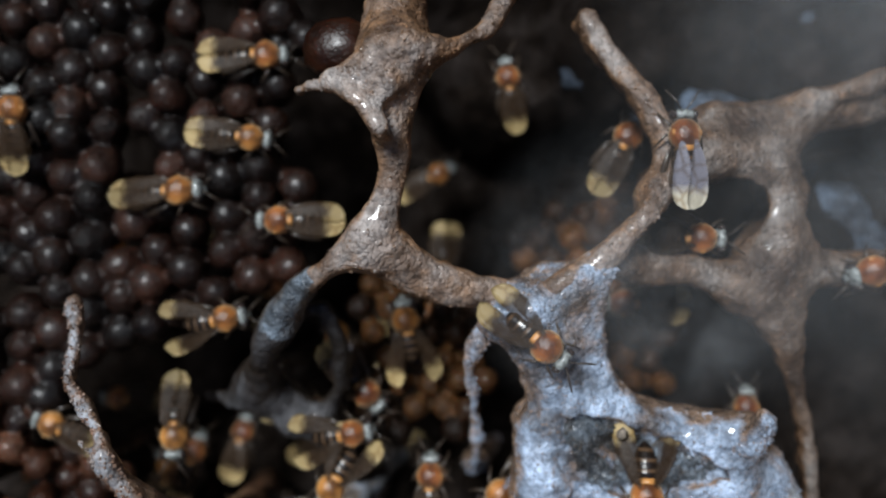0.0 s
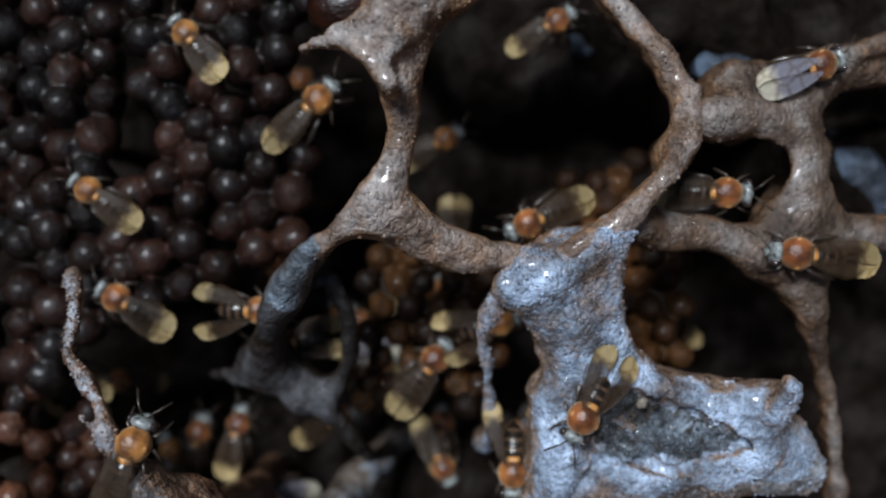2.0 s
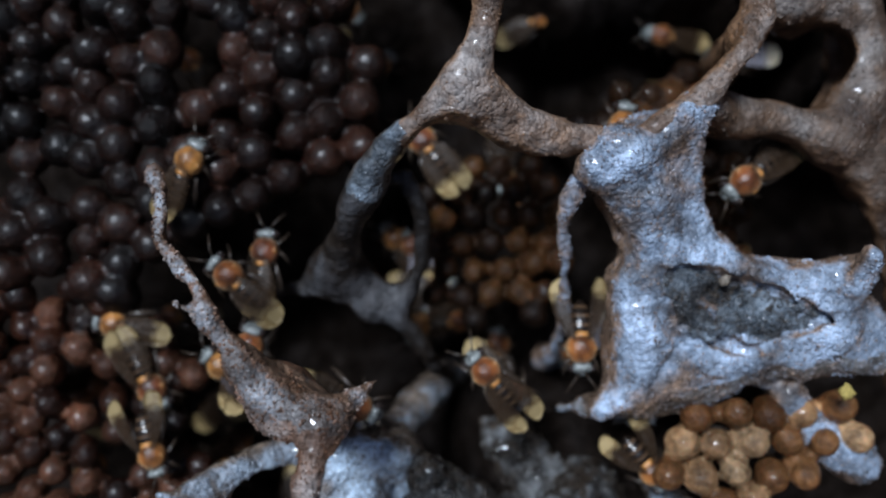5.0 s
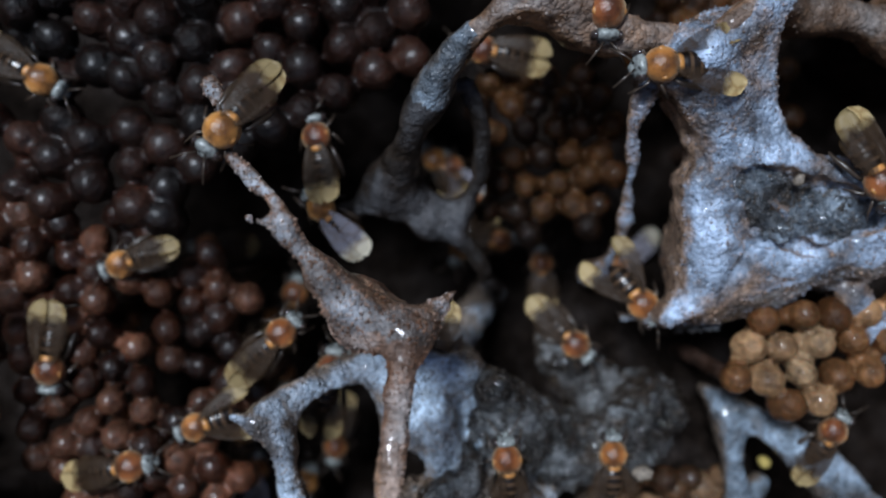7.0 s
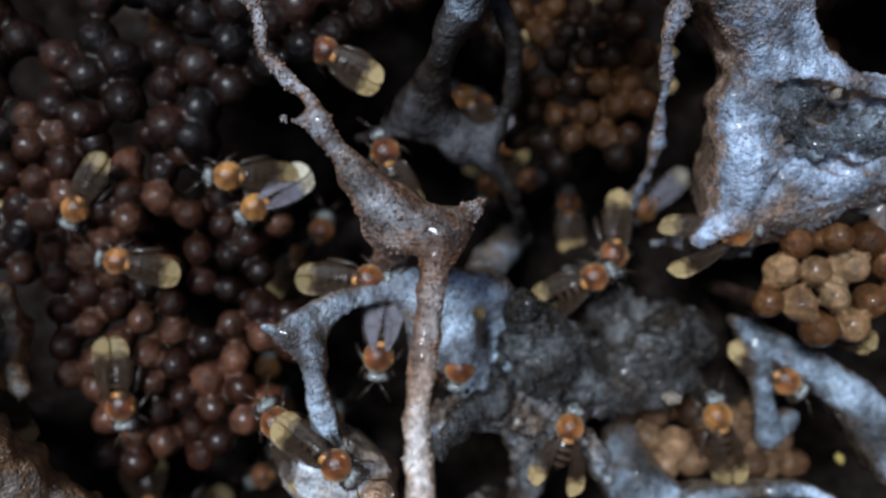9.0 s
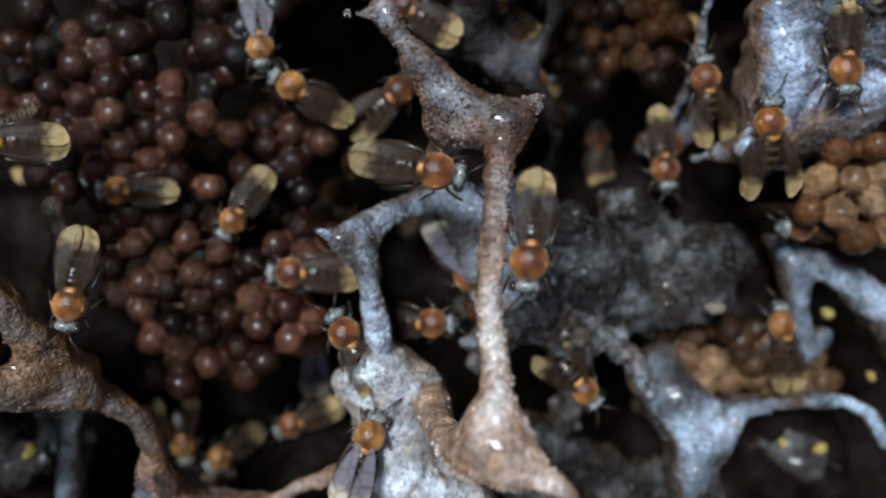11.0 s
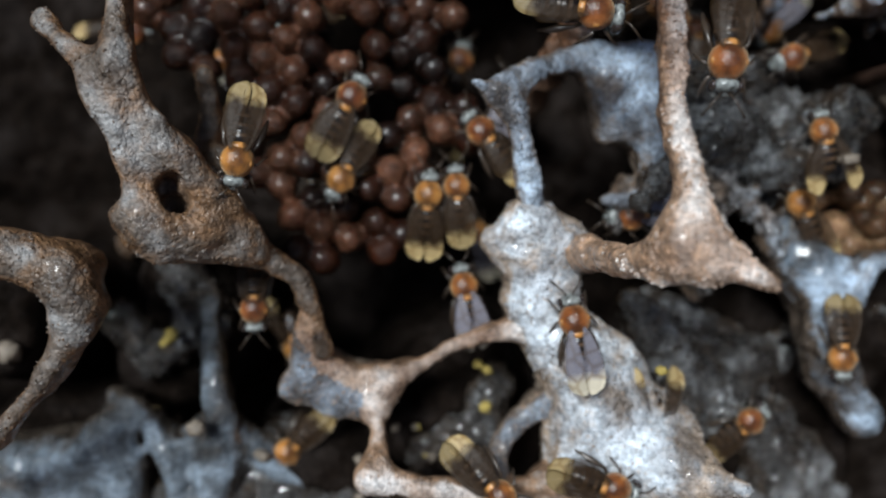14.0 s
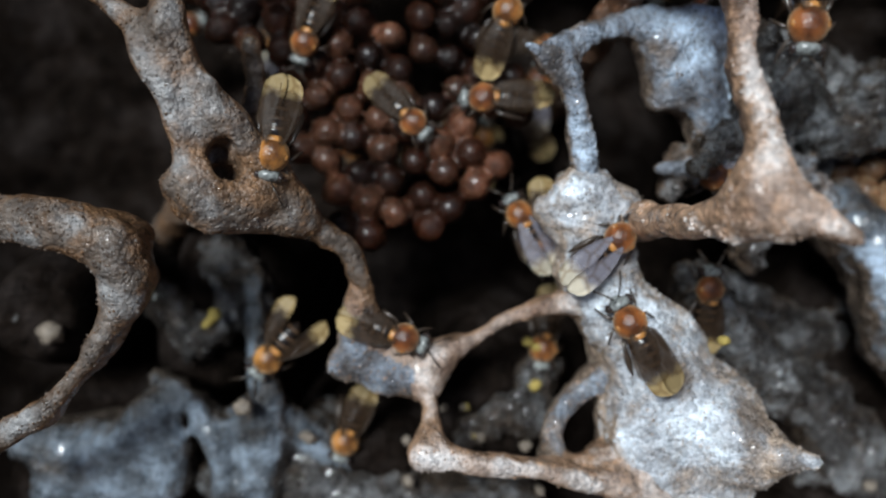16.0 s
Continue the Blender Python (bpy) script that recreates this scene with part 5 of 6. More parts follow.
def smoke_puff(size, seed):
    """Several billowing veils one over the other."""
    puff = tagged(new("smoke_puff"), "thin grey smoke puff drifting over the open nest", "smoke")
    r = random.Random(seed)
    n, rings = 32, 10
    for level in range(2):
        a0, wide = r.uniform(0, 6.28), size * r.uniform(0.8, 1.1)
        verts, faces = [(0, 0, 0)], []
        for k in range(1, rings + 1):
            for i in range(n):
                a, d = 2 * math.pi * i / n, 34.0 * k / rings
                verts.append((d * math.cos(a), d * math.sin(a), 5 * noise.noise((d * math.cos(a) * 0.05, d * math.sin(a) * 0.05, seed + level))))
        faces += [(0, 1 + i, 1 + (i + 1) % n) for i in range(n)]
        faces += [(1 + (k - 1) * n + i, 1 + k * n + i, 1 + k * n + (i + 1) % n, 1 + (k - 1) * n + (i + 1) % n) for k in range(1, rings) for i in range(n)]
        put("veil", mesh_of("veil", verts, faces, M_SMOKE), puff, at(r.uniform(-5, 5), r.uniform(-5, 5), 7.0 * level, 0, 0, math.degrees(a0)) @ Matrix.Diagonal((wide, wide * 0.8, wide, 1)))
    return puff


SMOKE = [smoke_puff(1.25, 3), smoke_puff(0.4, 8)]

# ---- loose bits ----


def lump_mesh(name, mat, seed):
    v, f = ball(12, 8)
    push = np.array([0.45 * noise.noise(Vector(p) * 1.6 + Vector((seed, 0, 0))) + 0.2 * noise.noise(Vector(p) * 4 + Vector((0, seed, 0))) for p in v])
    return mesh_of(name, v * (1 + push[:, None]), f, mat)


POLLEN = [lump_mesh("pollen_lump", M_POLLEN, n * 5 + 2) for n in range(4)]
LUMPS = [lump_mesh("wax_lump", M_CRUMB, n * 5 + 9) for n in range(4)]
bits = random.Random(12)


def bit(name, meshes, x, y, z, r, label, category):
    m = at(x, y, z, bits.uniform(0, 90), bits.uniform(0, 90), bits.uniform(0, 360)) @ Matrix.Diagonal((r, r * bits.uniform(0.6, 1), r * bits.uniform(0.6, 1), 1))
    tagged(put(name, bits.choice(meshes), None, m), label, category)


def pollen_lump(x, y, z, r):
    bit("pollen_lump", POLLEN, x, y, z, r, "small yellow lump of pollen stuck to the resin", "pollen")


def wax_lump(x, y, z, r):
    bit("wax_lump", LUMPS, x, y, z, r, "pale crumbling lump of wax on dark resin", "wax lump")


def resin_pot(x, y, z, r):
    tagged(put("resin_pot", cell_meshes(M_RUSSET)[1], None, at(x, y, z) @ Matrix.Diagonal((r * 1.15, r, r * 0.8, 1))), "glossy red-brown resin pot against the wax column", "pot")


pollen_lump(-85.6, -69.6, 6.0, 0.80)
pollen_lump(-45.5, -77.4, 8.0, 0.70)
pollen_lump(-44.4, -78.3, 8.0, 0.70)
pollen_lump(-26.1, -77.1, 25.0, 0.60)
pollen_lump(30.7, -34.9, 25.0, 0.95)
pollen_lump(-85.7, -69.0, 6.0, 0.80)
pollen_lump(-44.9, -83.2, 8.0, 0.90)
pollen_lump(-26.2, -77.0, 25.0, 0.60)
pollen_lump(-45.0, -84.0, 7.0, 0.80)
pollen_lump(-54.3, -85.1, 7.0, 0.50)
pollen_lump(-86.8, -70.0, 4.0, 0.90)
pollen_lump(19.5, -77.7, 6.0, 0.90)
pollen_lump(14.4, -76.5, 6.0, 0.70)
pollen_lump(20.4, -58.9, 8.0, 0.90)
pollen_lump(-87.6, -70.6, 3.0, 0.90)
pollen_lump(27.1, -68.3, 6.0, 0.70)
pollen_lump(-45.3, -83.1, 8.0, 0.90)
pollen_lump(-85.5, -69.1, 6.0, 0.90)
pollen_lump(13.0, -85.5, 6.0, 0.80)
pollen_lump(-53.7, -89.0, 7.0, 0.60)
wax_lump(-51.1, -86.7, 7.0, 1.00)
wax_lump(-81.2, -79.8, 15.0, 1.50)
wax_lump(-105.5, -68.7, 9.0, 1.60)
wax_lump(-53.7, -89.0, 7.0, 0.70)
wax_lump(-50.7, -86.9, 7.0, 1.00)
wax_lump(-52.9, -89.3, 7.0, 0.80)
wax_lump(-54.7, -85.1, 7.0, 0.60)
wax_lump(-47.3, -91.0, 8.0, 0.90)
wax_lump(-57.3, -84.9, 7.0, 0.60)
wax_lump(17.8, -22.3, 26.0, 0.70)
wax_lump(10.1, -22.2, 24.0, 0.80)
wax_lump(1.8, -55.6, 17.0, 1.20)
wax_lump(-75.1, -86.3, 8.0, 1.10)
wax_lump(-63.0, -93.3, 9.0, 0.90)
wax_lump(-62.5, -88.0, 9.0, 0.70)
wax_lump(-0.2, -103.8, 4.0, 1.00)
wax_lump(-46.3, -96.3, 10.0, 0.80)
resin_pot(-12.4, 18.5, 31.0, 3.40)


def motions():
    for puff, rows in zip(SMOKE, (((0.0, 41, 12, 48), (0.3, 48, 30, 60), (0.7, 76, 54, 80), (1.2, 125, 90, 140), (2.5, 260, 190, 260), (16.0, 420, 320, 520)),
                                  ((0.0, 15, -6, 40), (0.25, 21, -1, 46), (0.6, 34, 16, 56), (1.0, 66, 50, 90), (2.5, 250, 180, 260), (16.0, 400, 340, 500)))):
        walk(puff, [(t, at(x, y, z, 0, 0, 12 * t)) for t, x, y, z in rows])
    creep("A1", -8, -9, (0.0, -24.3, 21.5, 13.6, 5), (0.5, -23.4, 22.7, 14.9, -30), (1.0, -24.1, 22.6, 14.3, -40), (1.7, -25.6, 20.2, -12.0, -40), (16.0, -25.6, 20.2, -14.0, -40))
    creep("A12", -2, -4, (0.0, 38.4, -23.1, 4.7, 90), (0.5, 36.6, -21.1, 4.7, 90), (1.0, 28.9, -19.0, 4.7, 150), (1.7, 28.3, -16.5, -12.0, 150), (16.0, 28.3, -16.5, -14.0, 150))
    creep("A15", -2, -3, (0.0, 5.1, -32.2, 13.0, -140), (0.5, 5.3, -32.4, 13.0, -140), (1.2, 7.3, -33.8, -12.0, -140), (16.0, 7.3, -33.8, -14.0, -140))
    creep("A19", 2, 7, (0.0, -19.2, -23.3, 5.3, 0), (0.5, -8.0, -26.9, 5.7, 10), (1.2, -10.0, -28.1, -12.0, 10), (16.0, -10.0, -28.1, -14.0, 10))
    creep("A2", -10, 0, (0.0, -25.9, 11.4, 15.2, -5), (0.5, -28.3, 13.5, 13.5, 33), (1.0, -29.0, 15.2, 13.9, 40), (1.5, -33.7, 19.7, 14.8, 115), (2.0, -33.3, 19.7, 15.0, 129), (2.5, -32.8, 20.3, 14.9, 129), (3.0, -30.4, 22.5, 14.7, 129), (3.5, -28.3, 21.6, 14.8, 123), (4.2, -29.8, 20.1, -12.0, 123), (16.0, -29.8, 20.1, -14.0, 123))
    creep("A20", 3, 0, (0.0, -13.2, -25.0, 13.0, 10), (0.7, -12.8, -22.7, -12.0, 10), (16.0, -12.8, -22.7, -14.0, 10))
    creep("A21", -8, -8, (0.0, -3.3, -30.5, 13.0, 90), (0.7, -3.8, -32.6, -12.0, 90), (16.0, -3.8, -32.6, -14.0, 90))
    creep("A23", 5, 1, (0.0, -16.0, -32.0, 13.0, -120), (0.7, -16.3, -29.1, -12.0, -120), (16.0, -16.3, -29.1, -14.0, -120))
    creep("A24", 10, 5, (0.0, -55.0, 15.2, 15.3, 90), (0.7, -57.1, 16.3, -12.0, 90), (16.0, -57.1, 16.3, -14.0, 90))
    creep("A26", 0, -6, (0.0, -19.3, -16.3, -14.0, 120), (0.1, -19.3, -16.3, -12.0, 120), (0.5, -18.0, -15.4, 4.0, 120), (1.2, -16.5, -16.5, -12.0, 120), (16.0, -16.5, -16.5, -14.0, 120))
    creep("A28", -1, 5, (0.0, -43.7, 2.7, -14.0, 144), (1.3, -43.7, 2.7, -12.0, 144), (2.0, -45.8, 1.4, 14.0, 144), (2.5, -41.8, 12.5, 13.0, 99), (3.0, -41.4, 20.1, 14.5, 104), (3.5, -40.1, 18.9, 14.8, 103), (4.0, -39.2, 18.9, 14.4, 108), (4.7, -40.6, 19.4, -12.0, 108), (16.0, -40.6, 19.4, -14.0, 108))
    creep("A3", 0, -9, (0.0, -34.7, 4.7, 13.8, 5), (0.5, -32.9, 3.7, 14.7, 0), (1.0, -28.5, 4.1, 14.9, 10), (1.5, -20.3, 6.6, 14.1, 10), (2.0, -17.8, 11.8, 14.0, 44), (2.5, -18.0, 12.5, 14.0, -121), (3.0, -16.2, 15.0, 14.0, -91), (3.5, -23.4, 12.6, 13.7, 88), (4.0, -17.8, 11.8, 14.0, 28), (4.7, -20.7, 11.0, -12.0, 28), (16.0, -20.7, 11.0, -14.0, 28))
    creep("A30", 4, 0, (0.0, -3.2, 10.0, -14.0, 29), (1.8, -3.2, 10.0, -12.0, 29), (2.5, -2.2, 11.1, 13.0, 29), (3.0, -1.9, 12.8, 13.0, 29), (3.5, 2.8, 15.2, 13.0, 28), (4.0, 6.4, 16.9, 13.0, 28), (4.7, 4.3, 17.8, -12.0, 28), (16.0, 4.3, 17.8, -14.0, 28))
    creep("A36", -5, 2, (0.0, -5.3, -12.4, -14.0, 94), (2.3, -5.3, -12.4, -12.0, 94), (3.0, -3.1, -11.7, 6.9, 94), (3.7, -0.3, -12.7, -12.0, 94), (16.0, -0.3, -12.7, -14.0, 94))
    creep("A4", -4, 4, (0.0, -22.0, 1.2, 14.7, 180), (0.5, -24.7, -1.5, 14.4, 180), (1.0, -33.9, -6.9, 14.6, 190), (1.5, -41.9, -4.5, 14.0, 155), (2.0, -42.5, -11.6, 13.6, 149), (2.5, -45.9, -2.2, 14.6, 129), (3.0, -46.2, 0.6, 14.6, 124), (3.5, -45.6, 10.2, 15.2, 103), (4.0, -51.4, 13.7, 15.5, 128), (4.7, -49.7, 12.9, -12.0, 128), (16.0, -49.7, 12.9, -14.0, 128))
    creep("A6", 9, -5, (0.0, 6.6, 21.5, 4.0, 100), (0.5, 8.1, 22.2, 4.0, 95), (1.0, 5.5, 22.1, 4.0, 105), (1.5, 10.6, 26.2, 4.0, 60), (2.0, 12.1, 23.9, 4.0, 29), (2.5, 12.5, 20.7, 4.0, -1), (3.0, 14.7, 19.2, 4.0, -1), (3.5, 20.0, 16.7, 4.0, 148), (4.0, 20.1, 16.7, 4.0, 168), (4.7, 22.6, 14.4, -12.0, 168), (16.0, 22.6, 14.4, -14.0, 168))
    creep("A8", -7, 7, (0.0, 23.5, 9.7, 26.9, 90), (0.5, 26.8, 8.6, 25.5, 225), (1.0, 30.4, 8.2, 23.9, -90), (1.5, 33.6, 11.7, 21.7, -0), (2.0, 38.2, 14.1, 20.4, 19), (2.5, 42.3, 12.8, 19.2, 9), (3.0, 42.9, 7.4, 16.6, -41), (3.5, 37.2, 5.2, 21.8, 228), (4.0, 31.9, 9.8, 23.2, 178), (4.7, 32.5, 10.1, -12.0, 178), (16.0, 32.5, 10.1, -14.0, 178))
    creep("A9", 4, 4, (0.0, 27.7, -0.7, 20.0, 0), (0.5, 28.1, -0.3, 20.0, 0), (1.0, 27.4, -0.7, 20.0, 0), (1.5, 28.1, -0.1, 20.0, -0), (2.0, 28.3, 0.2, 20.0, -1), (2.5, 28.3, 0.5, 20.0, -1), (3.0, 28.8, 1.2, 20.0, -1), (3.5, 29.2, 1.8, 20.0, -2), (4.0, 28.7, 2.1, 20.0, -2), (4.7, 27.5, 5.1, -12.0, -2), (16.0, 27.5, 5.1, -14.0, -2))
    creep("B1", -4, -8, (0.0, -54.8, -1.4, -14.0, 86), (5.8, -54.8, -1.4, -12.0, 86), (6.5, -54.8, 0.3, 14.1, 86), (7.0, -64.8, -4.7, 12.8, -34), (7.5, -64.5, -4.4, 12.7, -49), (8.0, -63.0, -3.5, 14.2, -49), (8.7, -63.4, -2.6, -12.0, -49), (16.0, -63.4, -2.6, -14.0, -49))
    creep("B17", -3, 4, (0.0, -28.9, -10.6, 14.3, 10), (0.5, -28.3, -13.1, 13.6, 0), (1.0, -27.3, -13.0, 13.6, 0), (1.5, -24.5, -11.8, 14.1, 5), (6.5, -54.2, -48.7, 13.0, 236), (7.0, -50.7, -46.6, 12.4, 196), (7.5, -48.0, -45.5, 13.6, 146), (8.2, -50.8, -46.9, -12.0, 146), (16.0, -50.8, -46.9, -14.0, 146))
    creep("B18", 10, -8, (0.0, -29.2, -7.3, -14.0, 74), (2.3, -29.2, -7.3, -12.0, 74), (3.0, -31.4, -5.1, 12.6, 74), (6.5, -47.0, -48.5, 12.2, 46), (7.0, -58.4, -50.7, 12.6, 6), (7.5, -53.5, -52.2, 12.7, 26), (8.2, -56.2, -49.6, -12.0, 26), (16.0, -56.2, -49.6, -14.0, 26))
    creep("B19", 0, 0, (0.0, 48.5, -4.6, 17.1, 195), (0.5, 44.7, -8.5, 15.6, 190), (1.0, 38.2, -7.3, 20.2, 180), (1.5, 36.2, -6.5, 20.9, 170), (2.0, 35.3, -6.7, 21.2, 174), (2.5, 31.6, -9.1, 19.3, 174), (3.0, 30.5, -8.4, 14.0, 169), (3.5, 26.6, -7.1, 14.0, 163), (4.0, 21.8, -7.0, 14.0, 178), (6.5, 29.3, -17.0, 14.0, -94), (7.0, 25.6, -23.2, 25.7, -64), (7.7, 25.6, -25.7, -12.0, -64), (16.0, 25.6, -25.7, -14.0, -64))
    creep("B21", -2, 1, (0.0, -66.6, -48.2, -14.0, 86), (5.8, -66.6, -48.2, -12.0, 86), (6.5, -67.5, -50.0, 12.0, 86), (7.2, -66.7, -48.1, -12.0, 86), (16.0, -66.7, -48.1, -14.0, 86))
    creep("B23", -2, -8, (0.0, -68.4, -37.7, -14.0, -49), (6.8, -68.4, -37.7, -12.0, -49), (7.5, -71.0, -40.5, 11.5, -49), (8.2, -73.5, -37.6, -12.0, -49), (16.0, -73.5, -37.6, -14.0, -49))
    creep("B6", -10, -3, (0.0, -11.2, -7.4, -14.0, 94), (2.3, -11.2, -7.4, -12.0, 94), (3.0, -13.5, -8.5, 6.3, 94), (3.5, -10.1, -9.0, 6.3, 88), (4.0, -11.5, -5.7, 6.0, 93), (6.5, -14.6, -3.0, 6.3, 166), (7.0, -12.6, -3.2, 6.3, 166), (7.5, -16.2, -4.8, 23.6, 156), (8.2, -16.4, -5.0, -12.0, 156), (16.0, -16.4, -5.0, -14.0, 156))
    creep("B7", -4, -4, (0.0, -2.7, -6.0, -14.0, -94), (5.8, -2.7, -6.0, -12.0, -94), (6.5, -5.2, -3.1, 28.7, -94), (7.0, -2.6, -4.1, 27.6, -94), (7.5, -1.8, -6.8, 27.9, -94), (8.2, 0.5, -9.1, -12.0, -94), (16.0, 0.5, -9.1, -14.0, -94))
    creep("B8", 5, 7, (0.0, -7.3, -11.3, 7.6, 100), (0.5, -4.0, -13.1, 6.5, 100), (1.0, -2.1, -9.2, 15.5, 180), (1.5, 0.0, -14.3, 6.9, 20), (2.0, 3.8, -14.8, 7.6, 19), (2.5, 5.7, -15.0, 7.6, 14), (3.0, 6.5, -13.2, 17.6, 9), (3.5, 10.5, -2.3, 4.0, 58), (4.0, 14.5, -0.3, 4.0, 28), (6.5, 2.0, -8.5, 27.1, 176), (7.0, 2.4, -10.2, 28.0, 181), (7.5, 7.7, -12.1, 7.6, 221), (8.0, 3.3, -11.7, 7.6, 176), (8.7, 4.3, -12.8, -12.0, 176), (16.0, 4.3, -12.8, -14.0, 176))
    creep("C1", 9, -5, (0.0, -35.6, -25.8, 13.1, -90), (0.5, -39.2, -25.4, 13.1, -90), (1.0, -46.3, -25.9, 4.0, 170), (1.5, -44.6, -18.8, 4.0, 140), (2.0, -54.9, -20.4, 4.0, 144), (2.5, -53.8, -13.6, 13.5, 139), (3.0, -54.4, -8.0, 13.5, 129), (3.5, -51.4, -8.2, 14.7, 108), (4.0, -46.5, -5.7, 14.7, 53), (6.5, -40.1, -7.0, 15.9, 116), (7.0, -40.5, -13.9, 31.7, 226), (7.5, -36.3, -23.0, 35.1, -69), (8.0, -34.8, -23.4, 35.9, -79), (8.5, -49.2, -26.1, 12.2, 196), (11.0, -47.0, -25.4, 13.1, 146), (11.5, -40.6, -20.2, 13.1, 41), (12.0, -41.1, -39.5, 13.1, 100), (12.5, -48.7, -41.9, 10.8, 190), (13.0, -52.3, -46.6, 11.0, 200), (13.5, -55.6, -50.6, 13.3, 220), (14.0, -60.5, -51.6, 13.1, 234), (14.5, -63.5, -56.0, 12.4, 234), (15.0, -64.9, -50.1, 12.4, 193), (15.5, -68.6, -37.1, 11.4, 233), (16.0, -68.9, -39.6, -12.0, 233))
    creep("C10", -8, 8, (0.0, -62.3, -39.5, -14.0, 196), (7.3, -62.3, -39.5, -12.0, 196), (8.0, -59.5, -36.9, 12.8, 196), (8.5, -45.9, -55.1, 17.2, 116), (11.0, -42.4, -55.1, 18.9, 116), (11.5, -41.8, -48.2, 12.8, 96), (12.0, -43.6, -52.8, 12.8, 75), (12.5, -44.5, -50.9, 11.8, 125), (13.0, -43.5, -50.5, 11.6, 100), (13.5, -43.0, -49.3, 12.8, 110), (14.0, -42.6, -47.8, 12.8, 124), (14.5, -42.1, -47.7, 12.8, 118), (15.0, -42.9, -48.2, 12.8, 113), (15.7, -40.6, -45.8, -12.0, 113), (16.0, -40.6, -45.8, -14.0, 113))
    creep("C11", 2, -6, (0.0, -68.9, -50.2, -14.0, -104), (10.3, -68.9, -50.2, -12.0, -104), (11.0, -68.7, -48.4, 28.0, -104), (11.5, -68.4, -48.3, 28.0, -104), (12.0, -68.7, -48.4, 28.0, -105), (12.5, -68.9, -48.8, 28.0, -105), (13.0, -68.6, -49.8, 28.0, -105), (13.5, -68.7, -49.9, 28.0, -105), (14.0, -69.5, -49.2, 28.0, -106), (14.5, -69.8, -49.0, 28.0, -106), (15.0, -70.6, -48.7, 28.0, -107), (15.5, -71.1, -50.6, 28.0, -107), (16.0, -71.5, -51.8, 28.0, -107))
    creep("C12", -8, -3, (0.0, -42.6, -63.5, -14.0, 66), (10.3, -42.6, -63.5, -12.0, 66), (11.0, -40.1, -66.0, 22.4, 66), (11.5, -43.8, -59.9, 14.0, 106), (12.2, -42.0, -60.7, -12.0, 106), (16.0, -42.0, -60.7, -14.0, 106))
    creep("C13", -5, -4, (0.0, 25.0, -35.0, -14.0, 18), (2.8, 25.0, -35.0, -12.0, 18), (3.5, 24.2, -37.6, 19.8, 18), (4.0, 19.8, -41.8, 14.0, -2), (6.5, -1.0, -49.0, 12.7, -119), (7.0, -1.2, -53.7, 14.0, 86), (7.5, -0.0, -56.8, 14.0, 86), (8.0, -3.1, -54.9, 15.3, 86), (8.5, -8.0, -56.8, 15.1, 86), (11.0, -14.5, -64.6, 14.0, -54), (11.5, -9.9, -63.1, 14.0, -24), (12.0, -5.1, -59.4, 14.1, 10), (12.5, -4.1, -57.3, 15.3, 25), (13.0, -4.0, -58.4, 14.9, 20), (13.5, -10.5, -58.2, 10.2, 195), (14.0, -0.4, -52.0, 14.3, 94), (15.0, -2.1, -52.3, 14.4, 83), (15.5, -0.5, -48.4, 7.7, 83), (16.0, -0.6, -50.7, -12.0, 83))
    creep("C14", 10, 0, (0.0, -3.5, -38.4, -14.0, -61), (1.8, -3.5, -38.4, -12.0, -61), (2.5, -4.8, -37.3, 7.3, -61), (3.0, -3.7, -37.8, 7.3, -31), (3.5, -4.3, -36.8, 7.3, -42), (4.0, -3.4, -35.9, 7.3, -42), (6.5, -4.6, -39.3, 7.3, -64), (7.0, -3.5, -41.4, 7.3, -49), (7.5, -2.4, -41.4, 7.3, -44), (8.0, -3.9, -39.8, 7.3, -94), (8.5, -3.2, -39.3, 7.3, -99), (11.0, -0.8, -38.7, 7.3, -89), (11.5, 0.9, -38.2, 7.3, -74), (12.0, 3.8, -37.5, 7.3, -45), (12.5, 3.8, -37.6, 7.3, -75), (13.0, 7.2, -39.1, 7.3, -85), (13.5, 1.5, -39.1, 7.3, 225), (14.0, -0.4, -41.6, 7.3, 194), (14.5, 0.5, -40.2, 7.3, 194), (15.0, 1.4, -40.3, 7.3, 193), (15.7, 3.5, -41.7, -12.0, 193), (16.0, 3.5, -41.7, -14.0, 193))
    creep("C15", 3, 0, (0.0, 9.1, -12.4, 28.5, -40), (0.5, 8.9, -14.1, 28.2, -40), (1.0, 17.3, -19.4, 25.9, 160), (1.5, 14.9, -24.6, 24.3, -90), (2.0, 11.5, -23.9, 24.3, -121), (2.5, 6.1, -19.9, 14.0, 129), (3.0, 4.5, -18.7, 14.0, 139), (3.5, -1.3, -12.8, 14.0, 168), (6.5, -14.2, -51.5, 17.1, 91), (7.0, -14.4, -51.9, 17.1, 91), (7.5, -15.3, -50.4, 16.8, -104), (8.0, -12.6, -47.4, 17.3, -54), (8.5, -8.3, -44.5, 9.0, -4), (11.0, 2.5, -28.0, 14.0, 96), (11.5, 6.1, -23.6, 14.0, -49), (12.0, -0.1, -44.8, 14.0, 185), (12.7, -2.3, -47.1, -12.0, 185), (16.0, -2.3, -47.1, -14.0, 185))
    creep("C16", 7, 5, (0.0, 16.2, -60.2, -14.0, 86), (7.3, 16.2, -60.2, -12.0, 86), (8.0, 17.0, -61.8, 8.9, 86), (8.5, 18.7, -60.3, 7.9, -4), (11.0, 14.6, -29.7, 23.2, -94), (11.5, 13.1, -26.8, 23.5, -94), (12.2, 16.0, -26.1, -12.0, -94), (16.0, 16.0, -26.1, -14.0, -94))
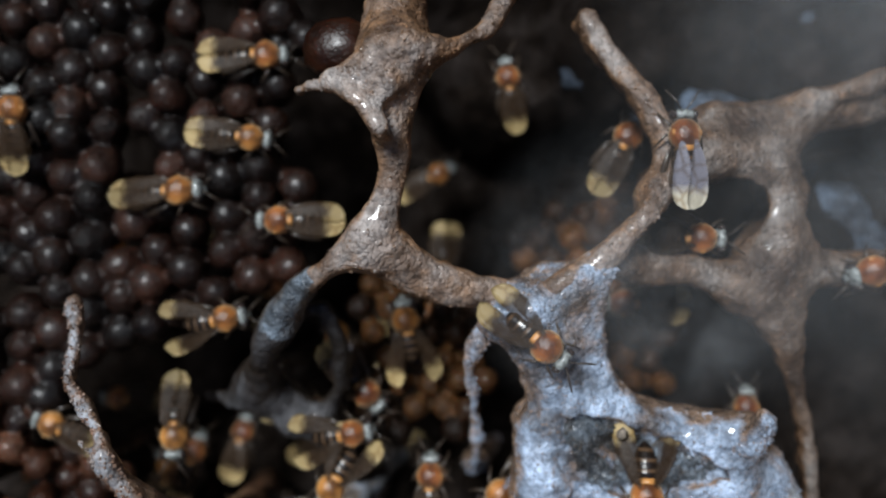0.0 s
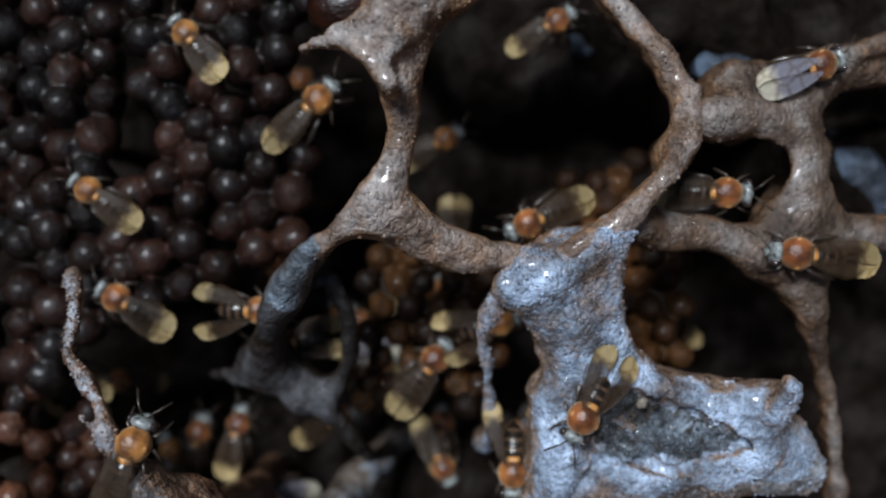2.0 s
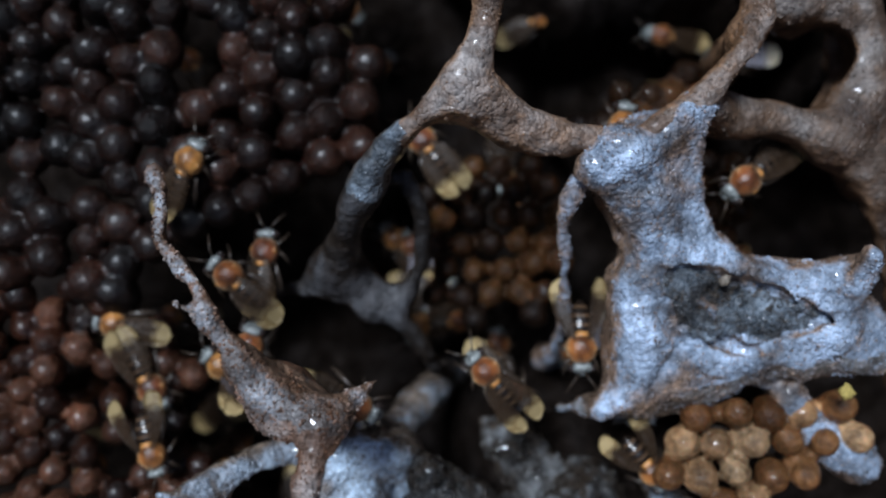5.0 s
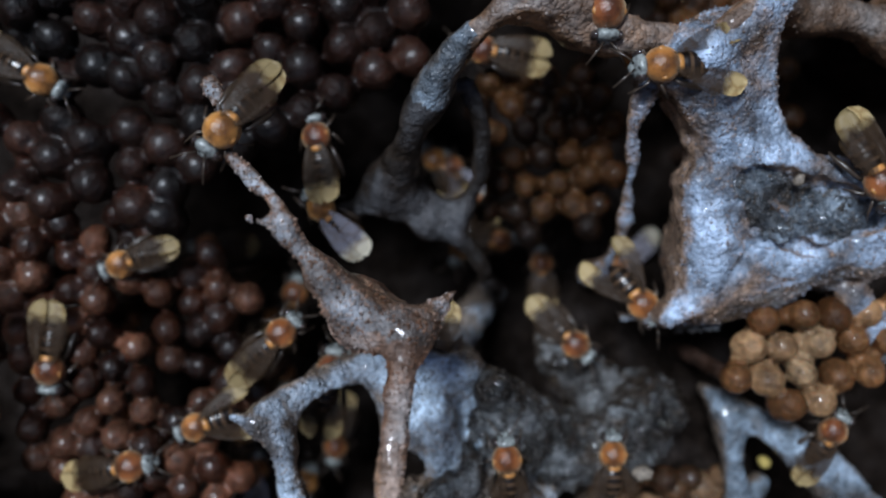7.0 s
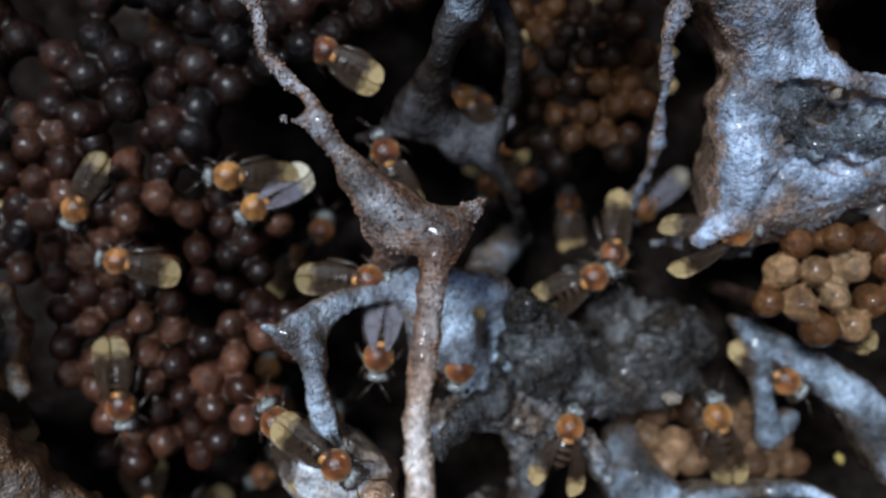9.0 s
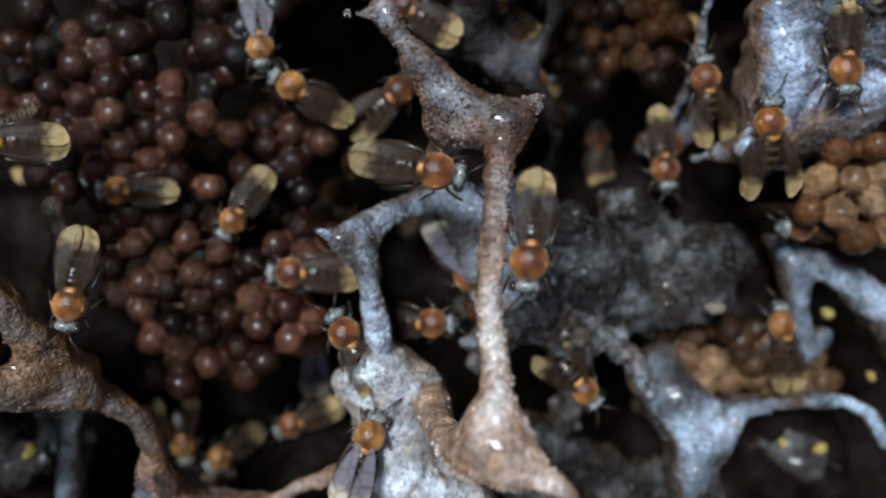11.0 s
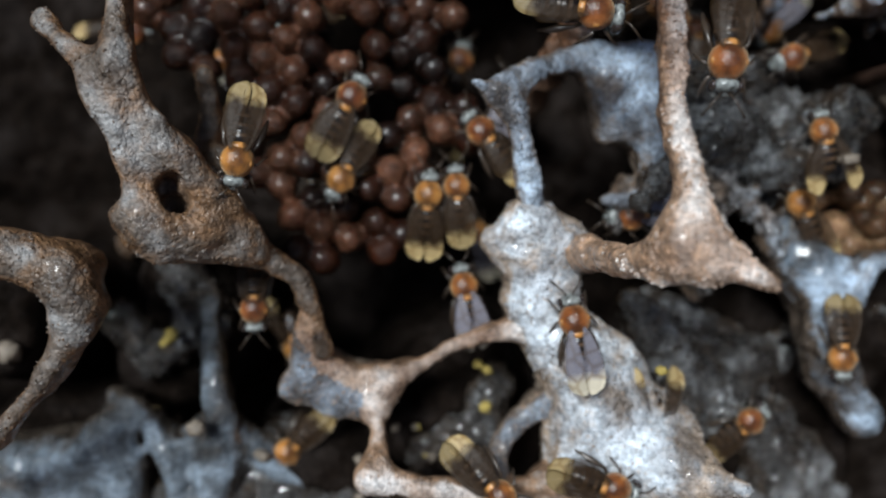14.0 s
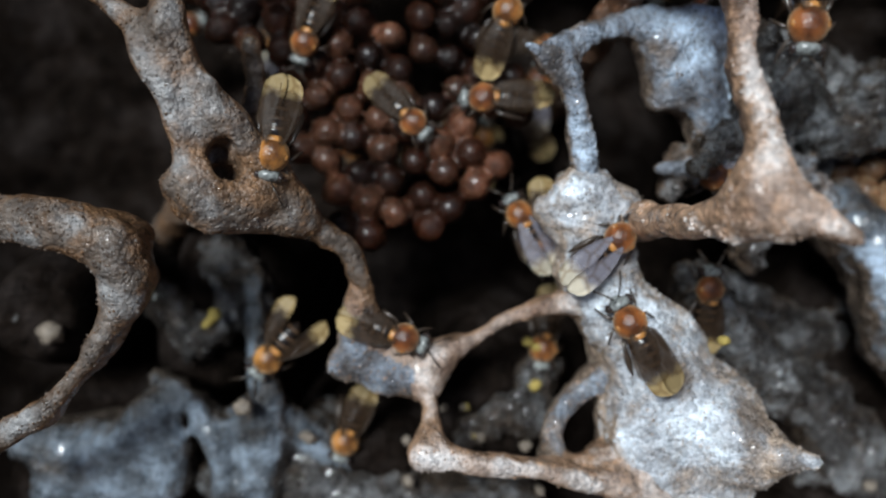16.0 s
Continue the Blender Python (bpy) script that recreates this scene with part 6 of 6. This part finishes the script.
    creep("C17", 9, 5, (0.0, 20.9, -29.7, 22.9, -90), (0.5, 20.6, -29.1, 23.0, -90), (1.0, 6.3, -33.4, 14.0, -105), (1.5, 4.7, -32.1, 14.0, -110), (2.0, 5.0, -32.8, 14.0, -91), (2.5, 5.2, -32.4, 14.0, -91), (3.0, 4.8, -31.8, 14.0, -86), (3.5, 4.9, -30.5, 14.0, -92), (4.0, 5.5, -30.3, 14.0, -92), (6.5, 1.4, -32.1, 14.0, -84), (7.0, 3.6, -35.8, 14.0, -54), (7.5, 6.1, -39.3, 14.0, -59), (8.0, 10.9, -39.8, 14.0, -24), (8.5, 10.2, -37.1, 16.2, -4), (11.0, 6.2, -34.2, 21.8, 91), (11.5, 6.7, -30.2, 22.8, 56), (12.0, 7.6, -28.9, 23.8, 60), (12.7, 9.3, -28.5, -12.0, 60), (16.0, 9.3, -28.5, -14.0, 60))
    creep("C18", -6, 4, (0.0, -12.2, -20.8, 6.8, -50), (0.5, -6.9, -22.4, 6.1, 5), (1.5, -1.8, -19.2, 5.8, 60), (6.5, -68.4, -39.0, 11.0, -114), (7.0, -67.6, -38.3, 11.0, -99), (7.5, -60.0, -38.3, 12.6, -84), (8.0, -68.3, -47.7, 12.4, -89), (8.5, -66.6, -53.4, 12.7, -74), (11.0, -48.5, -48.0, 12.8, 176), (11.5, -47.2, -40.9, 11.0, 96), (12.0, -52.8, -32.4, 11.5, 155), (12.5, -59.7, -35.4, 12.9, 210), (13.0, -62.8, -35.9, 12.9, 185), (13.5, -60.9, -41.7, 13.1, 145), (14.0, -58.0, -41.8, 13.1, 54), (14.5, -56.5, -41.0, 12.8, 54), (15.0, -57.3, -42.2, 13.1, 53), (15.7, -58.0, -43.7, -12.0, 53), (16.0, -58.0, -43.7, -14.0, 53))
    creep("C2", 9, -7, (0.0, -46.2, -36.2, -14.0, 108), (3.3, -46.2, -36.2, -12.0, 108), (4.0, -43.7, -34.0, 11.6, 108), (6.5, -33.7, -25.9, 11.6, 186), (7.0, -34.0, -21.1, 11.6, 126), (7.5, -38.8, -32.3, 11.6, 91), (8.0, -38.9, -29.5, 11.6, 96), (8.5, -44.3, -31.2, 11.6, 176), (11.0, -50.6, -20.9, 11.6, -89), (11.7, -48.7, -22.8, -12.0, -89), (16.0, -48.7, -22.8, -14.0, -89))
    creep("C20", -10, -9, (0.0, -34.0, -31.4, -14.0, 79), (1.8, -34.0, -31.4, -12.0, 79), (2.5, -31.5, -32.3, 12.6, 79), (3.0, -34.9, -25.4, 12.6, 79), (3.5, -36.5, -19.7, 12.6, 88), (4.0, -35.0, -18.2, 12.6, 83), (6.5, -33.1, -14.8, 12.6, 86), (7.0, -33.4, -13.5, 12.6, 96), (7.5, -33.8, -16.3, 12.6, 121), (8.0, -33.0, -14.1, 12.6, 96), (8.5, -36.0, -12.0, 12.6, 146), (11.0, -32.5, -16.9, 12.6, 146), (11.7, -30.1, -17.9, -12.0, 146), (16.0, -30.1, -17.9, -14.0, 146))
    creep("C21", 8, -7, (0.0, 29.5, -30.7, -14.0, -2), (2.8, 29.5, -30.7, -12.0, -2), (3.5, 29.3, -32.2, 20.9, -2), (4.0, 24.5, -35.6, 14.0, -67), (6.5, 23.9, -51.6, 14.0, 86), (7.0, 25.9, -52.8, 14.0, 56), (7.5, 24.0, -54.1, 14.0, -64), (8.0, 22.4, -51.6, 14.0, 146), (8.5, 21.1, -48.1, 14.0, 146), (11.0, 13.1, -46.5, 14.0, 176), (11.5, 3.4, -51.0, 14.2, 176), (12.0, 9.7, -51.0, 14.0, 175), (12.7, 7.2, -51.8, -12.0, 175), (16.0, 7.2, -51.8, -14.0, 175))
    creep("C22", 2, -2, (0.0, -47.3, -49.6, -14.0, -14), (7.3, -47.3, -49.6, -12.0, -14), (8.0, -48.8, -52.4, 11.8, -14), (8.5, -76.6, -51.0, 14.0, 86), (11.0, -76.4, -31.3, 25.4, 176), (11.7, -78.7, -30.4, -12.0, 176), (16.0, -78.7, -30.4, -14.0, 176))
    creep("C23", 2, 7, (0.0, -19.6, -15.4, -14.0, 131), (10.3, -19.6, -15.4, -12.0, 131), (11.0, -22.0, -16.6, 9.3, 131), (11.7, -23.1, -18.2, -12.0, 131), (16.0, -23.1, -18.2, -14.0, 131))
    creep("C25", -2, -4, (0.0, -53.6, -71.0, -14.0, 201), (10.8, -53.6, -71.0, -12.0, 201), (11.5, -53.0, -72.9, 14.0, 201), (12.0, -53.4, -69.6, 14.0, -95), (12.5, -51.6, -67.0, 14.0, 40), (13.0, -46.3, -65.0, 14.0, 55), (13.5, -76.1, -65.2, 9.0, 55), (14.0, -72.4, -65.9, 14.0, -96), (14.5, -64.3, -65.1, 18.0, -2), (15.0, -62.2, -68.8, 14.0, -32), (15.5, -62.5, -72.5, 14.0, -87), (16.0, -60.9, -73.4, 17.7, -27))
    creep("C27", -6, 7, (0.0, 13.5, -66.4, -14.0, 56), (7.3, 13.5, -66.4, -12.0, 56), (8.0, 11.1, -66.1, 7.8, 56), (8.5, 9.0, -61.0, 8.4, 96), (11.5, 14.2, -59.8, 8.1, 86), (12.0, 15.1, -62.9, 8.4, 85), (12.5, 8.4, -61.8, 8.5, 85), (13.0, 3.3, -47.8, 11.5, 55), (13.5, -2.0, -63.0, 10.3, -50), (14.0, -1.7, -60.9, 8.9, 104), (14.5, -7.1, -57.6, 15.4, 174), (15.2, -6.8, -55.6, -12.0, 174), (16.0, -6.8, -55.6, -14.0, 174))
    creep("C29", -8, -1, (0.0, -36.9, -72.8, -14.0, -5), (11.3, -36.9, -72.8, -12.0, -5), (12.0, -34.3, -75.7, 23.4, -5), (12.5, -33.7, -73.3, 22.7, 25), (13.0, -31.7, -73.0, 21.8, 5), (13.5, -29.0, -72.6, 17.9, 25), (14.0, -35.3, -70.6, 22.9, 94), (14.5, -36.9, -67.9, 22.8, 94), (15.0, -36.9, -64.5, 22.5, 88), (15.5, -36.5, -64.7, 22.4, 53), (16.0, -36.2, -64.8, 22.3, 33))
    creep("C3", -6, -2, (0.0, 22.3, -9.2, 4.0, 180), (0.5, 7.6, -5.5, 7.9, 172), (1.0, -7.1, -11.4, 7.9, 150), (1.5, -15.5, -12.0, 8.2, 200), (2.0, -23.5, -17.4, 8.6, 189), (2.5, -25.1, -27.8, 8.2, 239), (6.5, -35.2, -40.5, 8.2, 86), (7.0, -34.7, -41.9, 8.2, 76), (7.5, -27.4, -35.4, 22.6, 56), (8.0, -23.1, -26.0, 8.2, 91), (8.5, -27.9, -24.2, 8.2, 116), (11.0, -34.3, -26.5, 8.2, 36), (11.5, -29.8, -27.9, 22.5, -4), (12.0, -14.2, -23.6, 8.2, -5), (12.5, -8.5, -32.9, 8.2, -80), (13.0, -6.0, -37.6, 6.1, -55), (13.5, -9.6, -32.6, 8.2, -95), (14.2, -9.7, -31.8, -12.0, -95), (16.0, -9.7, -31.8, -14.0, -95))
    creep("C30", 7, -1, (0.0, -24.6, -83.4, -14.0, 35), (11.3, -24.6, -83.4, -12.0, 35), (12.0, -22.0, -81.2, 11.8, 35), (12.5, -13.3, -77.4, 13.2, -25), (13.0, -16.3, -78.6, 13.2, 45), (13.5, -22.7, -75.9, 15.5, 85), (14.0, -26.8, -85.8, 19.8, -96), (14.5, -16.4, -88.2, 12.8, 134), (15.2, -19.2, -88.8, -12.0, 134), (16.0, -19.2, -88.8, -14.0, 134))
    creep("C31", -9, 0, (0.0, -87.5, -77.7, -14.0, 90), (11.3, -87.5, -77.7, -12.0, 90), (12.0, -84.6, -76.2, 4.0, 90), (12.5, -78.8, -67.3, 4.4, 60), (13.0, -88.0, -69.8, 4.0, 85), (13.5, -85.8, -65.4, 4.0, 85), (14.2, -84.3, -67.2, -12.0, 85), (16.0, -84.3, -67.2, -14.0, 85))
    creep("C32", -6, -7, (0.0, -65.5, -76.7, -14.0, 215), (11.3, -65.5, -76.7, -12.0, 215), (12.0, -66.1, -77.5, 17.2, 215), (12.5, -69.6, -83.4, 4.5, 215), (13.0, -71.4, -83.3, 4.0, 210), (13.5, -71.7, -84.4, 4.0, 210), (14.5, -73.0, -87.4, 4.5, 228), (15.0, -73.7, -86.4, 4.5, 208), (15.5, -72.5, -85.7, 4.4, 213), (16.0, -70.6, -87.1, 6.1, -117))
    creep("C34", -4, 0, (0.0, -84.2, -32.6, -14.0, -25), (11.8, -84.2, -32.6, -12.0, -25), (12.5, -84.5, -33.8, 29.3, -25), (13.0, -88.9, -28.0, 14.0, -5), (13.5, -90.0, -26.8, 14.0, 15), (14.2, -88.7, -26.5, -12.0, 15), (16.0, -88.7, -26.5, -14.0, 15))
    creep("C36", 6, 3, (0.0, -54.7, -25.9, -14.0, 175), (12.3, -54.7, -25.9, -12.0, 175), (13.0, -54.6, -23.3, 12.2, 175), (13.5, -72.1, -33.5, 12.2, 175), (14.0, -64.4, -30.7, 7.8, 194), (15.0, -51.8, -33.0, 10.9, 53), (15.5, -55.7, -45.8, 13.0, -7), (16.0, -56.6, -48.4, 12.8, -52))
    creep("C38", -9, 4, (0.0, -50.0, -60.9, -14.0, 85), (12.3, -50.0, -60.9, -12.0, 85), (13.0, -50.3, -59.7, 12.2, 85), (13.5, -46.4, -59.1, 12.2, 95), (14.0, -46.7, -66.5, 12.2, 94), (14.5, -45.9, -66.8, 12.2, 94), (15.0, -46.2, -64.8, 12.2, 73), (15.5, -48.0, -59.1, 12.2, 113), (16.0, -45.3, -61.2, 12.2, 113))
    creep("C4", -8, -4, (0.0, -51.4, -24.5, 11.5, 160), (0.5, -56.0, -24.9, 11.4, 180), (1.0, -57.4, -22.6, 9.6, 180), (1.5, -36.1, -19.4, 34.7, 175), (2.0, -32.0, -24.2, 34.4, 69), (2.5, -44.5, -19.7, 7.3, 89), (6.5, -58.6, -27.8, 10.7, 211), (7.0, -58.0, -26.3, 11.3, 196), (7.5, -59.6, -21.7, 11.3, 176), (8.0, -69.1, -23.5, 12.6, 196), (8.5, -67.4, -26.0, 11.5, 236), (11.0, -68.5, -36.4, 11.5, 176), (11.5, -67.3, -31.3, 12.2, 126), (12.0, -68.7, -26.2, 11.5, 115), (12.5, -66.3, -26.9, 11.5, 90), (13.0, -65.1, -23.6, 12.6, 80), (13.7, -62.2, -24.9, -12.0, 80), (16.0, -62.2, -24.9, -14.0, 80))
    creep("C41", 5, 8, (0.0, -16.8, -85.2, -14.0, 85), (12.8, -16.8, -85.2, -12.0, 85), (13.5, -14.4, -85.8, 14.1, 85), (14.0, -12.7, -86.6, 14.0, 34), (14.5, -10.9, -81.8, 14.0, 34), (15.0, -10.6, -90.0, 9.0, -37), (16.0, -24.4, -72.2, 15.2, 83))
    creep("C43", 6, 9, (0.0, 1.0, -67.3, -14.0, 85), (12.3, 1.0, -67.3, -12.0, 85), (13.0, 2.9, -69.2, 13.8, 85), (13.5, 5.9, -78.7, 8.9, 85), (14.0, -0.2, -80.5, 14.2, -96), (14.5, -0.7, -80.9, 14.1, 234), (15.0, -0.6, -83.0, 13.8, 83), (15.5, -1.7, -89.7, 13.8, 83), (16.0, 1.3, -88.4, -12.0, 83))
    creep("C44", 10, -3, (0.0, -51.5, -54.2, -14.0, 79), (13.3, -51.5, -54.2, -12.0, 79), (14.0, -49.6, -54.1, 12.3, 79), (14.5, -48.3, -47.3, 12.3, 78), (15.2, -45.9, -48.2, -12.0, 78), (16.0, -45.9, -48.2, -14.0, 78))
    creep("C46", 10, 1, (0.0, -46.9, -86.7, -14.0, -51), (13.3, -46.9, -86.7, -12.0, -51), (14.0, -45.5, -88.8, 24.6, -51), (14.5, -41.5, -91.2, 24.0, -52), (15.5, -49.7, -82.4, 7.2, 83), (16.0, -43.4, -79.1, 4.8, -107))
    creep("C47", -9, 1, (0.0, -31.2, -92.1, -14.0, -26), (13.3, -31.2, -92.1, -12.0, -26), (14.0, -33.0, -89.6, 23.1, -26), (14.5, -29.9, -92.5, 23.0, -22), (15.0, -22.5, -90.0, 25.2, 38), (15.5, -28.2, -81.6, 23.3, 118), (16.0, -36.1, -74.1, 23.3, 113))
    creep("C48", -9, 6, (0.0, -24.8, -57.0, -14.0, 174), (13.3, -24.8, -57.0, -12.0, 174), (14.0, -25.0, -59.9, 14.0, 174), (14.5, -26.2, -58.9, 17.9, 174), (15.0, -24.5, -59.4, 14.0, 173), (15.5, -24.1, -59.3, 14.0, 173), (16.0, -21.5, -59.2, 14.0, 173))
    creep("C5", 0, -5, (0.0, -44.5, -45.6, -14.0, -79), (7.3, -44.5, -45.6, -12.0, -79), (8.0, -44.6, -47.6, 12.4, -79), (8.5, -63.8, -34.7, 12.1, 156), (11.0, -55.4, -41.0, 12.1, 231), (11.5, -59.6, -41.0, 12.9, 186), (12.0, -64.1, -48.7, 13.1, -115), (12.5, -64.8, -47.4, 13.1, 230), (13.0, -63.6, -45.4, 13.3, 180), (13.5, -53.1, -56.0, 12.3, 115), (14.0, -46.0, -53.8, 12.3, 89), (14.5, -45.2, -56.7, 12.2, 104), (15.0, -42.5, -60.0, 12.4, -27), (15.5, -42.4, -64.0, 15.5, -82), (16.0, -42.3, -64.3, 12.4, -87))
    creep("C50", -8, -2, (0.0, -71.3, -74.7, -14.0, -86), (13.8, -71.3, -74.7, -12.0, -86), (14.5, -72.5, -72.4, 10.0, -86), (15.0, -75.5, -76.0, 10.0, -102), (15.5, -77.2, -74.0, 9.9, 213), (16.0, -77.9, -74.6, 10.3, 223))
    creep("C51", -10, 6, (0.0, -42.3, -34.4, -14.0, 73), (14.3, -42.3, -34.4, -12.0, 73), (15.0, -43.0, -35.1, 11.5, 73), (15.5, -45.0, -46.8, 11.5, 173), (16.0, -47.6, -46.5, 11.4, 173))
    creep("C54", 2, 3, (0.0, -91.4, -89.8, -14.0, -57), (14.8, -91.4, -89.8, -12.0, -57), (15.5, -92.6, -88.1, 8.7, -57), (16.0, -94.1, -86.7, -12.0, -57))
    creep("C56", 7, 0, (0.0, -45.0, -37.6, -14.0, 43), (14.8, -45.0, -37.6, -12.0, 43), (15.5, -42.2, -37.1, 13.0, 43), (16.0, -43.9, -36.4, 13.0, 63))
    creep("C58", -10, 6, (0.0, -66.6, -35.8, -14.0, -117), (15.3, -66.6, -35.8, -12.0, -117), (16.0, -68.3, -37.0, 11.4, -117))
    creep("C8", 0, -3, (0.0, -31.8, -43.1, -14.0, 176), (7.3, -31.8, -43.1, -12.0, 176), (8.0, -34.1, -45.6, 13.7, 176), (8.5, -33.7, -47.7, 13.7, 226), (11.0, -27.5, -49.8, 13.7, -64), (11.5, -29.2, -48.5, 13.7, -84), (12.0, -27.5, -45.6, 11.9, -25), (12.5, -23.8, -45.4, 13.7, -20), (13.0, -33.2, -49.0, 13.7, 175), (13.5, -35.3, -42.6, 22.2, 75), (14.2, -36.6, -41.0, -12.0, 75), (16.0, -36.6, -41.0, -14.0, 75))
    creep("C9", 9, 1, (0.0, -37.5, -57.9, -14.0, -104), (7.3, -37.5, -57.9, -12.0, -104), (8.0, -36.1, -58.0, 22.9, -104), (8.5, -37.0, -58.9, 23.1, -64), (11.0, -31.9, -55.0, 14.0, -4), (11.5, -29.9, -52.0, 14.0, 16), (12.0, -31.3, -60.6, 14.0, 175), (12.5, -29.6, -57.6, 14.0, 85), (13.2, -32.4, -59.0, -12.0, 85), (16.0, -32.4, -59.0, -14.0, 85))
    creep("C_6", -2, -3, (0.0, 20.6, 11.6, 14.0, 60), (0.5, 20.8, 13.6, 14.0, 0), (1.0, 19.4, 8.5, 14.0, -60), (1.5, 15.0, 2.2, 9.0, -105), (2.0, 6.9, -2.8, 14.0, 204), (2.5, -2.8, -4.9, 25.4, 179), (3.0, -15.2, -4.7, 22.5, 189), (3.5, -21.6, -7.5, 18.6, 183), (4.0, -36.9, -9.6, 15.9, 183), (6.5, -37.9, -37.8, 14.0, 56), (7.0, -39.5, -35.9, 14.0, 41), (7.5, -34.4, -40.6, 17.7, 56), (8.0, -32.7, -40.3, 14.0, -4), (8.5, -33.1, -39.9, 14.0, -4), (11.0, -31.2, -37.9, 33.0, -14), (11.5, -31.8, -38.4, 33.0, -14), (12.0, -32.1, -39.1, 33.0, -15), (12.5, -32.0, -38.7, 33.0, -15), (13.0, -31.8, -38.3, 33.0, -15), (13.5, -32.0, -38.3, 33.0, -15), (14.0, -32.4, -39.0, 33.0, -16), (14.7, -34.9, -36.1, -12.0, -16), (16.0, -34.9, -36.1, -14.0, -16))
    creep("C_7", 4, 9, (0.0, -19.8, -31.0, -14.0, 29), (2.3, -19.8, -31.0, -12.0, 29), (3.0, -22.2, -31.0, 33.6, 29), (3.5, -25.2, -30.8, 34.4, 88), (4.0, -23.2, -32.1, 14.3, 28), (6.5, -22.2, -41.5, 14.5, -104), (7.0, -22.0, -41.5, 14.6, -109), (7.5, -20.9, -46.4, 13.4, -114), (8.0, -20.9, -50.4, 13.3, -104), (8.5, -22.0, -51.0, 13.1, -104), (11.0, -23.3, -46.8, 38.0, -99), (11.5, -22.9, -46.9, 38.0, -99), (12.0, -22.2, -47.4, 38.0, -100), (12.5, -22.1, -47.2, 38.0, -100), (13.0, -22.2, -47.0, 38.0, -100), (13.5, -22.0, -46.4, 38.0, -100), (14.0, -21.6, -45.9, 38.0, -101), (14.5, -21.2, -46.1, 38.0, -102), (15.0, -20.8, -46.8, 38.0, -102), (15.5, -21.2, -47.4, 38.0, -102), (16.0, -20.9, -47.2, 38.0, -102))


motions()
